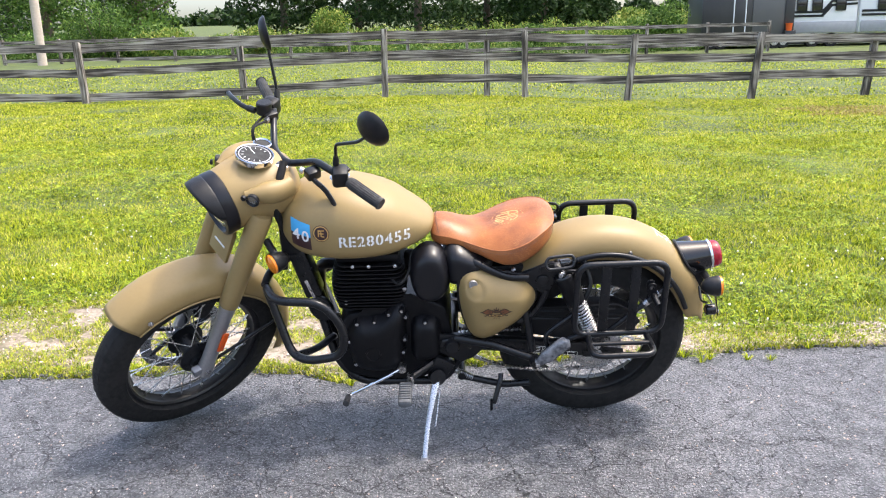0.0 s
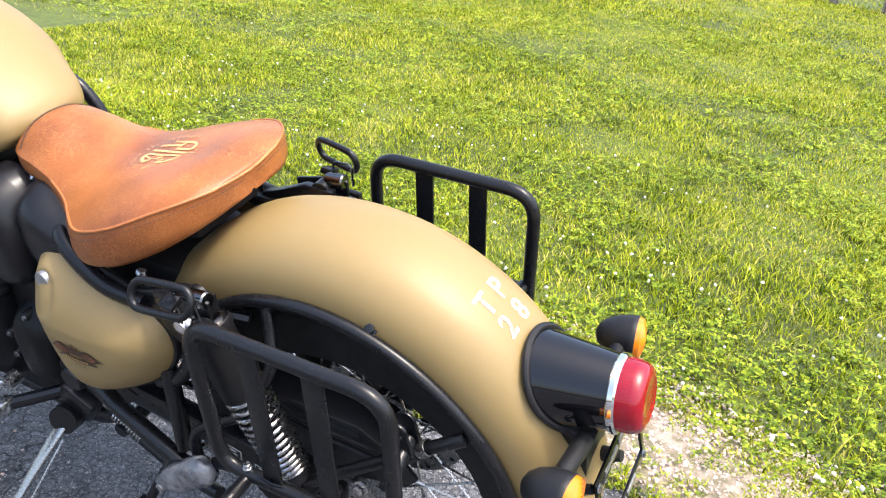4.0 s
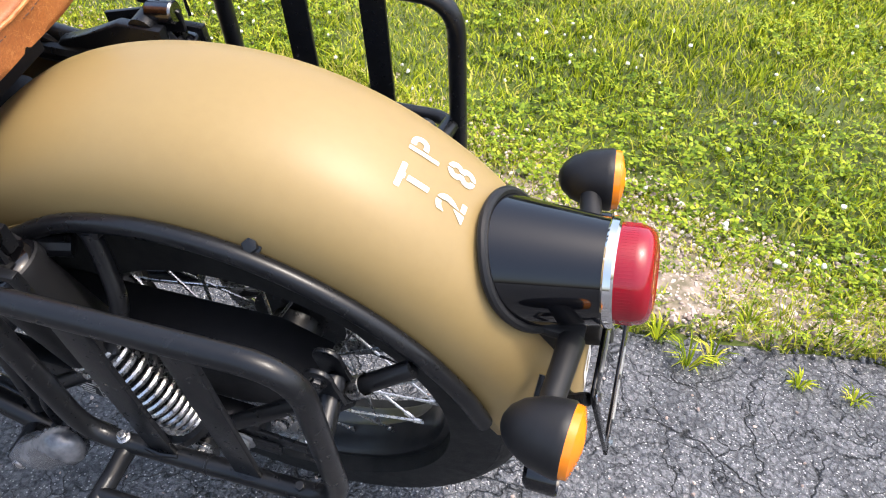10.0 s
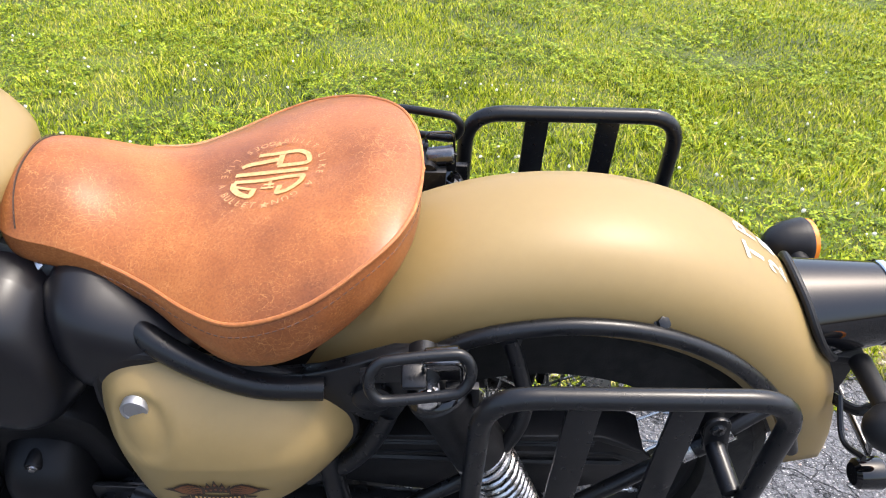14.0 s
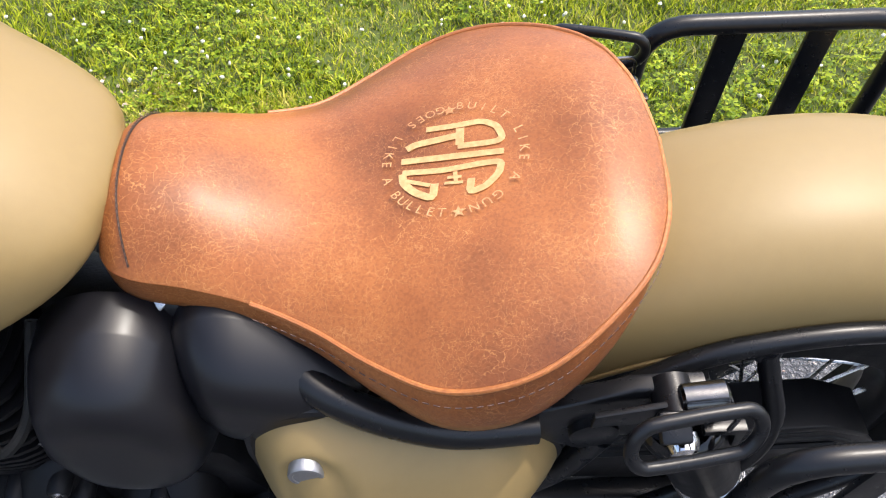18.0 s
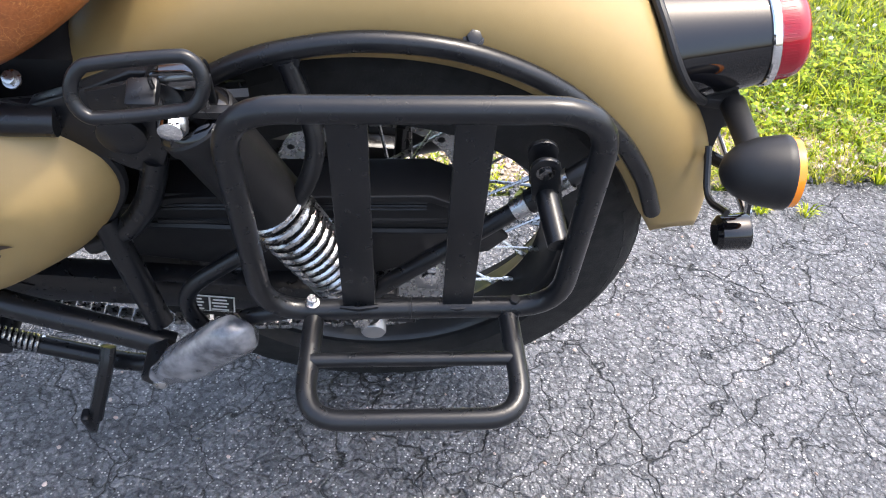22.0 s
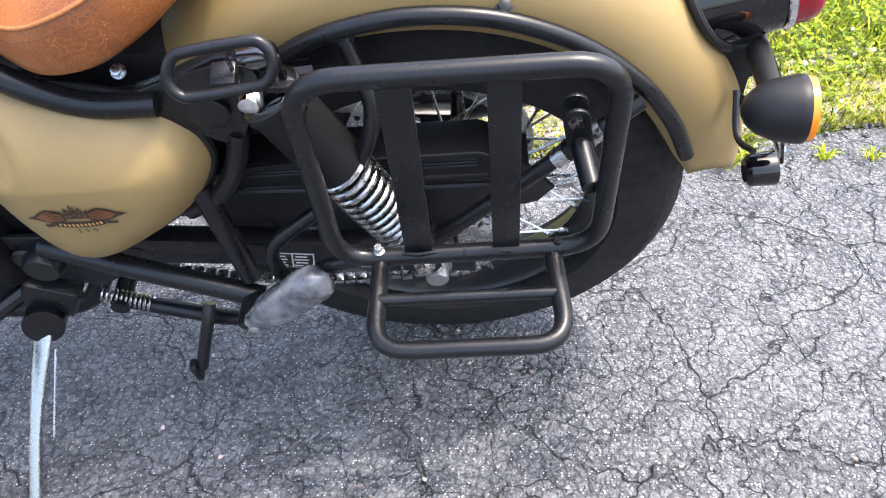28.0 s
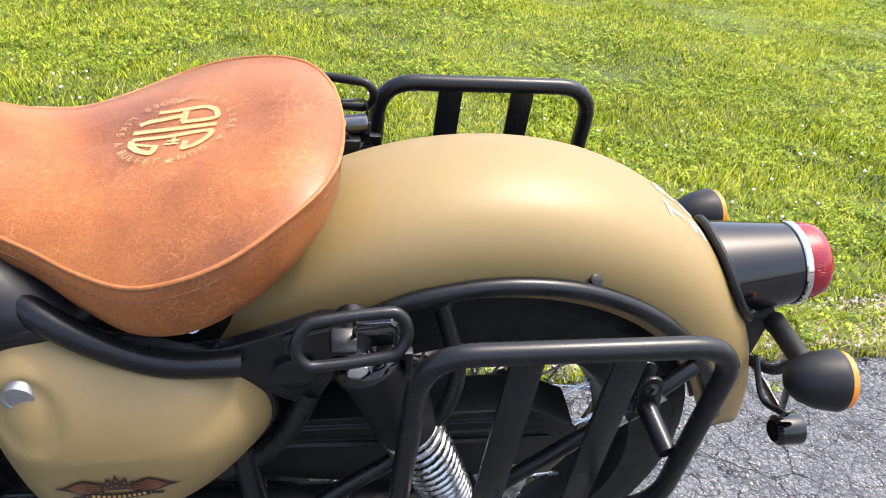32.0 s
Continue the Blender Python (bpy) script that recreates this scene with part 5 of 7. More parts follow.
# -- saddle --
SEAT = [
    # x, half width, top, seam, skirt foot
    (-0.531, 0.030, 0.752, 0.742, 0.728), (-0.527, 0.056, 0.765, 0.745, 0.722), (-0.510, 0.073, 0.776, 0.744, 0.714), (-0.47, 0.080, 0.772, 0.738, 0.706), (-0.43, 0.090, 0.757, 0.728, 0.698), (-0.39, 0.110, 0.750, 0.720, 0.692),
    (-0.35, 0.140, 0.753, 0.721, 0.684), (-0.31, 0.165, 0.764, 0.729, 0.680), (-0.272, 0.171, 0.774, 0.742, 0.684), (-0.236, 0.162, 0.783, 0.755, 0.696), (-0.198, 0.135, 0.790, 0.770, 0.713), (-0.172, 0.102, 0.788, 0.777, 0.728), (-0.157, 0.067, 0.784, 0.778, 0.738), (-0.152, 0.041, 0.782, 0.778, 0.742), (-0.1498, 0.018, 0.780, 0.777, 0.744), (-0.1492, 0.005, 0.779, 0.777, 0.745),
]


def seam_at(x):
    """Half the width at the piped seam, which lies inside the bulging skirt."""
    return smooth_table(x, SEAT)[0] * (1 - 0.055 * smoothstep((x + 0.48) / 0.10) * (1 - 0.6 * smoothstep((x + 0.20) / 0.04)))


def seat_at(x, y):
    hw, top, seam, foot = smooth_table(x, SEAT)
    s = min(1.0, abs(y) / seam_at(x))
    dish = -0.006 * (1 - s) ** 2 * smoothstep((x + 0.42) / 0.12) * (1 - smoothstep((x + 0.245) / 0.06))
    return Vector((x, y, seam + (top - seam) * (1 - s**2.6) + dish))


xs_seat = [-0.531 + 0.3818 * (0.5 - 0.5 * math.cos(math.pi * i / 90)) for i in range(91)]
rings = []
for x in xs_seat:
    hw, top, seam, foot = smooth_table(x, SEAT)
    sw = seam_at(x)
    ring = [seat_at(x, sw * math.sin(-math.pi / 2 + math.pi * j / 48)) for j in range(49)]
    skirt = [(sw + (hw - sw) * 0.12, seam - 0.0015), (sw + (hw - sw) * 0.5, seam - (seam - foot) * 0.14), (sw + (hw - sw) * 0.85, seam - (seam - foot) * 0.35), (hw, seam - (seam - foot) * 0.6), (hw * 0.985, seam - (seam - foot) * 0.85), (hw * 0.92, foot)]
    ring += [Vector((x, y, z)) for y, z in skirt] + [Vector((x, 0, foot + 0.004))] + [Vector((x, -y, z)) for y, z in reversed(skirt)]
    rings.append(ring)
seat = part("saddle", loft(rings), LEATHER, bike, "worn tan leather solo saddle with piped seam", sharp=1.2)
seam_line = [Vector((x, -seam_at(x) * 1.004, smooth_table(x, SEAT)[2])) for x in xs_seat if x > -0.43] + [Vector((-0.1482, 0, 0.777))] + [Vector((x, seam_at(x) * 1.004, smooth_table(x, SEAT)[2])) for x in reversed(xs_seat) if x > -0.43]
part("piping", tube(seam_line, 0.002, 8), PIPING, seat, "tan piping round the saddle")
nose_line = [seat_at(-0.5135 + 0.009 * (y / 0.07) ** 2, y) + Vector((0, 0, 0.0004)) for y in [-0.0695 + 0.139 * j / 36 for j in range(37)]]
part("nose_seam", tube(nose_line, 0.0007, 6), DARK, seat)


def stitches(line, lift, drop, parent):
    bm = bmesh.new()
    for a, c in zip(line, line[1:]):
        d = (c - a).length
        n = max(1, int(d / 0.0042))
        for i in range(n):
            p, q = a.lerp(c, (i + 0.15) / n), a.lerp(c, (i + 0.75) / n)
            off2 = Vector((0, math.copysign(lift, a.y), -drop))
            tube([p + off2, q + off2], 0.00045, 4, bm=bm)
    part("stitching", bm, THREAD, parent, "dark thread stitching")


stitches([p for p in seam_line if p.y < 0], 0.0065, 0.0085, seat)
stitches([p for p in seam_line if p.y > 0], 0.0065, 0.0085, seat)
stitches(nose_line, 0.0, -0.0018, seat)

# embossed emblem and motto
EC = Vector((-0.290, 0.0))


def on_seat(x, y):
    return seat_at(EC.x + x, EC.y + y) + Vector((0, 0, 0.0009))


def emblem_bars():
    """A round monogram reduced to plain curved strokes inside a circle."""
    R = 0.037
    turn = Matrix.Rotation(math.radians(-17), 2)

    def stroke(points, width=0.066):
        ctl = [turn @ Vector((u, v * 1.18)) for u, v in points]
        fine = []
        for p, q in zip(ctl, ctl[1:]):
            fine += [p.lerp(q, k / 5) for k in range(5)]
        fine.append(ctl[-1])
        for _ in range(2):
            fine = [fine[0]] + [(fine[i - 1] + fine[i] * 2 + fine[i + 1]) / 4 for i in range(1, len(fine) - 1)] + [fine[-1]]
        bm, last = bmesh.new(), None
        for i, p in enumerate(fine):
            d = (fine[min(i + 1, len(fine) - 1)] - fine[max(i - 1, 0)]).normalized()
            n = Vector((-d.y, d.x)) * width
            pair = [bm.verts.new(((p.x + e * n.x) * R, (p.y + e * n.y) * R, 0)) for e in (-1, 1)]
            if last:
                bm.faces.new((last[0], pair[0], pair[1], last[1]))
            last = pair
        part("emblem_stroke", wrap(bm, on_seat), TANLOGO, seat, "pale embossed stroke of a round monogram")

    stroke(((-0.71, 0.59), (-0.14, 0.69), (0.33, 0.80), (0.64, 0.71), (0.81, 0.48), (0.72, 0.39), (0.0, 0.27)))
    stroke(((-0.05, 0.64), (0.03, 0.30)), 0.08)
    stroke(((-0.97, 0.17), (-0.84, 0.27), (-0.44, 0.38), (-0.02, 0.50)), 0.075)
    stroke(((-1.0, -0.08), (-0.31, 0.03), (0.89, 0.21)), 0.07)
    stroke(((-0.91, -0.30), (-0.11, -0.22), (0.49, -0.07), (0.90, 0.0), (0.91, -0.25), (0.73, -0.52), (0.47, -0.65), (0.43, -0.37)), 0.07)
    stroke(((-0.90, -0.32), (-0.82, -0.52), (-0.54, -0.70), (-0.17, -0.80), (-0.22, -0.50)), 0.075)
    stroke(((-0.80, -0.46), (-0.30, -0.54)), 0.045)
    stroke(((0.09, -0.24), (0.17, -0.46)), 0.04)
    stroke(((-0.02, -0.37), (0.24, -0.34)), 0.035)
    stroke(((-0.04, -0.49), (0.30, -0.45)), 0.035)


emblem_bars()
for words, start, turn, flip in (("BUILT LIKE A GUN", 81, -1, 0), ("GOES LIKE A BULLET", 98, 1, 1)):
    for i, ch in enumerate(words):
        if ch == " ":
            continue
        a = radians(start + turn * i * (10.6 if flip == 0 else 9.3))
        bm = text_mesh(ch, 0.0098)
        bm.transform(Matrix.Translation((math.cos(a) * 0.0475, math.sin(a) * 0.0475, 0)) @ Matrix.Rotation(a - math.pi / 2 + math.pi * flip, 4, "Z"))
        part("motto_letter", wrap(bm, lambda x, y: on_seat(x, y) + Vector((0, 0, 0.0018))), TANMOTTO, seat)
for s in (-1, 1):
    bm = bmesh.new()
    pts = [((0.0052 if k % 2 == 0 else 0.0022) * math.sin(k * math.pi / 5), s * 0.0465 + (0.0052 if k % 2 == 0 else 0.0022) * math.cos(k * math.pi / 5), 0) for k in range(10)]
    mid = bm.verts.new((0, s * 0.0465, 0))
    vs = [bm.verts.new(p) for p in pts]
    for k in range(10):
        bm.faces.new((mid, vs[k], vs[(k + 1) % 10]))
    part("motto_star", wrap(bm, on_seat), TANMOTTO, seat)

# -- fuel tank --
TANK = [
    # x, half width, top, foot
    (-0.992, 0.025, 0.808, 0.785), (-0.982, 0.062, 0.835, 0.764), (-0.96, 0.108, 0.868, 0.738), (-0.92, 0.146, 0.896, 0.714), (-0.86, 0.166, 0.912, 0.700), (-0.79, 0.171, 0.912, 0.694), (-0.72, 0.163, 0.900, 0.693),
    (-0.65, 0.144, 0.876, 0.698), (-0.60, 0.117, 0.845, 0.710), (-0.553, 0.090, 0.812, 0.730), (-0.528, 0.062, 0.788, 0.748), (-0.519, 0.028, 0.774, 0.760),
]


def tank_ring(x):
    hw, top, foot = smooth_table(x, TANK)
    waist = foot + (top - foot) * 0.36
    out = []
    for j in range(40):
        t = 2 * math.pi * j / 40
        c, s = math.cos(t), math.sin(t)
        e = 0.86 if s > 0 else 0.62
        y = hw * math.copysign(abs(c) ** (0.88 if s > 0 else 0.5), c)
        z = waist + (top - waist if s > 0 else waist - foot) * math.copysign(abs(s) ** e, s)
        out.append(Vector((x, y, z)))
    return out


xs_tank = [-0.992 + 0.473 * (0.5 - 0.5 * math.cos(math.pi * i / 48)) for i in range(49)]
tank = part("fuel_tank", loft([tank_ring(x) for x in xs_tank]), SAND, bike, "sand-coloured teardrop fuel tank with white stencilled number", sharp=1.3)
part("filler_cap", lathe([(0, 0.032), (0.006, 0.032), (0.010, 0.026), (0.011, 0.0)], (-0.80, 0, 0.909), (-0.1, 0, 1), 32), CHROME, tank)


def on_tank(x, z, lift=0.0009):
    hw, top, foot = smooth_table(x, TANK)
    waist = foot + (top - foot) * 0.36
    if z > waist:
        s = min(0.999, (z - waist) / (top - waist)) ** (1 / 0.86)
        y = hw * math.sqrt(1 - s * s) ** 0.88
    else:
        s = min(0.999, (waist - z) / (waist - foot)) ** (1 / 0.62)
        y = hw * math.sqrt(1 - s * s) ** 0.5
    return Vector((x, -y - lift, z))


def tank_text(words, x0, x1, z0, z1, size, stencil, lift=0.0009):
    """Letters along the left side of the tank, one object each."""
    n = len(words)
    for i, ch in enumerate(words):
        t = (i + 0.5) / n
        cx, cz = x0 + (x1 - x0) * t, z0 + (z1 - z0) * t
        bm = text_mesh(ch, size, 1)
        if stencil:
            cut_bridges(bm, [0.0], 0.0022)
        part("stencil_letter", wrap(bm, lambda x, y: on_tank(cx + x * 1.0, cz + y, lift)), WHITE, tank, "white stencilled character")


tank_text("RE280455", -0.797, -0.585, 0.777, 0.770, 0.046, True)


def tank_patch(x0, x1, z0, z1, slope, material, name, label, lift=0.0007):
    rows = [[on_tank(x0 + (x1 - x0) * i / 8, z0 + (z1 - z0) * j / 8 + slope * (i / 8), lift) for i in range(9)] for j in range(9)]
    return part(name, sheet(rows), material, tank, label)


tank_patch(-0.938, -0.878, 0.803, 0.842, -0.012, BLUE, "blue_panel", "sky-blue half of the square unit sign")
tank_patch(-0.938, -0.878, 0.762, 0.803, -0.012, MAROON, "dark_panel", "dark maroon half of the square unit sign")
tank_text("40", -0.936, -0.880, 0.800, 0.790, 0.046, False, 0.0016)
for r0, r1, material in ((0.0, 0.0245, MAROON), (0.0195, 0.0225, GOLD)):
    rows = [[on_tank(-0.846 + math.cos(2 * math.pi * j / 40) * r, 0.806 + math.sin(2 * math.pi * j / 40) * r, 0.0008 if material is MAROON else 0.0014) for j in range(41)] for r in (max(r0, 0.0005), (r0 + r1) / 2, r1)]
    part("round_badge", sheet(rows), material, tank)

for x0, x1, z0, z1 in ((-0.855, -0.852, 0.797, 0.817), (-0.852, -0.846, 0.813, 0.817), (-0.847, -0.844, 0.797, 0.815), (-0.852, -0.838, 0.805, 0.808), (-0.844, -0.836, 0.814, 0.817), (-0.844, -0.836, 0.796, 0.799)):
    part("badge_stroke", sheet([[on_tank(x, z, 0.0014) for x in (x0, (x0 + x1) / 2, x1)] for z in (z0, (z0 + z1) / 2, z1)]), GOLD, tank)

# -- side panels --
PANEL = [(-0.447, 0.592), (-0.443, 0.629), (-0.426, 0.652), (-0.395, 0.660), (-0.340, 0.651), (-0.290, 0.639), (-0.245, 0.618), (-0.218, 0.588), (-0.210, 0.556), (-0.222, 0.522), (-0.255, 0.478), (-0.300, 0.442), (-0.348, 0.412), (-0.384, 0.407), (-0.412, 0.431), (-0.432, 0.486), (-0.443, 0.542)]
panel_line = [(p.x, p.y) for p in curve([(*p, 0) for p in PANEL + PANEL[:1]], 4)[:-1]]
PM = (-0.345, 0.548)


panel_polar = sorted((math.atan2(z - PM[1], x - PM[0]), math.hypot(x - PM[0], z - PM[1])) for x, z in panel_line)
panel_turn, panel_reach = [p[0] for p in panel_polar], [p[1] for p in panel_polar]


def panel_y(x, z):
    """The bulge of the panel, by the share of the way from its middle to its rim, with a dish round the lock."""
    dx, dz = x - PM[0], z - PM[1]
    far = float(np.interp(math.atan2(dz, dx), panel_turn, panel_reach, period=2 * math.pi))
    s = min(1.0, math.hypot(dx, dz) / far)
    dish = 1 - smoothstep((math.hypot(x + 0.397, z - 0.606) - 0.021) / 0.011)
    return -0.142 - 0.058 * (1 - s**3.6) + 0.23 * max(0.0, z - 0.575) + (0.0055 + 0.10 * (z - 0.606)) * dish


for s in (-1, 1):
    rows = []
    for k in range(57):
        q = math.sin(math.pi / 2 * k / 56)
        row = []
        for x, z in panel_line + panel_line[:1]:
            xx, zz = PM[0] + (x - PM[0]) * max(q, 0.002), PM[1] + (z - PM[1]) * max(q, 0.002)
            row.append((xx, -s * panel_y(xx, zz) if s > 0 else panel_y(xx, zz), zz))
        rows.append(row)
    rows.append([(x, s * 0.128, z) for x, z in panel_line + panel_line[:1]])
    bm = sheet(rows)
    bmesh.ops.remove_doubles(bm, verts=bm.verts[:], dist=0.0004)
    panel = part("side_panel", bm, SAND, bike, "sand-coloured triangular side panel with winged emblem", sharp=1.0)
    part("panel_rim", tube([(x, s * 0.134, z) for x, z in panel_line], 0.006, 8, closed=True), PLASTIC, panel)
    dish_y = s * (-panel_y(-0.403, 0.620) - 0.0015)
    cap = part("lock_cap", lathe([(-0.012, 0.0134), (0.0022, 0.0134), (0.0036, 0.0126), (0.0038, 0.0098), (0.0032, 0.0092), (0.0034, 0.0)], (-0.403, dish_y + s * 0.0005, 0.620), (-0.04, s * 1, 0.10), 28), ALLOY, panel, "dull metal lock cap")
    if s < 0:
        def on_panel(x, y):
            return Vector((-0.335 + x, panel_y(-0.335 + x, 0.538 + y) - 0.0012, 0.538 + y))
        def on_emblem(x, y):
            return on_panel(x * 0.96, y * 1.55 + 0.002)

        def flat(shapes):
            bm = bmesh.new()
            for shape in shapes:
                bm.faces.new([bm.verts.new((*p, 0)) for p in shape])
            bmesh.ops.triangulate(bm, faces=bm.faces[:])
            bmesh.ops.subdivide_edges(bm, edges=bm.edges[:], cuts=3, use_grid_fill=True)
            return bm

        wing = ((0.012, 0.0035), (0.018, 0.0075), (0.026, 0.0092), (0.034, 0.0070), (0.043, 0.0026), (0.0525, 0.0), (0.042, -0.0012), (0.034, -0.0036), (0.024, -0.0042), (0.012, -0.0030))
        inner = ((0.014, 0.0034), (0.019, 0.0062), (0.026, 0.0076), (0.033, 0.0056), (0.041, 0.0016), (0.033, -0.0022), (0.024, -0.0029), (0.014, -0.0018))
        for sx in (-1, 1):
            ob = part("emblem_wing", wrap(flat([[(sx * x, y) for x, y in wing]]), on_emblem), DARK, panel, "dark spread wing of the emblem")
            part("wing_fill", wrap(flat([[(sx * x, y) for x, y in inner]]), lambda x, y: on_emblem(x, y) + Vector((0, -0.0004, 0))), BRONZE, ob, "bronze fill of the wing")
            lines = []
            for k in range(4):                     # dark lines between the feathers
                y0, tip = 0.0052 - k * 0.0022, 0.036 - k * 0.003
                lines.append([(sx * x, y) for x, y in ((0.015, y0 + 0.0004), (0.024, y0 + 0.0014), (tip, y0 - 0.0020), (0.024, y0 + 0.0006), (0.015, y0 - 0.0004))])
            part("feather_lines", wrap(flat(lines), lambda x, y: on_emblem(x, y) + Vector((0, -0.0008, 0))), DARK, ob)
        crown = [(-0.0135, -0.0005), (-0.0150, 0.0085), (-0.0100, 0.0045), (-0.0075, 0.0110), (-0.0035, 0.0060), (0.0, 0.0140), (0.0035, 0.0060), (0.0075, 0.0110), (0.0100, 0.0045), (0.0150, 0.0085), (0.0135, -0.0005)]
        ob = part("emblem_crown", wrap(flat([crown]), lambda x, y: on_emblem(x, y) + Vector((0, -0.0005, 0))), DARK, panel, "dark crown between the wings")
        dots_at = [(-0.0095, 0.0020), (-0.0048, 0.0028), (0.0, 0.0036), (0.0048, 0.0028), (0.0095, 0.0020), (-0.0070, 0.0066), (0.0, 0.0085), (0.0070, 0.0066)]
        part("crown_jewels", wrap(flat([[(x + 0.0013 * math.cos(q), y + 0.0013 * math.sin(q)) for q in (0.4, 1.4, 2.5, 3.5, 4.6, 5.6)] for x, y in dots_at]), lambda x, y: on_emblem(x, y) + Vector((0, -0.0009, 0))), BRONZE, ob)
        scroll = [[(x, -0.0022 - 0.0020 * math.cos(x * 60)) for x in (-0.026, -0.013, 0.0, 0.013, 0.026)] + [(x, -0.0078 - 0.0020 * math.cos(x * 60)) for x in (0.026, 0.013, 0.0, -0.013, -0.026)]]
        for sx in (-1, 1):
            scroll.append([(sx * x, y) for x, y in ((0.027, -0.0035), (0.033, -0.0058), (0.0385, -0.0060), (0.036, -0.0085), (0.027, -0.0072))])
        ob = part("emblem_scroll", wrap(flat(scroll), lambda x, y: on_emblem(x, y) + Vector((0, -0.0004, 0))), DARK, panel, "dark scroll below the crown")
        part("scroll_bars", wrap(flat([[(x + dx, -0.0050 + dy - 0.0020 * math.cos(x * 60)) for dx, dy in ((-0.0011, -0.0013), (0.0011, -0.0013), (0.0011, 0.0013), (-0.0011, 0.0013))] for x in [-0.021 + 0.0042 * k for k in range(11)]]), lambda x, y: on_emblem(x, y) + Vector((0, -0.0008, 0))), GOLD, ob)
        part("emblem_number", wrap(text_mesh("350", 0.0085, spacing=1.9), lambda x, y: on_panel(x + 0.001, y - 0.0195)), DARK, panel, "small dark number below the emblem")

# -- side racks, grab loops, shock absorbers --
for s in (-1, 1):
    Y, up, back = (-0.203, 0.0, 0.170) if s < 0 else (0.209, 0.004, 0.164)
    frame_line = fillet([(-0.095, Y, 0.700 + up), (back, Y, 0.704 + up), (back + 0.001, Y, 0.461), (-0.096, Y, 0.453)], 0.045, 7, closed=True)
    rack = part("side_rack", tube(frame_line, 0.0098, 16, closed=True), BLACK, bike, "black tubular pannier rack with two flat bars")
    for xt0, xt1, xb0, xb1 in ((-0.0245, 0.004, -0.0245, 0.004), (0.063, 0.091, 0.065, 0.092)):
        part("flat_bar", plate([(xt0, 0.703 + up), (xt1, 0.704 + up), (xb1, 0.459), (xb0, 0.458)], Y - 0.0025, Y + 0.0025, 0.0008), BLACK, rack)
    loop = fillet([(-0.051, Y, 0.450), (-0.055, s * 0.309, 0.448), (0.133, s * 0.309, 0.452), (0.125, Y, 0.455)], 0.036, 7)
    part("foot_loop", tube(loop, 0.0094, 14), BLACK, rack)
    part("foot_bar", bar((-0.051, s * 0.254, 0.4525), (0.126, s * 0.254, 0.4555), 0.0066), BLACK, rack)
    for x in (-0.052, 0.130):
        part("rack_bolt", bolt((x, Y, 0.4645), (0, 0, 1), 0.0048, 0.009), BLACK if x > 0 else STEEL, rack)
    # mounting tubes
    sb = curve([(-0.062, s * 0.107, 0.660), (-0.052, s * 0.118, 0.632), (-0.043, s * 0.135, 0.598), (-0.055, s * 0.150, 0.560), (-0.092, s * 0.155, 0.498), (-0.128, s * 0.160, 0.470), (-0.168, s * 0.168, 0.440), (-0.176, s * 0.176, 0.415), (-0.158, s * 0.186, 0.390), (-0.115, s * 0.196, 0.430), (-0.066, s * 0.203, 0.455)])
    part("rack_stay", tube(sb, 0.0082, 12), BLACK, rack)
    part("stay_cap", lathe([(-0.006, 0.011), (0.004, 0.011), (0.006, 0.008)], (-0.062, s * 0.106, 0.662), (0, s, 0.3), 16), BLACK, rack)
    part("diagonal_stay", tube([(-0.02, s * 0.153, 0.388), (0.153, s * 0.1325, 0.535), (0.214, s * 0.112, 0.570)], 0.0088, 12), BLACK, rack)
    part("stay_link", tube([(0.149, s * 0.128, 0.560), (0.150, s * 0.133, 0.5595), (0.153, s * 0.160, 0.554), (0.158, Y * 0.98, 0.548)], [0.003, 0.0098, 0.0104, 0.0098], 14), BLACK, rack)
    along = Vector((0.173, -s * 0.0205, 0.147)).normalized()
    mid = Vector((0.153, s * 0.1325, 0.535))
    clamp = part("clamp", lathe([(-0.013, 0.0098), (-0.013, 0.0118), (0.013, 0.0118), (0.013, 0.0098)], mid, along, 20), BLACK, rack, "black steel clevis clamp on the diagonal stay")
    for dy in (-0.010, 0.010):                     # two cheeks of the clevis
        cheek = [Vector((0.146 + 0.013 * math.cos(q), 0, 0.588 + 0.013 * math.sin(q))) for q in [radians(-20 + 25 * k) for k in range(9)]] + [Vector((0.140, 0, 0.548)), Vector((0.166, 0, 0.552))]
        part("cheek", plate([(q.x, q.z) for q in cheek], s * 0.140 + dy - 0.0022, s * 0.140 + dy + 0.0022, 0.0006), BLACK, clamp)
    part("clamp_bolt", bolt((0.146, s * 0.1520, 0.586), (0, s, 0.05), 0.0060, 0.0045), GUNMETAL, clamp)
    part("clamp_nut", bolt((0.146, s * 0.1280, 0.586), (0, -s, 0), 0.0060, 0.005), GUNMETAL, clamp)
    for d in (-0.022, 0.022):
        part("clamp_band", lathe([(-0.0075, 0.0092), (-0.0075, 0.0108), (0.0075, 0.0108), (0.0075, 0.0092)], mid + along * d, along, 20, caps=False), STEEL, clamp)
    for xw in (-0.0102, 0.0785):                   # weld beads at the feet of the bars
        part("weld_bead", tube([(xw - 0.017, Y + s * 0.003, 0.4635), (xw, Y + s * 0.0052, 0.4640), (xw + 0.017, Y + s * 0.003, 0.4645)], [0.0022, 0.0030, 0.0022], 8), BLACK, rack)
    part("weld_seam", ring_lathe([(-0.0014, 0.0095), (-0.0008, 0.0104), (0.0008, 0.0104), (0.0014, 0.0095)], (0.036, Y, 0.4571), (1, 0, 0.03), 20), BLACK, rack)

    # grab loop
    g = []
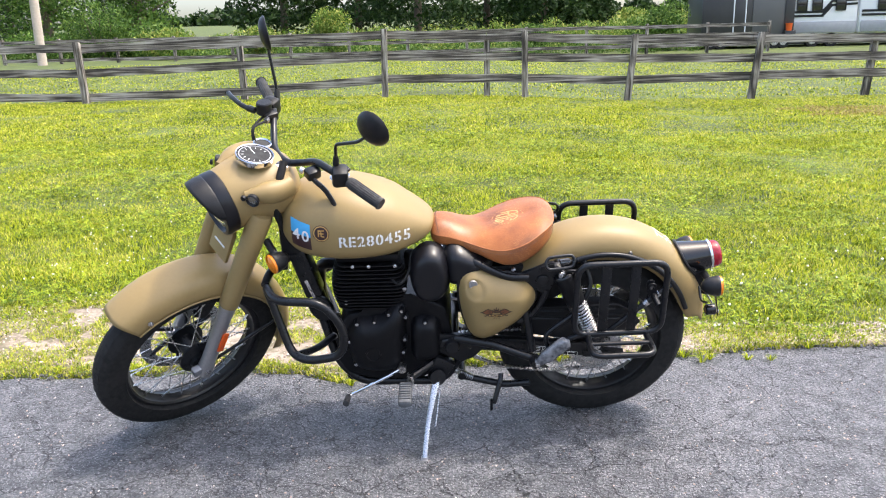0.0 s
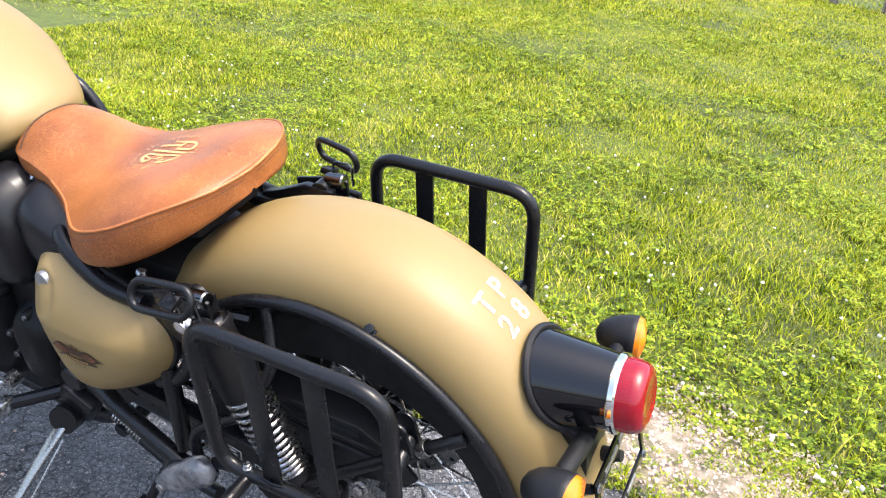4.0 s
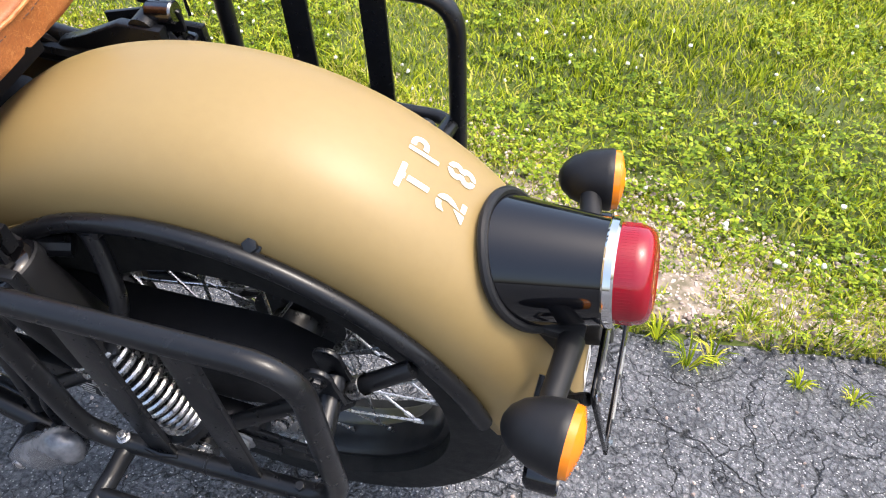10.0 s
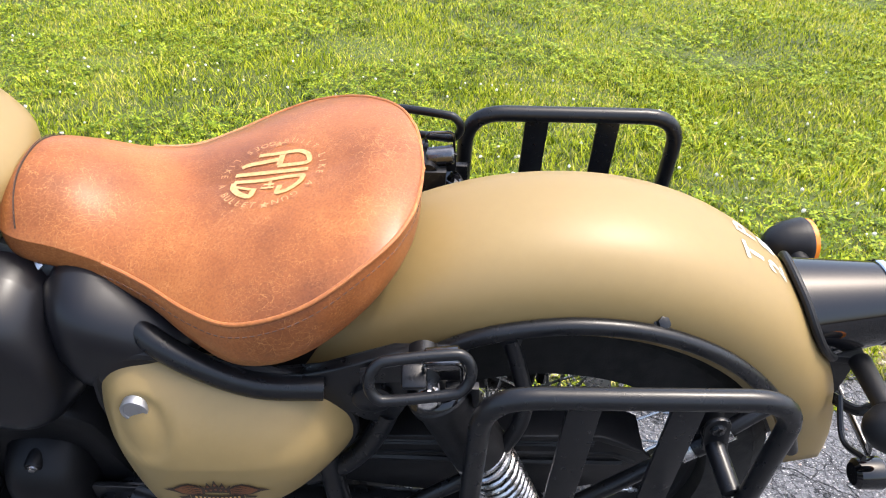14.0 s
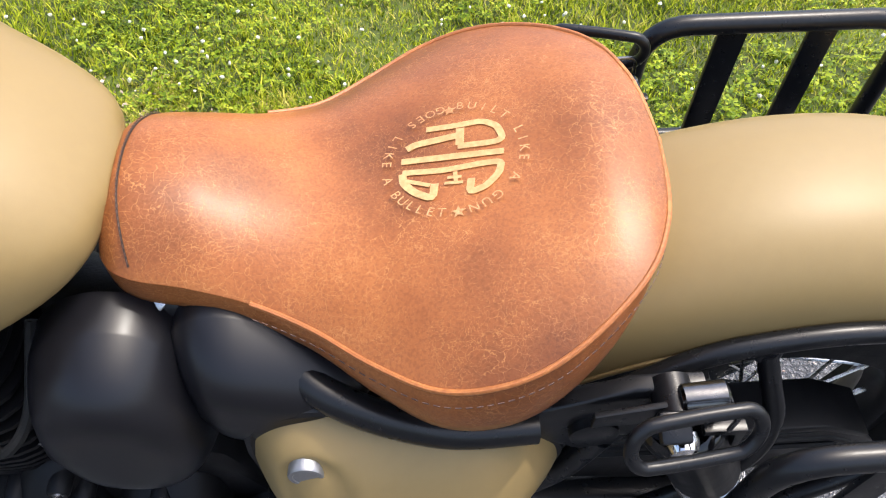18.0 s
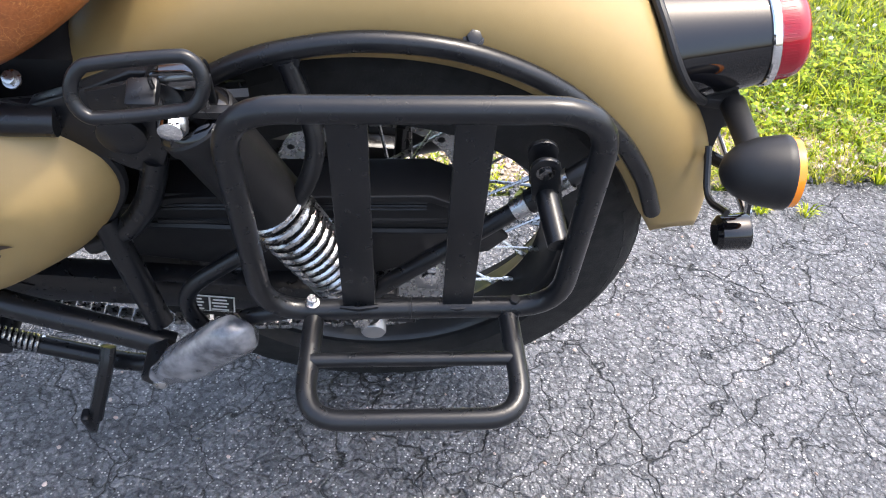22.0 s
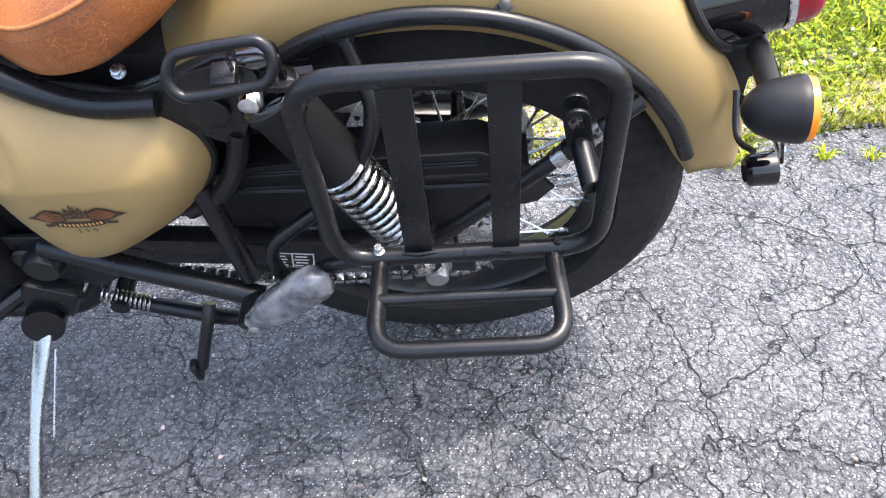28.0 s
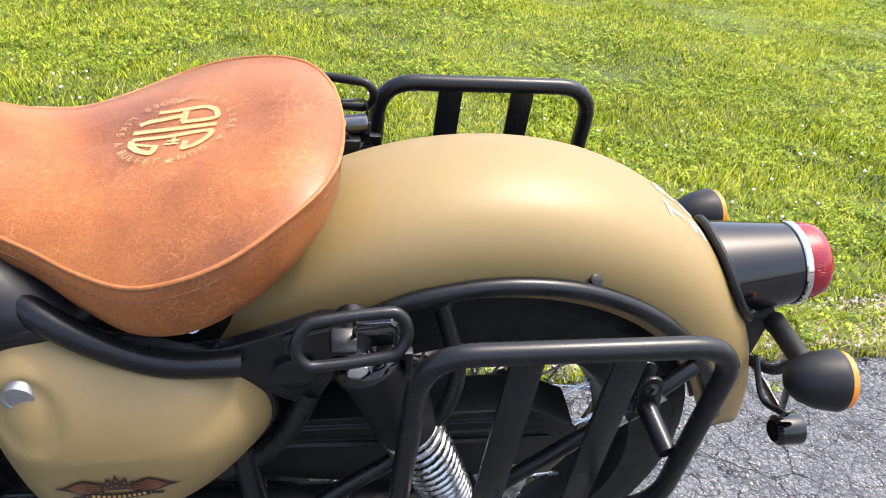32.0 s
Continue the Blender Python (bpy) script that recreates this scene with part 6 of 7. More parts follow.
    for k in range(60):                            # a long round-ended link
        a = 2 * math.pi * k / 60
        c, q = math.cos(a), math.sin(a)
        lx = (math.copysign(0.026, c) if abs(c) > 1e-6 else 0.0) * smoothstep(abs(c) * 3) + c * 0.0165
        lq = q * 0.019
        g.append(Vector((-0.147 + lx, s * (0.186 - lx * (0.10 if s < 0 else 0.30) - lq * (0.45 if s < 0 else 0.2)), 0.702 + lq * (0.87 if s < 0 else 1.0) + lx * 0.06)))
    grab = part("grab_loop", tube(g, 0.0049, 14, closed=True), BLACK, bike, "oval black tubular grab loop")
    part("loop_bracket", plate([(-0.20, 0.668), (-0.12, 0.690), (-0.108, 0.684), (-0.108, 0.660), (-0.20, 0.650)], s * 0.150, s * 0.155, 0.001), BLACK, grab)
    part("loop_foot", box((-0.152, s * 0.170, 0.682), (0.022, 0.022, 0.010), 0.003, Matrix.Rotation(radians(s * -20), 3, "X")), BLACK, grab)
    part("pivot_bush", lathe([(-0.016, 0.0), (-0.016, 0.0095), (-0.014, 0.0115), (0.014, 0.0115), (0.016, 0.0095), (0.016, 0.0)], (-0.127, s * 0.150, 0.682), (1, 0, 0.15), 28), GUNMETAL, grab, "dark plated round bush in the bracket")
    part("bush_strap", tube(fillet([(-0.142, s * 0.168, 0.668), (-0.145, s * 0.170, 0.700), (-0.112, s * 0.170, 0.702), (-0.110, s * 0.168, 0.668)], 0.008), 0.0018, 8), GUNMETAL, grab)
    part("cap_nut", lathe([(0, 0.0085), (0.006, 0.0105), (0.012, 0.010), (0.017, 0.006), (0.019, 0.0)], (-0.136, s * 0.162, 0.655), (-0.1, s * 0.8, -0.35), 20), STEEL, grab)
    part("rack_strap", plate([(-0.124, 0.662), (-0.094, 0.662), (-0.092, 0.634), (-0.098, 0.634), (-0.100, 0.656), (-0.124, 0.656)], s * 0.158, s * 0.167, 0.001), BLACK, grab)

    # shock absorber
    a, c = Vector((-0.139, s * 0.146, 0.658)), Vector((-0.012, s * 0.150, 0.382))
    ax = (c - a).normalized()
    L = (c - a).length
    shock = part("shock_absorber", lathe([(0.0, 0.011), (0.018, 0.012), (0.020, 0.029), (0.024, 0.0325), (0.034, 0.0325), (0.038, 0.0300), (0.128, 0.0305), (0.134, 0.028), (0.138, 0.012), (L - 0.02, 0.012)], a, ax, 32), PLASTIC, bike, "shock absorber with black cover and bright coil spring")
    part("top_cap", lathe([(0.0165, 0.014), (0.0175, 0.021), (0.0165, 0.0255), (0.0195, 0.0298), (0.022, 0.031)], a, ax, 32), GLOSS, shock, "glossy black cap on the shock absorber")
    helix = []
    u = ax.orthogonal().normalized()
    v = ax.cross(u)
    turns, s0, s1 = 14.0, 0.124, L - 0.036
    for k in range(int(turns * 20) + 1):
        t = k / 20
        g = t / turns
        helix.append(a + ax * (s0 + (s1 - s0) * (1.25 * g - 0.25 * g * g)) + (0.0275 - 0.0055 * g * g) * (math.cos(2 * math.pi * t) * u + math.sin(2 * math.pi * t) * v))
    part("coil_spring", tube(helix, 0.0036, 8), STEEL, shock, "bright steel coil spring")
    part("lower_seat", lathe([(L - 0.042, 0.02), (L - 0.036, 0.031), (L - 0.028, 0.031), (L - 0.022, 0.018), (L - 0.006, 0.016)], a, ax, 28), BLACK, shock)
    part("lower_eye", lathe([(-0.016, 0.012), (-0.016, 0.019), (0.016, 0.019), (0.016, 0.012)], c, (0, 1, 0), 24), BLACK, shock)
    part("upper_eye", lathe([(-0.016, 0.010), (-0.016, 0.015), (0.016, 0.015), (0.016, 0.010)], a + ax * -0.012, (0, 1, 0), 24), BLACK, shock)
    part("upper_nut", lathe([(0, 0.011), (0.012, 0.0115), (0.020, 0.009), (0.024, 0.0)], a + Vector((0, s * 0.012, -0.006)), (0, s, 0), 20), CHROME, shock)
    part("lower_nut", bolt(c + Vector((0, s * 0.016, 0)), (0, s, 0), 0.009, 0.01), STEEL, shock)

# -- frame --
frame_ob = part("frame", tube(fillet([(-1.02, 0, 0.86), (-0.97, 0, 0.78), (-0.845, 0, 0.26), (-0.78, 0, 0.20), (-0.52, 0, 0.195)], 0.06), 0.019, 14), BLACK, bike, "black tubular steel frame")
for s in (-1, 1):
    part("cradle_tube", tube(fillet([(-0.90, s * 0.03, 0.45), (-0.85, s * 0.085, 0.29), (-0.78, s * 0.09, 0.205), (-0.50, s * 0.09, 0.20), (-0.44, s * 0.09, 0.30)], 0.05), 0.0145, 12), BLACK, frame_ob)
    part("seat_rail", tube(curve([(-0.44, s * 0.060, 0.670), (-0.41, s * 0.105, 0.674), (-0.385, s * 0.128, 0.670), (-0.345, s * 0.141, 0.653), (-0.295, s * 0.146, 0.634), (-0.235, s * 0.143, 0.628)]), 0.0125, 14), BLACK, frame_ob)
    part("rear_plate", plate([(-0.270, 0.618), (-0.252, 0.641), (-0.215, 0.654), (-0.170, 0.676), (-0.120, 0.676), (-0.120, 0.650), (-0.150, 0.628), (-0.161, 0.600), (-0.166, 0.575), (-0.178, 0.562), (-0.200, 0.573), (-0.226, 0.598), (-0.250, 0.610)], s * 0.126, s * 0.140, 0.003), BLACK, frame_ob)
    part("panel_tube", tube(curve([(-0.176, s * 0.132, 0.578), (-0.186, s * 0.133, 0.546), (-0.200, s * 0.135, 0.516), (-0.226, s * 0.136, 0.484), (-0.262, s * 0.136, 0.464)]), 0.0115, 12), BLACK, frame_ob)
    part("plate_boss", lathe([(0, 0.019), (0.008, 0.019), (0.010, 0.016), (0.010, 0.0)], (-0.190, s * 0.139, 0.615), (0, s, 0), 24), BLACK, frame_ob)
    part("down_stay", tube(fillet([(-0.24, s * 0.135, 0.50), (-0.215, s * 0.165, 0.37)], 0.01), 0.0125, 12), BLACK, frame_ob)
    part("peg_tube", tube([(-0.46, s * 0.13, 0.40), (-0.345, s * 0.165, 0.398), (-0.205, s * 0.178, 0.345)], 0.0135, 12), BLACK, frame_ob)
    part("rear_loop", tube(curve([(-0.28, s * 0.128, 0.622), (-0.15, s * 0.118, 0.63), (-0.10, s * 0.1, 0.62)]), 0.011, 10), BLACK, frame_ob)
    # passenger peg, folded up, still in its plastic wrap
    p0, p1 = Vector((-0.207, s * 0.222, 0.362)), Vector((-0.110, s * 0.214, 0.442))
    along = (p1 - p0).normalized()
    flat = along.cross(Vector((0, 1, 0))).normalized()
    rings = []
    for k in range(15):                            # crumpled wrap over a flat rubber peg
        t = k / 14
        w = (0.013 + 0.010 * smoothstep(t * 3)) * (1 if t < 0.86 else math.sqrt(max(0.02, 1 - ((t - 0.86) / 0.14) ** 2)))
        ring = []
        for j in range(20):
            q = 2 * math.pi * j / 20
            crease = 1 + 0.10 * noise.noise((t * 5, j * 0.7, s * 3)) * math.sin(q * 3)
            ring.append(p0.lerp(p1, t) + flat * (math.copysign(abs(math.cos(q)) ** 0.75, math.cos(q)) * w * crease) + Vector((0, 1, 0)) * (math.copysign(abs(math.sin(q)) ** 0.75, math.sin(q)) * w * 0.72 * crease))
        rings.append(ring)
    peg = part("passenger_peg", loft(rings), CLEARWRAP, bike, "folded passenger foot peg wrapped in clear plastic", sharp=1.2)
    part("peg_bracket", box((-0.208, s * 0.205, 0.356), (0.032, 0.04, 0.028), 0.005, Matrix.Rotation(radians(-35), 3, "Y")), BLACK, peg)
    part("peg_pin", lathe([(0, 0.007), (0.006, 0.007), (0.008, 0.004)], (-0.206, s * 0.226, 0.360), (0, s, 0), 16), STEEL, peg)
part("seat_pan", plate([(-0.49, 0.730), (-0.40, 0.697), (-0.20, 0.705), (-0.20, 0.690), (-0.30, 0.655), (-0.44, 0.680)], -0.062, 0.062, 0.004), PLASTIC, frame_ob)
part("battery_box", box((-0.34, 0, 0.55), (0.22, 0.17, 0.18), 0.03), PLASTIC, frame_ob)
part("rear_hugger", box((-0.225, 0, 0.53), (0.04, 0.14, 0.19), 0.012, Matrix.Rotation(radians(15), 3, "Y")), PLASTIC, frame_ob)
part("bolt_lug", box((-0.494, -0.056, 0.692), (0.05, 0.045, 0.024), 0.008, Matrix.Rotation(radians(-35), 3, "X")), SATIN, frame_ob)
for x, y, z in ((-0.497, -0.068, 0.703), (-0.277, -0.104, 0.634)):
    part("frame_bolt", bolt((x, y, z), (0, -0.6, 0.8), 0.0056, 0.009), STEEL, frame_ob)

# swing arm with axle, chain guard and stickers
swing = part("swing_arm", box((-0.225, -0.108, 0.352), (0.50, 0.028, 0.052), 0.008, Matrix.Rotation(radians(5.5), 3, "Y")), BLACK, bike, "black box-section swing arm")
part("swing_arm_tube", box((-0.225, 0.108, 0.352), (0.50, 0.028, 0.052), 0.008, Matrix.Rotation(radians(5.5), 3, "Y")), BLACK, swing)
part("pivot", lathe([(-0.15, 0.0), (-0.15, 0.020), (-0.142, 0.024), (0.142, 0.024), (0.15, 0.02), (0.15, 0.0)], (-0.470, 0, 0.375), (0, 1, 0), 24), BLACK, swing)
part("axle_slot", plate([(-0.045, 0.336), (0.045, 0.328), (0.045, 0.304), (-0.045, 0.312)], -0.128, -0.120, 0.003), BLACK, swing)
part("axle_knob", lathe([(-0.024, 0.006), (-0.024, 0.0125), (-0.022, 0.0138), (-0.004, 0.0138), (-0.003, 0.018), (0.0, 0.018)], (-0.002, -0.126, 0.322), (0, 1, 0), 24), ALLOY, swing, "dull metal axle nut")
part("knob_hole", lathe([(0.0, 0.0034), (0.0006, 0.0034), (0.0007, 0.0)], (0.004, -0.1445, 0.3215), (0.3, -1, 0), 14), RUBBER, swing)
part("adjuster_plate", plate([(0.020, 0.345), (0.085, 0.336), (0.088, 0.318), (0.020, 0.318)], -0.122, -0.117, 0.001), BLACK, swing)
part("adjuster_bracket", plate([(0.040, 0.378), (0.070, 0.376), (0.066, 0.350), (0.046, 0.352)], -0.112, -0.107, 0.001), ALLOY, swing)
part("adjuster_bolt", bolt((0.058, -0.112, 0.382), (0, -1, 0.25), 0.0085, 0.012), STEEL, swing)
part("pivot_plate", plate([(-0.545, 0.395), (-0.530, 0.412), (-0.425, 0.405), (-0.350, 0.372), (-0.400, 0.318), (-0.440, 0.300), (-0.478, 0.320), (-0.520, 0.345), (-0.545, 0.370)], -0.124, -0.116, 0.002), BLACK, swing)
part("pivot_cover", lathe([(0.0, 0.021), (0.010, 0.021), (0.013, 0.017), (0.013, 0.008), (0.010, 0.006), (0.010, 0.0)], (-0.488, -0.124, 0.377), (0, -1, 0), 24), BLACK, swing)


def sticker(x0, x1, z0, z1, y, rows_n, slope, name):
    """A white-lined warning label: dark ground, frame and bars."""
    m = Matrix.Translation(((x0 + x1) / 2, y, (z0 + z1) / 2)) @ Matrix.Rotation(slope, 4, "Y")
    w, h = x1 - x0, z1 - z0
    ob = part(name, box((0, 0, 0), (w, 0.0008, h), 0), LABEL, bike, "white warning label with unreadable lines", m)
    for cx, cw in ((-w * 0.24, w * 0.46), (w * 0.25, w * 0.44)):
        part("label_field", box((cx, -0.0007, 0), (cw, 0.0006, h * 0.88), 0), BLACK, ob, m=m)
        for k in range(rows_n):
            part("text_bar", box((cx - cw * 0.08, -0.0013, h * (0.32 - 0.64 * k / max(1, rows_n - 1))), (cw * (0.75 if k % 2 else 0.6), 0.0005, h * 0.07), 0), LABEL, ob, m=m)


sticker(-0.206, -0.152, 0.324, 0.354, -0.1232, 4, radians(8), "warning_label")
sticker(-0.128, -0.062, 0.318, 0.332, -0.1232, 2, radians(6), "small_label")
guard_line = [(-0.245, 0.478), (-0.18, 0.488), (0.055, 0.494), (0.105, 0.468), (0.138, 0.425), (0.120, 0.402), (0.062, 0.388), (0.0, 0.362), (-0.10, 0.366), (-0.245, 0.392)]
cg = part("chain_guard", plate(guard_line, -0.099, -0.090, 0.003), PLASTIC, bike, "black ribbed plastic chain guard")
part("guard_top", plate([(-0.245, 0.484), (-0.18, 0.494), (0.055, 0.500), (0.108, 0.472), (0.104, 0.467), (0.055, 0.493), (-0.18, 0.487), (-0.245, 0.477)], -0.106, -0.056, 0.002), PLASTIC, cg)
for k in range(5):
    z = 0.4735 + k * 0.0052
    part("guard_rib", tube([(-0.21, -0.1, z - 0.002), (0.052, -0.1, z)], 0.0019, 6), PLASTIC, cg)
part("guard_step", tube([(-0.21, -0.0985, 0.452), (0.078, -0.0985, 0.455), (0.104, -0.0985, 0.440)], 0.0042, 8), PLASTIC, cg)
part("guard_step", tube([(-0.245, -0.1, 0.448), (-0.05, -0.1, 0.44), (0.09, -0.1, 0.440)], 0.004, 6), PLASTIC, cg)

# -- engine --
crank = []
for x, z in ((-0.845, 0.33), (-0.835, 0.42), (-0.80, 0.48), (-0.73, 0.50), (-0.64, 0.555), (-0.60, 0.545), (-0.49, 0.50), (-0.47, 0.36), (-0.50, 0.25), (-0.62, 0.225), (-0.78, 0.235), (-0.83, 0.27)):
    crank.append((x, z, 0))
crank = [(p.x, p.y) for p in curve(crank + crank[:1], 3)[:-1]]
engine = part("engine", plate(crank, -0.105, 0.115, 0.012), ENGINE, bike, "black air-cooled single-cylinder engine")


def domed(outline, cx, cz, y0, depth, power, name, material, parent, label="", m=14):
    """A cover that swells out of the left side."""
    line = [(p.x, p.y) for p in curve([(*p, 0) for p in outline + outline[:1]], 4)[:-1]]
    rows = []
    for k in range(m + 1):
        q = math.sin(math.pi / 2 * k / m)
        rows.append([(cx + (x - cx) * max(q, 0.003), y0 - depth * (1 - q**power), cz + (z - cz) * max(q, 0.003)) for x, z in line + line[:1]])
    rows.append([(x, y0 + 0.03, z) for x, z in line + line[:1]])
    bm = sheet(rows)
    bmesh.ops.remove_doubles(bm, verts=bm.verts[:], dist=0.0003)
    return part(name, bm, material, parent, label, sharp=0.9)


domed([(-0.808, 0.36), (-0.806, 0.42), (-0.778, 0.468), (-0.735, 0.474), (-0.69, 0.486), (-0.642, 0.522), (-0.612, 0.508), (-0.618, 0.42), (-0.628, 0.31), (-0.66, 0.272), (-0.74, 0.268), (-0.79, 0.295)], -0.715, 0.37, -0.108, 0.052, 5, "crankcase_cover", ENGINE, engine, "smooth black crankcase cover")
domed([(-0.602, 0.44), (-0.585, 0.47), (-0.54, 0.475), (-0.508, 0.45), (-0.505, 0.36), (-0.515, 0.315), (-0.56, 0.305), (-0.60, 0.32)], -0.555, 0.39, -0.105, 0.045, 5, "gearbox_cover", ENGINE, engine, "smooth black gearbox cover")
part("oil_cap", ring_lathe([(-0.004, 0.026), (0.002, 0.026), (0.003, 0.022), (-0.001, 0.020), (-0.004, 0.02)], (-0.722, -0.160, 0.362), (0, -1, 0), 36), ENGINE, engine)
part("oil_cap_disc", lathe([(-0.002, 0.02), (0.0005, 0.018), (0.001, 0.0)], (-0.722, -0.160, 0.362), (0, -1, 0), 30), ENGINE, engine)
for x, z in ((-0.770, 0.462), (-0.715, 0.468), (-0.668, 0.495), (-0.627, 0.507), (-0.615, 0.485), (-0.555, 0.462), (-0.622, 0.40), (-0.628, 0.35), (-0.80, 0.395), (-0.785, 0.305)):
    part("cover_boss", lathe([(0, 0.0105), (0.02, 0.0095), (0.022, 0.008)], (x, -0.112, z), (0, -1, 0), 16), ENGINE, engine)
    part("cover_bolt", bolt((x, -0.133, z), (0, -1, 0), 0.0038, 0.004), STEEL, engine)
for k in range(13):                                # cooling fins
    z = 0.505 + k * 0.0128
    grow = 0.012 * math.sin(math.pi * k / 12)
    hx, hy = 0.106 + grow, 0.112 + grow
    line = fillet([(-0.725 - hx, -hy, z), (-0.725 + hx, -hy, z), (-0.725 + hx, hy, z), (-0.725 - hx, hy, z)], 0.045, 5, closed=True)
    bm = bmesh.new()
    a = [bm.verts.new(p) for p in line]
    c = [bm.verts.new(p + Vector((0, 0, 0.0042))) for p in line]
    bm.faces.new(a), bm.faces.new(c[::-1])
    for j in range(len(a)):
        bm.faces.new((a[j], a[(j + 1) % len(a)], c[(j + 1) % len(a)], c[j]))
    part("cooling_fin", bm, ENGINE, engine)
part("cylinder", box((-0.725, 0, 0.585), (0.17, 0.18, 0.18), 0.03), ENGINE, engine)
part("rocker_cover", box((-0.725, 0, 0.681), (0.20, 0.20, 0.030), 0.012), ENGINE, engine)
for x in (-0.77, -0.72, -0.64):
    part("head_bolt", bolt((x, -0.118, 0.664), (0, -1, 0.3), 0.004, 0.005), STEEL, engine)
for x, z in ((-0.80, 0.53), (-0.615, 0.575)):
    part("stud_nut", bolt((x, -0.108, z), (0, -1, 0), 0.0052, 0.008), STEEL, engine)
part("spark_lead", tube(curve([(-0.66, -0.10, 0.62), (-0.63, -0.135, 0.61), (-0.60, -0.12, 0.64), (-0.59, -0.07, 0.69)]), 0.0045, 8), RUBBER, engine)

# air box with its big oval cover
domed([(-0.600, 0.63), (-0.585, 0.69), (-0.545, 0.722), (-0.50, 0.712), (-0.472, 0.66), (-0.470, 0.60), (-0.492, 0.55), (-0.535, 0.53), (-0.582, 0.555)], -0.534, 0.63, -0.10, 0.055, 7, "air_box", SATIN, bike, "smooth black oval air box cover")
domed([(-0.498, 0.64), (-0.488, 0.700), (-0.455, 0.718), (-0.40, 0.698), (-0.348, 0.668), (-0.345, 0.638), (-0.40, 0.60), (-0.44, 0.58), (-0.482, 0.59)], -0.43, 0.652, -0.09, 0.05, 4, "fairing_panel", SATIN, bike, "smooth black plastic infill panel")
part("intake_duct", tube(curve([(-0.60, 0.0, 0.62), (-0.57, -0.02, 0.63), (-0.54, -0.03, 0.63)]), 0.035, 18), RUBBER, bike)
part("exhaust_pipe", tube(curve([(-0.83, 0.03, 0.60), (-0.90, 0.06, 0.56), (-0.90, 0.10, 0.38), (-0.80, 0.14, 0.25), (-0.5, 0.16, 0.22), (-0.3, 0.17, 0.25)]), 0.02, 16), BLACK, bike, "black exhaust header pipe")
part("silencer", lathe([(-0.1, 0.02), (0.0, 0.038), (0.06, 0.044), (0.40, 0.044), (0.44, 0.03), (0.47, 0.022), (0.47, 0.016), (0.40, 0.012)], (-0.24, 0.165, 0.253), (0.96, -0.01, 0.28), 28), BLACK, bike, "black cylindrical silencer")

# stand, gear pedal, foot pegs
stand_hub = Vector((-0.522, -0.150, 0.262))
foot = Vector((-0.566, -0.338, 0.088))
leg_rings = []
for k in range(13):
    t = k / 12
    o = stand_hub.lerp(foot, t) + Vector((-0.006 * math.sin(math.pi * t), 0, 0))
    w, d = 0.0125 - 0.004 * smoothstep(t * 1.6), 0.0075 + 0.0025 * t
    leg_rings.append([o + Vector((w * math.copysign(abs(math.cos(q)) ** 0.6, math.cos(q)), d * math.copysign(abs(math.sin(q)) ** 0.6, math.sin(q)), 0)) for q in [2 * math.pi * j / 16 for j in range(16)]])
stand = part("side_stand", loft(leg_rings), STEEL, bike, "bright metal side stand leg")
part("stand_hub", lathe([(-0.014, 0.018), (-0.014, 0.026), (0.014, 0.026), (0.014, 0.018)], stand_hub, (0.25, -0.9, 0.3), 28), BLACK, stand)
part("stand_bracket", box((-0.505, -0.125, 0.292), (0.07, 0.035, 0.06), 0.008, Matrix.Rotation(radians(30), 3, "Y")), BLACK, stand)
part("stand_foot", box(foot + Vector((0, -0.004, 0.000)), (0.022, 0.034, 0.007), 0.003, Matrix.Rotation(radians(-14.7), 3, "X")), ALLOY, stand)
bm = tube([stand_hub.lerp(foot, 0.15) + Vector((0.016, 0, 0)), stand_hub.lerp(foot, 0.62) + Vector((0.02, 0, 0))], 0.0022, 8)
part("stand_spring_wire", bm, STEEL, stand)


def coil(a, c, r, wire, turns, name, material, parent):
    a, c = Vector(a), Vector(c)
    ax = (c - a).normalized()
    u = ax.orthogonal().normalized()
    v = ax.cross(u)
    n = int(turns * 12)
    return part(name, tube([a + (c - a) * k / n + r * (math.cos(2 * math.pi * k / 12) * u + math.sin(2 * math.pi * k / 12) * v) for k in range(n + 1)], wire, 6), material, parent)


coil((-0.462, -0.104, 0.252), (-0.402, -0.107, 0.222), 0.0095, 0.0021, 11, "return_spring", STEEL, bike)
part("spring_hook", tube([(-0.402, -0.107, 0.222), (-0.388, -0.108, 0.209), (-0.374, -0.11, 0.197)], [0.006, 0.003, 0.005], 8), STEEL, bike)
cs = part("centre_stand", tube(fillet([(-0.44, -0.10, 0.225), (-0.30, -0.12, 0.20), (-0.215, -0.13, 0.215)], 0.02), 0.0115, 12), BLACK, bike, "black folded centre stand with tread lever")
part("tread_lever", tube(curve([(-0.311, -0.126, 0.250), (-0.316, -0.145, 0.230), (-0.332, -0.172, 0.186), (-0.337, -0.178, 0.170)]), [0.0085] * 18 + [0.0085], 10), BLACK, cs)
part("lever_foot", box((-0.345, -0.181, 0.166), (0.010, 0.016, 0.040), 0.003), BLACK, cs)
part("stand_leg", tube([(-0.44, 0.10, 0.225), (-0.30, 0.12, 0.20), (-0.215, 0.13, 0.215)], 0.0115, 12), BLACK, cs)
part("cross_tube", bar((-0.44, -0.12, 0.235), (-0.44, 0.12, 0.235), 0.013), BLACK, cs)

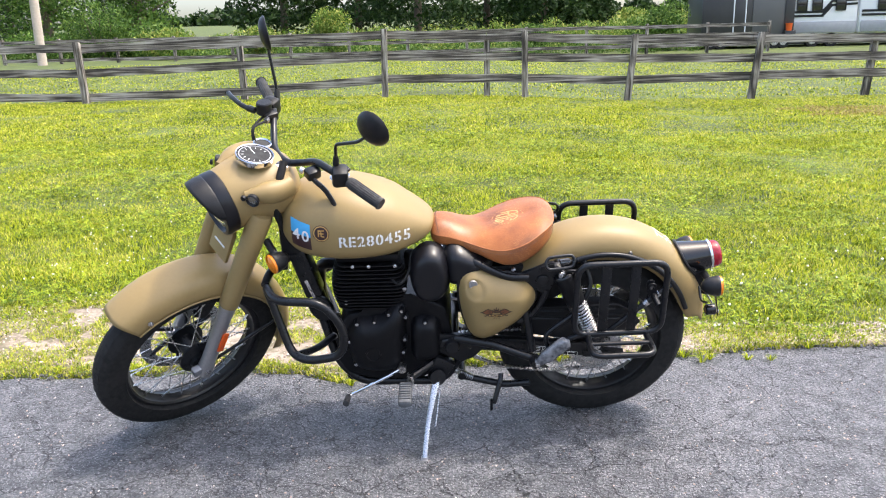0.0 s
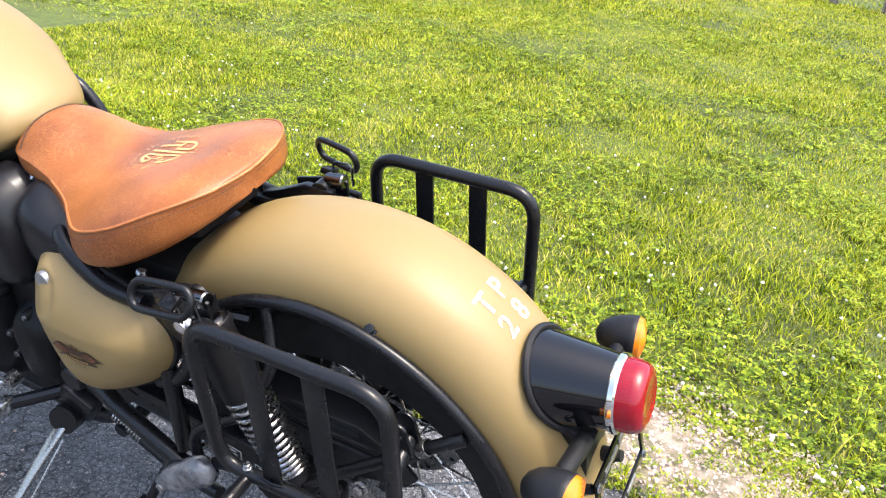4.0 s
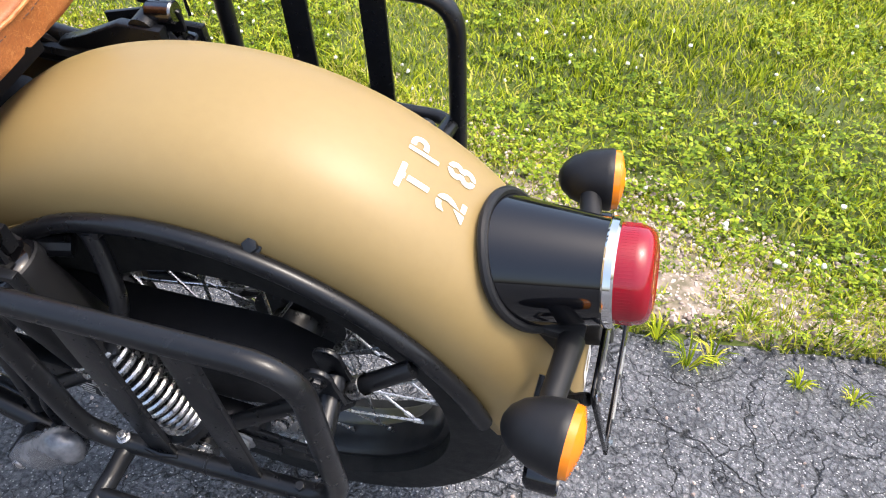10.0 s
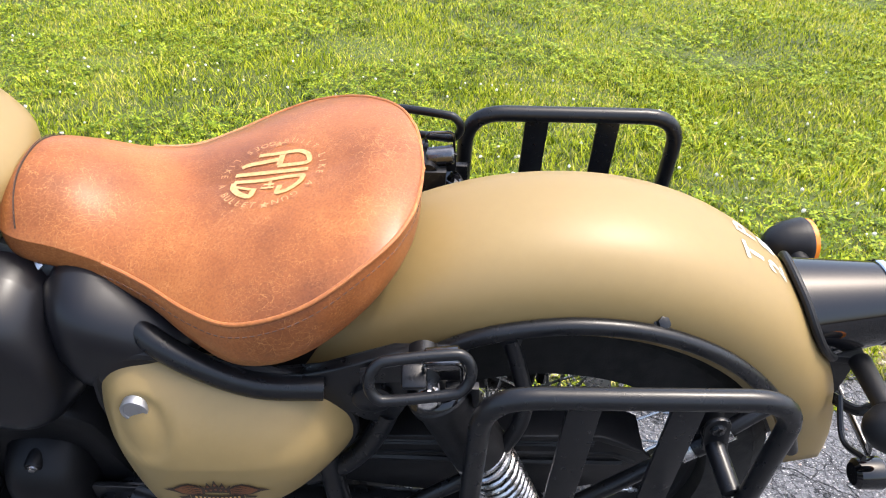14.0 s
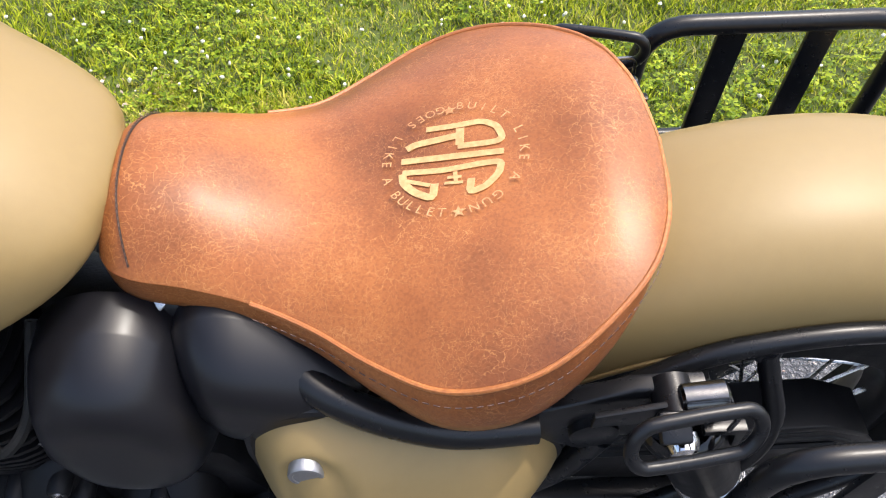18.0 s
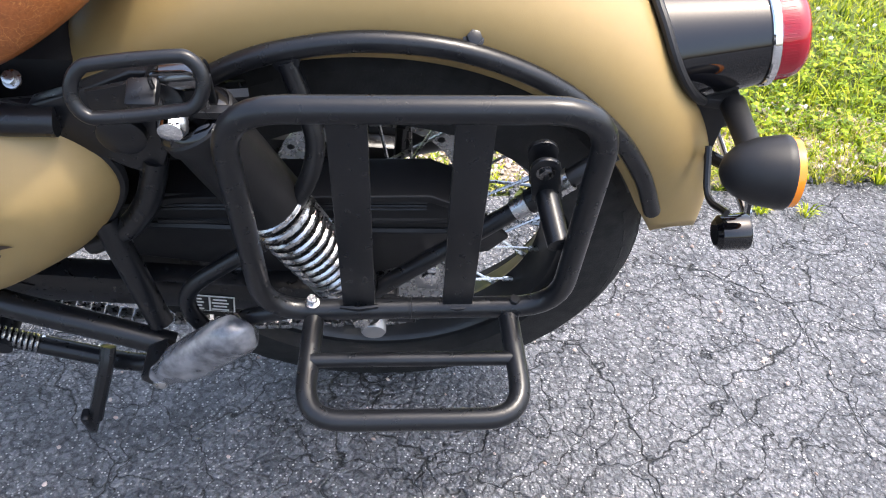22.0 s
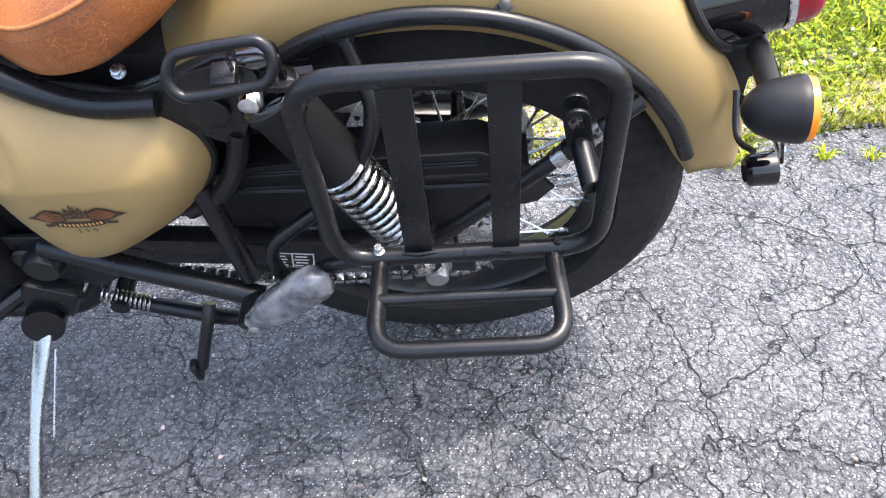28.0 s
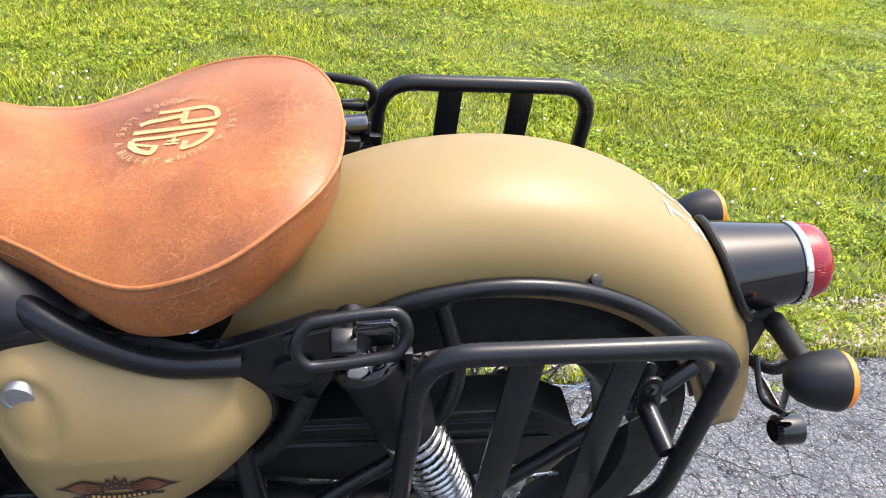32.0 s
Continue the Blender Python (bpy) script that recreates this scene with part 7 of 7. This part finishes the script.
for s in (-1, 1):
    fp = part("rider_peg", box((-0.620, s * 0.275, 0.294), (0.042, 0.108, 0.026), 0.009, Matrix.Rotation(radians(s * 4), 3, "X")), PEGRUB, bike, "ribbed worn black rubber rider foot peg")
    for k in range(7):
        part("peg_rib", box((-0.620, s * (0.238 + k * 0.0125), 0.3065 + 0.0009 * k), (0.034, 0.006, 0.004), 0.0015), PEGRUB, fp)
    part("peg_mount", box((-0.606, s * 0.195, 0.292), (0.022, 0.03, 0.03), 0.004), STEEL, fp)
    part("peg_arm", tube(curve([(-0.50, s * 0.10, 0.31), (-0.56, s * 0.15, 0.298), (-0.606, s * 0.19, 0.292)]), 0.012, 10), BLACK, fp)
pedal = part("gear_pedal", tube(curve([(-0.634, -0.158, 0.305), (-0.69, -0.180, 0.285), (-0.785, -0.192, 0.240), (-0.808, -0.203, 0.232)]), 0.0058, 10), CHROME, bike, "bright gear pedal with rubber toe piece")
part("toe_rubber", tube([(-0.808, -0.203, 0.232), (-0.812, -0.245, 0.237)], [0.0095, 0.0105], 14), GRIP, pedal)
part("pedal_clamp", lathe([(-0.012, 0.010), (-0.012, 0.014), (0.012, 0.014), (0.012, 0.010)], (-0.634, -0.155, 0.305), (0, 1, 0), 20), STEEL, pedal)

# crash bar
for s in (-1, 1):
    loop = fillet([(-1.032, s * 0.165, 0.640), (-0.985, s * 0.265, 0.641), (-0.845, s * 0.29, 0.648), (-0.785, s * 0.295, 0.560), (-0.797, s * 0.295, 0.462), (-0.905, s * 0.285, 0.438), (-0.962, s * 0.235, 0.430)], 0.045, 6, closed=True)
    cb = part("crash_bar", tube(loop, 0.0130, 16, closed=True), BLACK, bike, "black tubular crash bar beside the engine")
    part("upper_mount", tube(curve([(-1.030, s * 0.172, 0.640), (-1.02, s * 0.11, 0.652), (-0.965, s * 0.04, 0.668)]), 0.0125, 14), BLACK, cb)
    part("lower_mount", tube(curve([(-0.945, s * 0.245, 0.432), (-0.90, s * 0.16, 0.395), (-0.86, s * 0.06, 0.37)]), 0.0115, 12), BLACK, cb)
    part("mount_plate", box((-1.0, s * 0.075, 0.662), (0.05, 0.014, 0.05), 0.004), BLACK, cb)
    part("crash_bar_bolt", bolt((-0.86, s * 0.06, 0.37), (0, s, 0), 0.01, 0.008), STEEL, cb)
part("regulator", box((-0.925, -0.045, 0.615), (0.055, 0.07, 0.17), 0.01, Matrix.Rotation(radians(-14), 3, "Y")), BLACK, bike, "black finned regulator on the down tube")
part("coil_box", box((-0.955, -0.03, 0.745), (0.07, 0.10, 0.11), 0.012), PLASTIC, bike, "black plastic cover below the tank")
part("sump", box((-0.70, 0, 0.222), (0.26, 0.17, 0.05), 0.02), ENGINE, bike, "black engine sump")
horn = part("horn", lathe([(-0.02, 0.02), (-0.01, 0.042), (0.005, 0.045), (0.008, 0.03)], (-0.89, -0.06, 0.48), (-0.4, -0.9, 0), 28), BLACK, bike, "black round horn behind the crash bar")
part("fin_guard", box((-0.915, -0.075, 0.565), (0.012, 0.012, 0.07), 0.003, Matrix.Rotation(radians(-18), 3, "Y")), CHROME, bike)

# -- front end, turned on its steering axis --
for s in (-1, 1):
    a = Vector((X0 - 0.010, s * 0.098, 0.288))
    p_mid, p_top = a + AX * 0.31, a + AX * 0.66
    leg = part("fork_leg", lathe([(0.0, 0.016), (0.006, 0.024), (0.04, 0.027), (0.07, 0.024), (0.26, 0.024), (0.275, 0.0265), (0.30, 0.0265), (0.31, 0.018), (0.4, 0.018)], a, AX, 24), ALLOY, bike, "silver fork leg with sand-coloured cover", STEER)
    part("fork_cover", lathe([(0.30, 0.0285), (0.305, 0.031), (0.33, 0.0315), (0.50, 0.0335), (0.64, 0.036), (0.65, 0.03)], a, AX, 28), SAND, leg, "sand-coloured fork cover", STEER)
    part("axle_clamp", box(a + Vector((-0.004, 0, 0.034)), (0.055, 0.03, 0.032), 0.008), ALLOY, leg, m=STEER)
    part("fork_reflector", box(a + AX * 0.16 + Vector((0.01, s * 0.027, 0)), (0.022, 0.007, 0.075), 0.003, Matrix.Rotation(RAKE, 3, "Y")), ORANGE, leg, "orange reflector on the fork leg", STEER)
part("front_axle", lathe([(-0.125, 0.0), (-0.125, 0.010), (0.125, 0.010), (0.125, 0.0)], (X0, 0, 0.322), (0, 1, 0), 18), STEEL, front, m=STEER)
part("brake_caliper", box((X0 + 0.10, 0.085, 0.40), (0.06, 0.045, 0.10), 0.012, Matrix.Rotation(radians(40), 3, "Y")), BLACK, bike, "black brake caliper", STEER)
FF = [(-45, 0.372, 0.300, 0.076), (-20, 0.372, 0.298, 0.080), (0, 0.370, 0.294, 0.082), (30, 0.366, 0.290, 0.082), (60, 0.360, 0.290, 0.080), (95, 0.352, 0.29, 0.076), (125, 0.346, 0.29, 0.068)]
ffend = thicken(part("front_mudguard", guard(FF, Vector((X0, 0, 0.322)), -35, 118, 0.72, 3, fwd=True), SAND, bike, "deep sand-painted front mudguard", STEER), 0.0022)
for s in (-1, 1):
    edge_line = []
    for k in range(49):
        d = -32 + 147 * k / 48
        top, edge, hw = smooth_table(d, FF)
        edge_line.append(Vector((X0 + math.sin(radians(d)) * edge, s * hw, 0.322 + math.cos(radians(d)) * edge)))
    part("rolled_edge", tube(edge_line, 0.003, 8), SAND, ffend, m=STEER)
    part("mudguard_stay", tube([(X0 + 0.02, s * 0.09, 0.32), (X0 + 0.29, s * 0.078, 0.36)], 0.0055, 8), BLACK, ffend, m=STEER)
    part("mudguard_bolt", bolt((X0 - 0.120, s * 0.083, 0.617), (-0.3, s, 0.2), 0.006, 0.006), STEEL, ffend, m=STEER)

# headlamp housing
HL = Vector((-1.183, 0, 0.890))
HA = Vector((-0.97, 0, -0.08)).normalized()
side_v = Vector((0, 1, 0))
up_v = HA.cross(side_v) * -1 if (HA.cross(side_v)).z < 0 else HA.cross(side_v)


def nac(d, w, hu, hd, lift):
    c = HL - HA * d + Vector((0, 0, lift))
    out = []
    for j in range(32):
        t = 2 * math.pi * j / 32
        co, si = math.cos(t), math.sin(t)
        out.append(c + side_v * w * math.copysign(abs(co) ** 0.9, co) + up_v * (hu if si > 0 else hd) * math.copysign(abs(si) ** 0.9, si))
    return out


nacelle = part("headlamp_housing", loft([nac(*q) for q in ((0.0, 0.088, 0.088, 0.088, 0), (0.02, 0.093, 0.093, 0.092, 0.0), (0.06, 0.101, 0.096, 0.09, 0.001), (0.10, 0.116, 0.097, 0.086, -0.001), (0.14, 0.126, 0.098, 0.08, -0.004), (0.18, 0.126, 0.094, 0.072, -0.006), (0.215, 0.104, 0.084, 0.06, -0.008), (0.245, 0.06, 0.06, 0.04, -0.008))]), SAND, bike, "sand-coloured headlamp housing with instruments", STEER, sharp=1.0)
part("headlamp_rim", ring_lathe([(-0.022, 0.0945), (-0.018, 0.098), (0.012, 0.0985), (0.020, 0.095), (0.022, 0.086), (0.012, 0.081), (-0.004, 0.084)], HL, HA, 56), SATIN, nacelle, "black headlamp rim", STEER)
part("headlamp_glass", lathe([(0.008, 0.083), (0.016, 0.07), (0.022, 0.045), (0.025, 0.0)], HL, HA, 48), GLASS, nacelle, "clear domed headlamp glass", STEER)
part("headlamp_bowl", lathe([(-0.05, 0.0), (-0.045, 0.03), (-0.02, 0.065), (0.006, 0.082)], HL, HA, 40, caps=False), CHROME, nacelle, m=STEER)
rows = []
for k in range(7):
    q = k / 6
    row = []
    for j in range(25):
        t = math.pi * (0.06 + 0.88 * j / 24)
        reach = 0.060 * math.sin(t) ** 0.7
        row.append(HL + HA * (0.012 + reach * q) + (0.096 + 0.006 * q - 0.010 * q * q) * (side_v * math.cos(t) + up_v * math.sin(t)))
    rows.append(row)
thicken(part("headlamp_peak", sheet(rows), PLASTIC, nacelle, "black peak over the headlamp", STEER), 0.002)
for s in (-1, 1):
    # rounded shoulder over the fork top, ending in a pilot lamp
    sh = [HL - HA * d + side_v * s * w + up_v * u for d, w, u in ((0.056, 0.080, 0.058), (0.080, 0.090, 0.056), (0.115, 0.100, 0.050), (0.150, 0.104, 0.044), (0.185, 0.096, 0.036))]
    part("shoulder", tube(curve(sh, 4), [0.014 + 0.020 * smoothstep(k / 9) for k in range(17)], 20), SAND, nacelle, m=STEER)
    pc = HL - HA * 0.066 + side_v * s * 0.106 + up_v * 0.054
    pa = Vector((-0.80, s * 0.60, 0.05)).normalized()
    pilot = part("pilot_lamp", ring_lathe([(-0.008, 0.019), (0.004, 0.0205), (0.007, 0.018), (0.003, 0.0145), (-0.008, 0.015)], pc, pa, 28), SATIN, nacelle, "small black pilot lamp", STEER)
    part("pilot_glass", lathe([(-0.002, 0.015), (0.004, 0.011), (0.006, 0.0)], pc, pa, 24), GLASS, pilot, m=STEER)
    part("pilot_tail", lathe([(-0.004, 0.009), (0.003, 0.0075), (0.004, 0.0)], pc + Vector((-0.024, s * -0.008, 0.013)), pa, 16), SATIN, pilot, m=STEER)
IC = Vector((-1.050, 0.0, 1.015))
IN = Vector((0.20, 0.04, 0.97)).normalized()
clock = part("speedometer", ring_lathe([(-0.014, 0.055), (0.002, 0.0562), (0.004, 0.0545), (0.002, 0.052), (-0.01, 0.051)], IC, IN, 48), CHROME, bike, "round speedometer with bright rim", STEER)
part("dial", lathe([(-0.006, 0.052), (0.0, 0.050), (0.0005, 0.0)], IC, IN, 40), DIAL, clock, m=STEER)
part("dial_ring", ring_lathe([(0.0006, 0.0475), (0.0014, 0.0475), (0.0014, 0.044), (0.0006, 0.044)], IC, IN, 40), ALLOY, clock, m=STEER)
part("dial_needle", tube([IC + IN * 0.003, IC + IN * 0.003 + Vector((0.0, 0.036, 0.0))], [0.0016, 0.0007], 6), WHITE, clock, m=STEER)
for k in range(11):
    a = radians(220 - k * 26)
    u = IN.orthogonal().normalized()
    v = IN.cross(u)
    d = u * math.cos(a) + v * math.sin(a)
    part("dial_mark", tube([IC + IN * 0.001 + d * 0.032, IC + IN * 0.001 + d * 0.039], 0.0009, 4), WHITE, clock, m=STEER)
part("small_gauge", ring_lathe([(-0.012, 0.027), (0.003, 0.028), (0.006, 0.025), (0.002, 0.022), (-0.01, 0.022)], IC + Vector((0.060, 0.068, -0.030)), IN, 36), CHROME, clock, m=STEER)
part("small_dial", lathe([(-0.008, 0.024), (0.0, 0.022), (0.0004, 0.0)], IC + Vector((0.060, 0.068, -0.030)), IN, 30), DIAL, clock, m=STEER)
part("ignition_switch", lathe([(-0.012, 0.022), (0.004, 0.022), (0.006, 0.012), (0.008, 0.0)], IC + Vector((0.062, -0.045, -0.036)), IN, 30), CHROME, clock, m=STEER)
part("top_yoke", box((-1.0, 0, 0.955), (0.065, 0.17, 0.024), 0.008, Matrix.Rotation(RAKE, 3, "Y")), ALLOY, bike, "silver top fork yoke", STEER)
part("name_shield", plate([(-1.215, 0.695), (-1.205, 0.690), (-1.165, 0.775), (-1.16, 0.80), (-1.172, 0.802)], -0.052, 0.052, 0.003), SAND, bike, "sand-coloured shield below the headlamp", STEER)
for k in range(2):
    part("lettering_bar", bar((-1.1975 + 0.013 * k, -0.03, 0.735 + 0.025 * k), (-1.1975 + 0.013 * k, 0.03, 0.735 + 0.025 * k), 0.004, 6), WHITE, bike, m=STEER)

# handlebar, grips, levers, mirrors; the bar sits a little askew in its clamps
BARS = STEER @ Matrix(((1, 0.074, 0, 0), (0, 1, 0, 0), (0, -0.071, 1, 0), (0, 0, 0, 1)))
bars = part("handlebar", tube(curve([(-0.846, -0.378, 0.994), (-0.878, -0.265, 1.010), (-0.904, -0.19, 1.020), (-0.914, -0.13, 1.010), (-0.935, -0.08, 0.985), (-0.965, -0.04, 0.975), (-0.965, 0.04, 0.970), (-0.935, 0.11, 0.984), (-0.90, 0.18, 1.010), (-0.876, 0.25, 1.003), (-0.852, 0.372, 1.000)]), 0.011, 14), BLACK, bike, "black handlebar turned to the side", BARS)
for s in (-1, 1):
    g0, g1 = (Vector((-0.878, -0.265, 1.010)), Vector((-0.842, -0.385, 0.993))) if s < 0 else (Vector((-0.876, 0.250, 1.003)), Vector((-0.851, 0.380, 1.000)))
    sc = Vector((-0.890, -0.235, 1.018)) if s < 0 else Vector((-0.893, 0.212, 1.008))
    pc = Vector((-0.936, -0.150, 0.992)) if s < 0 else Vector((-0.918, 0.165, 1.008))
    grip = part("grip", tube([g0, g0.lerp(g1, 0.03), g0.lerp(g1, 0.95), g0.lerp(g1, 0.955), g1], [0.015, 0.0165, 0.0165, 0.019, 0.017], 20), GRIP, bars, "ribbed black rubber grip", BARS)
    for k in range(18):
        t = 2 * math.pi * k / 18
        d = (g1 - g0).normalized()
        u = d.orthogonal().normalized()
        v = d.cross(u)
        o = (u * math.cos(t) + v * math.sin(t)) * 0.0168
        part("grip_rib", tube([g0.lerp(g1, 0.08) + o, g0.lerp(g1, 0.9) + o], 0.001, 4), GRIP, bars, m=BARS)
    part("switch_box", box(sc, (0.048, 0.054, 0.056), 0.012, Matrix.Rotation(radians(s * 28), 3, "Z")), PLASTIC, bars, "black switch housing", BARS)
    part("switch_knob", box(sc + Vector((0.022, s * 0.006, 0.018)), (0.012, 0.016, 0.010), 0.003), GLOSS, bars, m=BARS)
    part("switch_knob", lathe([(0, 0.006), (0.006, 0.005), (0.007, 0)], sc + Vector((0.023, -s * 0.010, 0.002)), (1, 0, 0.2), 12), STEEL, bars, m=BARS)
    part("lever_perch", box(pc, (0.044, 0.038, 0.032), 0.008), BLACK, bars, m=BARS)
    part("perch_nut", lathe([(0, 0.010), (0.012, 0.010), (0.013, 0.006)], pc + Vector((-0.020, -s * 0.018, 0.004)), (-0.5, -s * 0.8, 0.2), 14), STEEL, bars, m=BARS)
    lv = curve([(-0.946, -0.145, 0.990), (-0.938, -0.172, 0.976), (-0.920, -0.205, 0.950), (-0.908, -0.250, 0.900), (-0.912, -0.278, 0.868), (-0.918, -0.290, 0.852)]) if s < 0 else curve([(-0.965, s * 0.175, 1.040), (-0.985, s * 0.22, 1.040), (-0.990, s * 0.28, 1.035), (-0.987, s * 0.325, 1.028), (-0.986, s * 0.340, 1.025)])
    part("brake_lever" if s > 0 else "clutch_lever", tube(lv, [0.011] * 4 + [0.0080] * (len(lv) - 7) + [0.0075, 0.0095, 0.0085], 10), BLACK, bars, "black control lever", BARS)
    # mirrors: a bent stem on one side, a straight one on the other
    if s < 0:
        st = [(-0.890, -0.212, 1.036), (-0.892, -0.215, 1.118), (-0.862, -0.290, 1.160), (-0.852, -0.304, 1.178)]
        mc = Vector((-0.836, -0.322, 1.211))
    else:
        st = [(-0.866, 0.222, 1.012), (-0.855, 0.240, 1.040), (-0.846, 0.306, 1.172)]
        mc = Vector((-0.842, 0.318, 1.206))
    mn = Vector((0.90, -s * 0.30, 0.12)).normalized()
    mir = part("mirror", lathe([(-0.022, 0.012), (-0.019, 0.030), (-0.010, 0.047), (0.0, 0.054), (0.004, 0.0545), (0.006, 0.052)], mc, mn, 40), PLASTIC, bike, "round black handlebar mirror on a bent stem" if s < 0 else "round black handlebar mirror on a straight stem", BARS)
    part("mirror_glass", lathe([(0.0035, 0.052), (0.0055, 0.050), (0.0058, 0.0)], mc, mn, 40), MIRROR, mir, m=BARS)
    part("mirror_stem", tube(fillet(st, 0.012), 0.0052, 10), BLACK, mir, m=BARS)
    part("stem_boot", lathe([(0, 0.010), (0.03, 0.009), (0.04, 0.006)], st[0], Vector(st[1]) - Vector(st[0]), 16), RUBBER, mir, m=BARS)
part("fluid_reservoir", lathe([(0, 0.022), (0.004, 0.025), (0.036, 0.025), (0.040, 0.022), (0.041, 0.0)], (-0.930, 0.186, 1.010), (0.1, 0.1, 1), 28), PLASTIC, bars, "black brake fluid reservoir", BARS)
for k, (y, dz) in enumerate(((0.15, 0.0), (0.12, 0.02))):
    part("cable", tube(curve([(-0.936, y + 0.025, 1.010), (-1.0 - 0.006 * k, y * 0.85, 1.005 + dz), (-1.0, y * 0.6, 0.93), (-0.975, y * 0.35, 0.80)]), 0.0038, 8), RUBBER, bars, m=BARS)
part("wiring_loom", tube(curve([(-0.95, -0.055, 0.99), (-0.965, -0.085, 0.94), (-0.985, -0.095, 0.87), (-0.975, -0.07, 0.78), (-0.955, -0.05, 0.70)]), 0.0115, 12), RUBBER, bike, "black wiring loom by the headstock")
for s in (-1, 1):
    indicator((-1.118, s * 0.20, 0.77), (-0.97, s * 0.05, 0.0), (-1.10, s * 0.12, 0.785), "black bullet indicator with amber lens at the fork", STEER)
    part("radiator_cover", box((-0.965, s * 0.055, 0.72), (0.03, 0.03, 0.14), 0.008, Matrix.Rotation(RAKE, 3, "Y")), PLASTIC, bike)
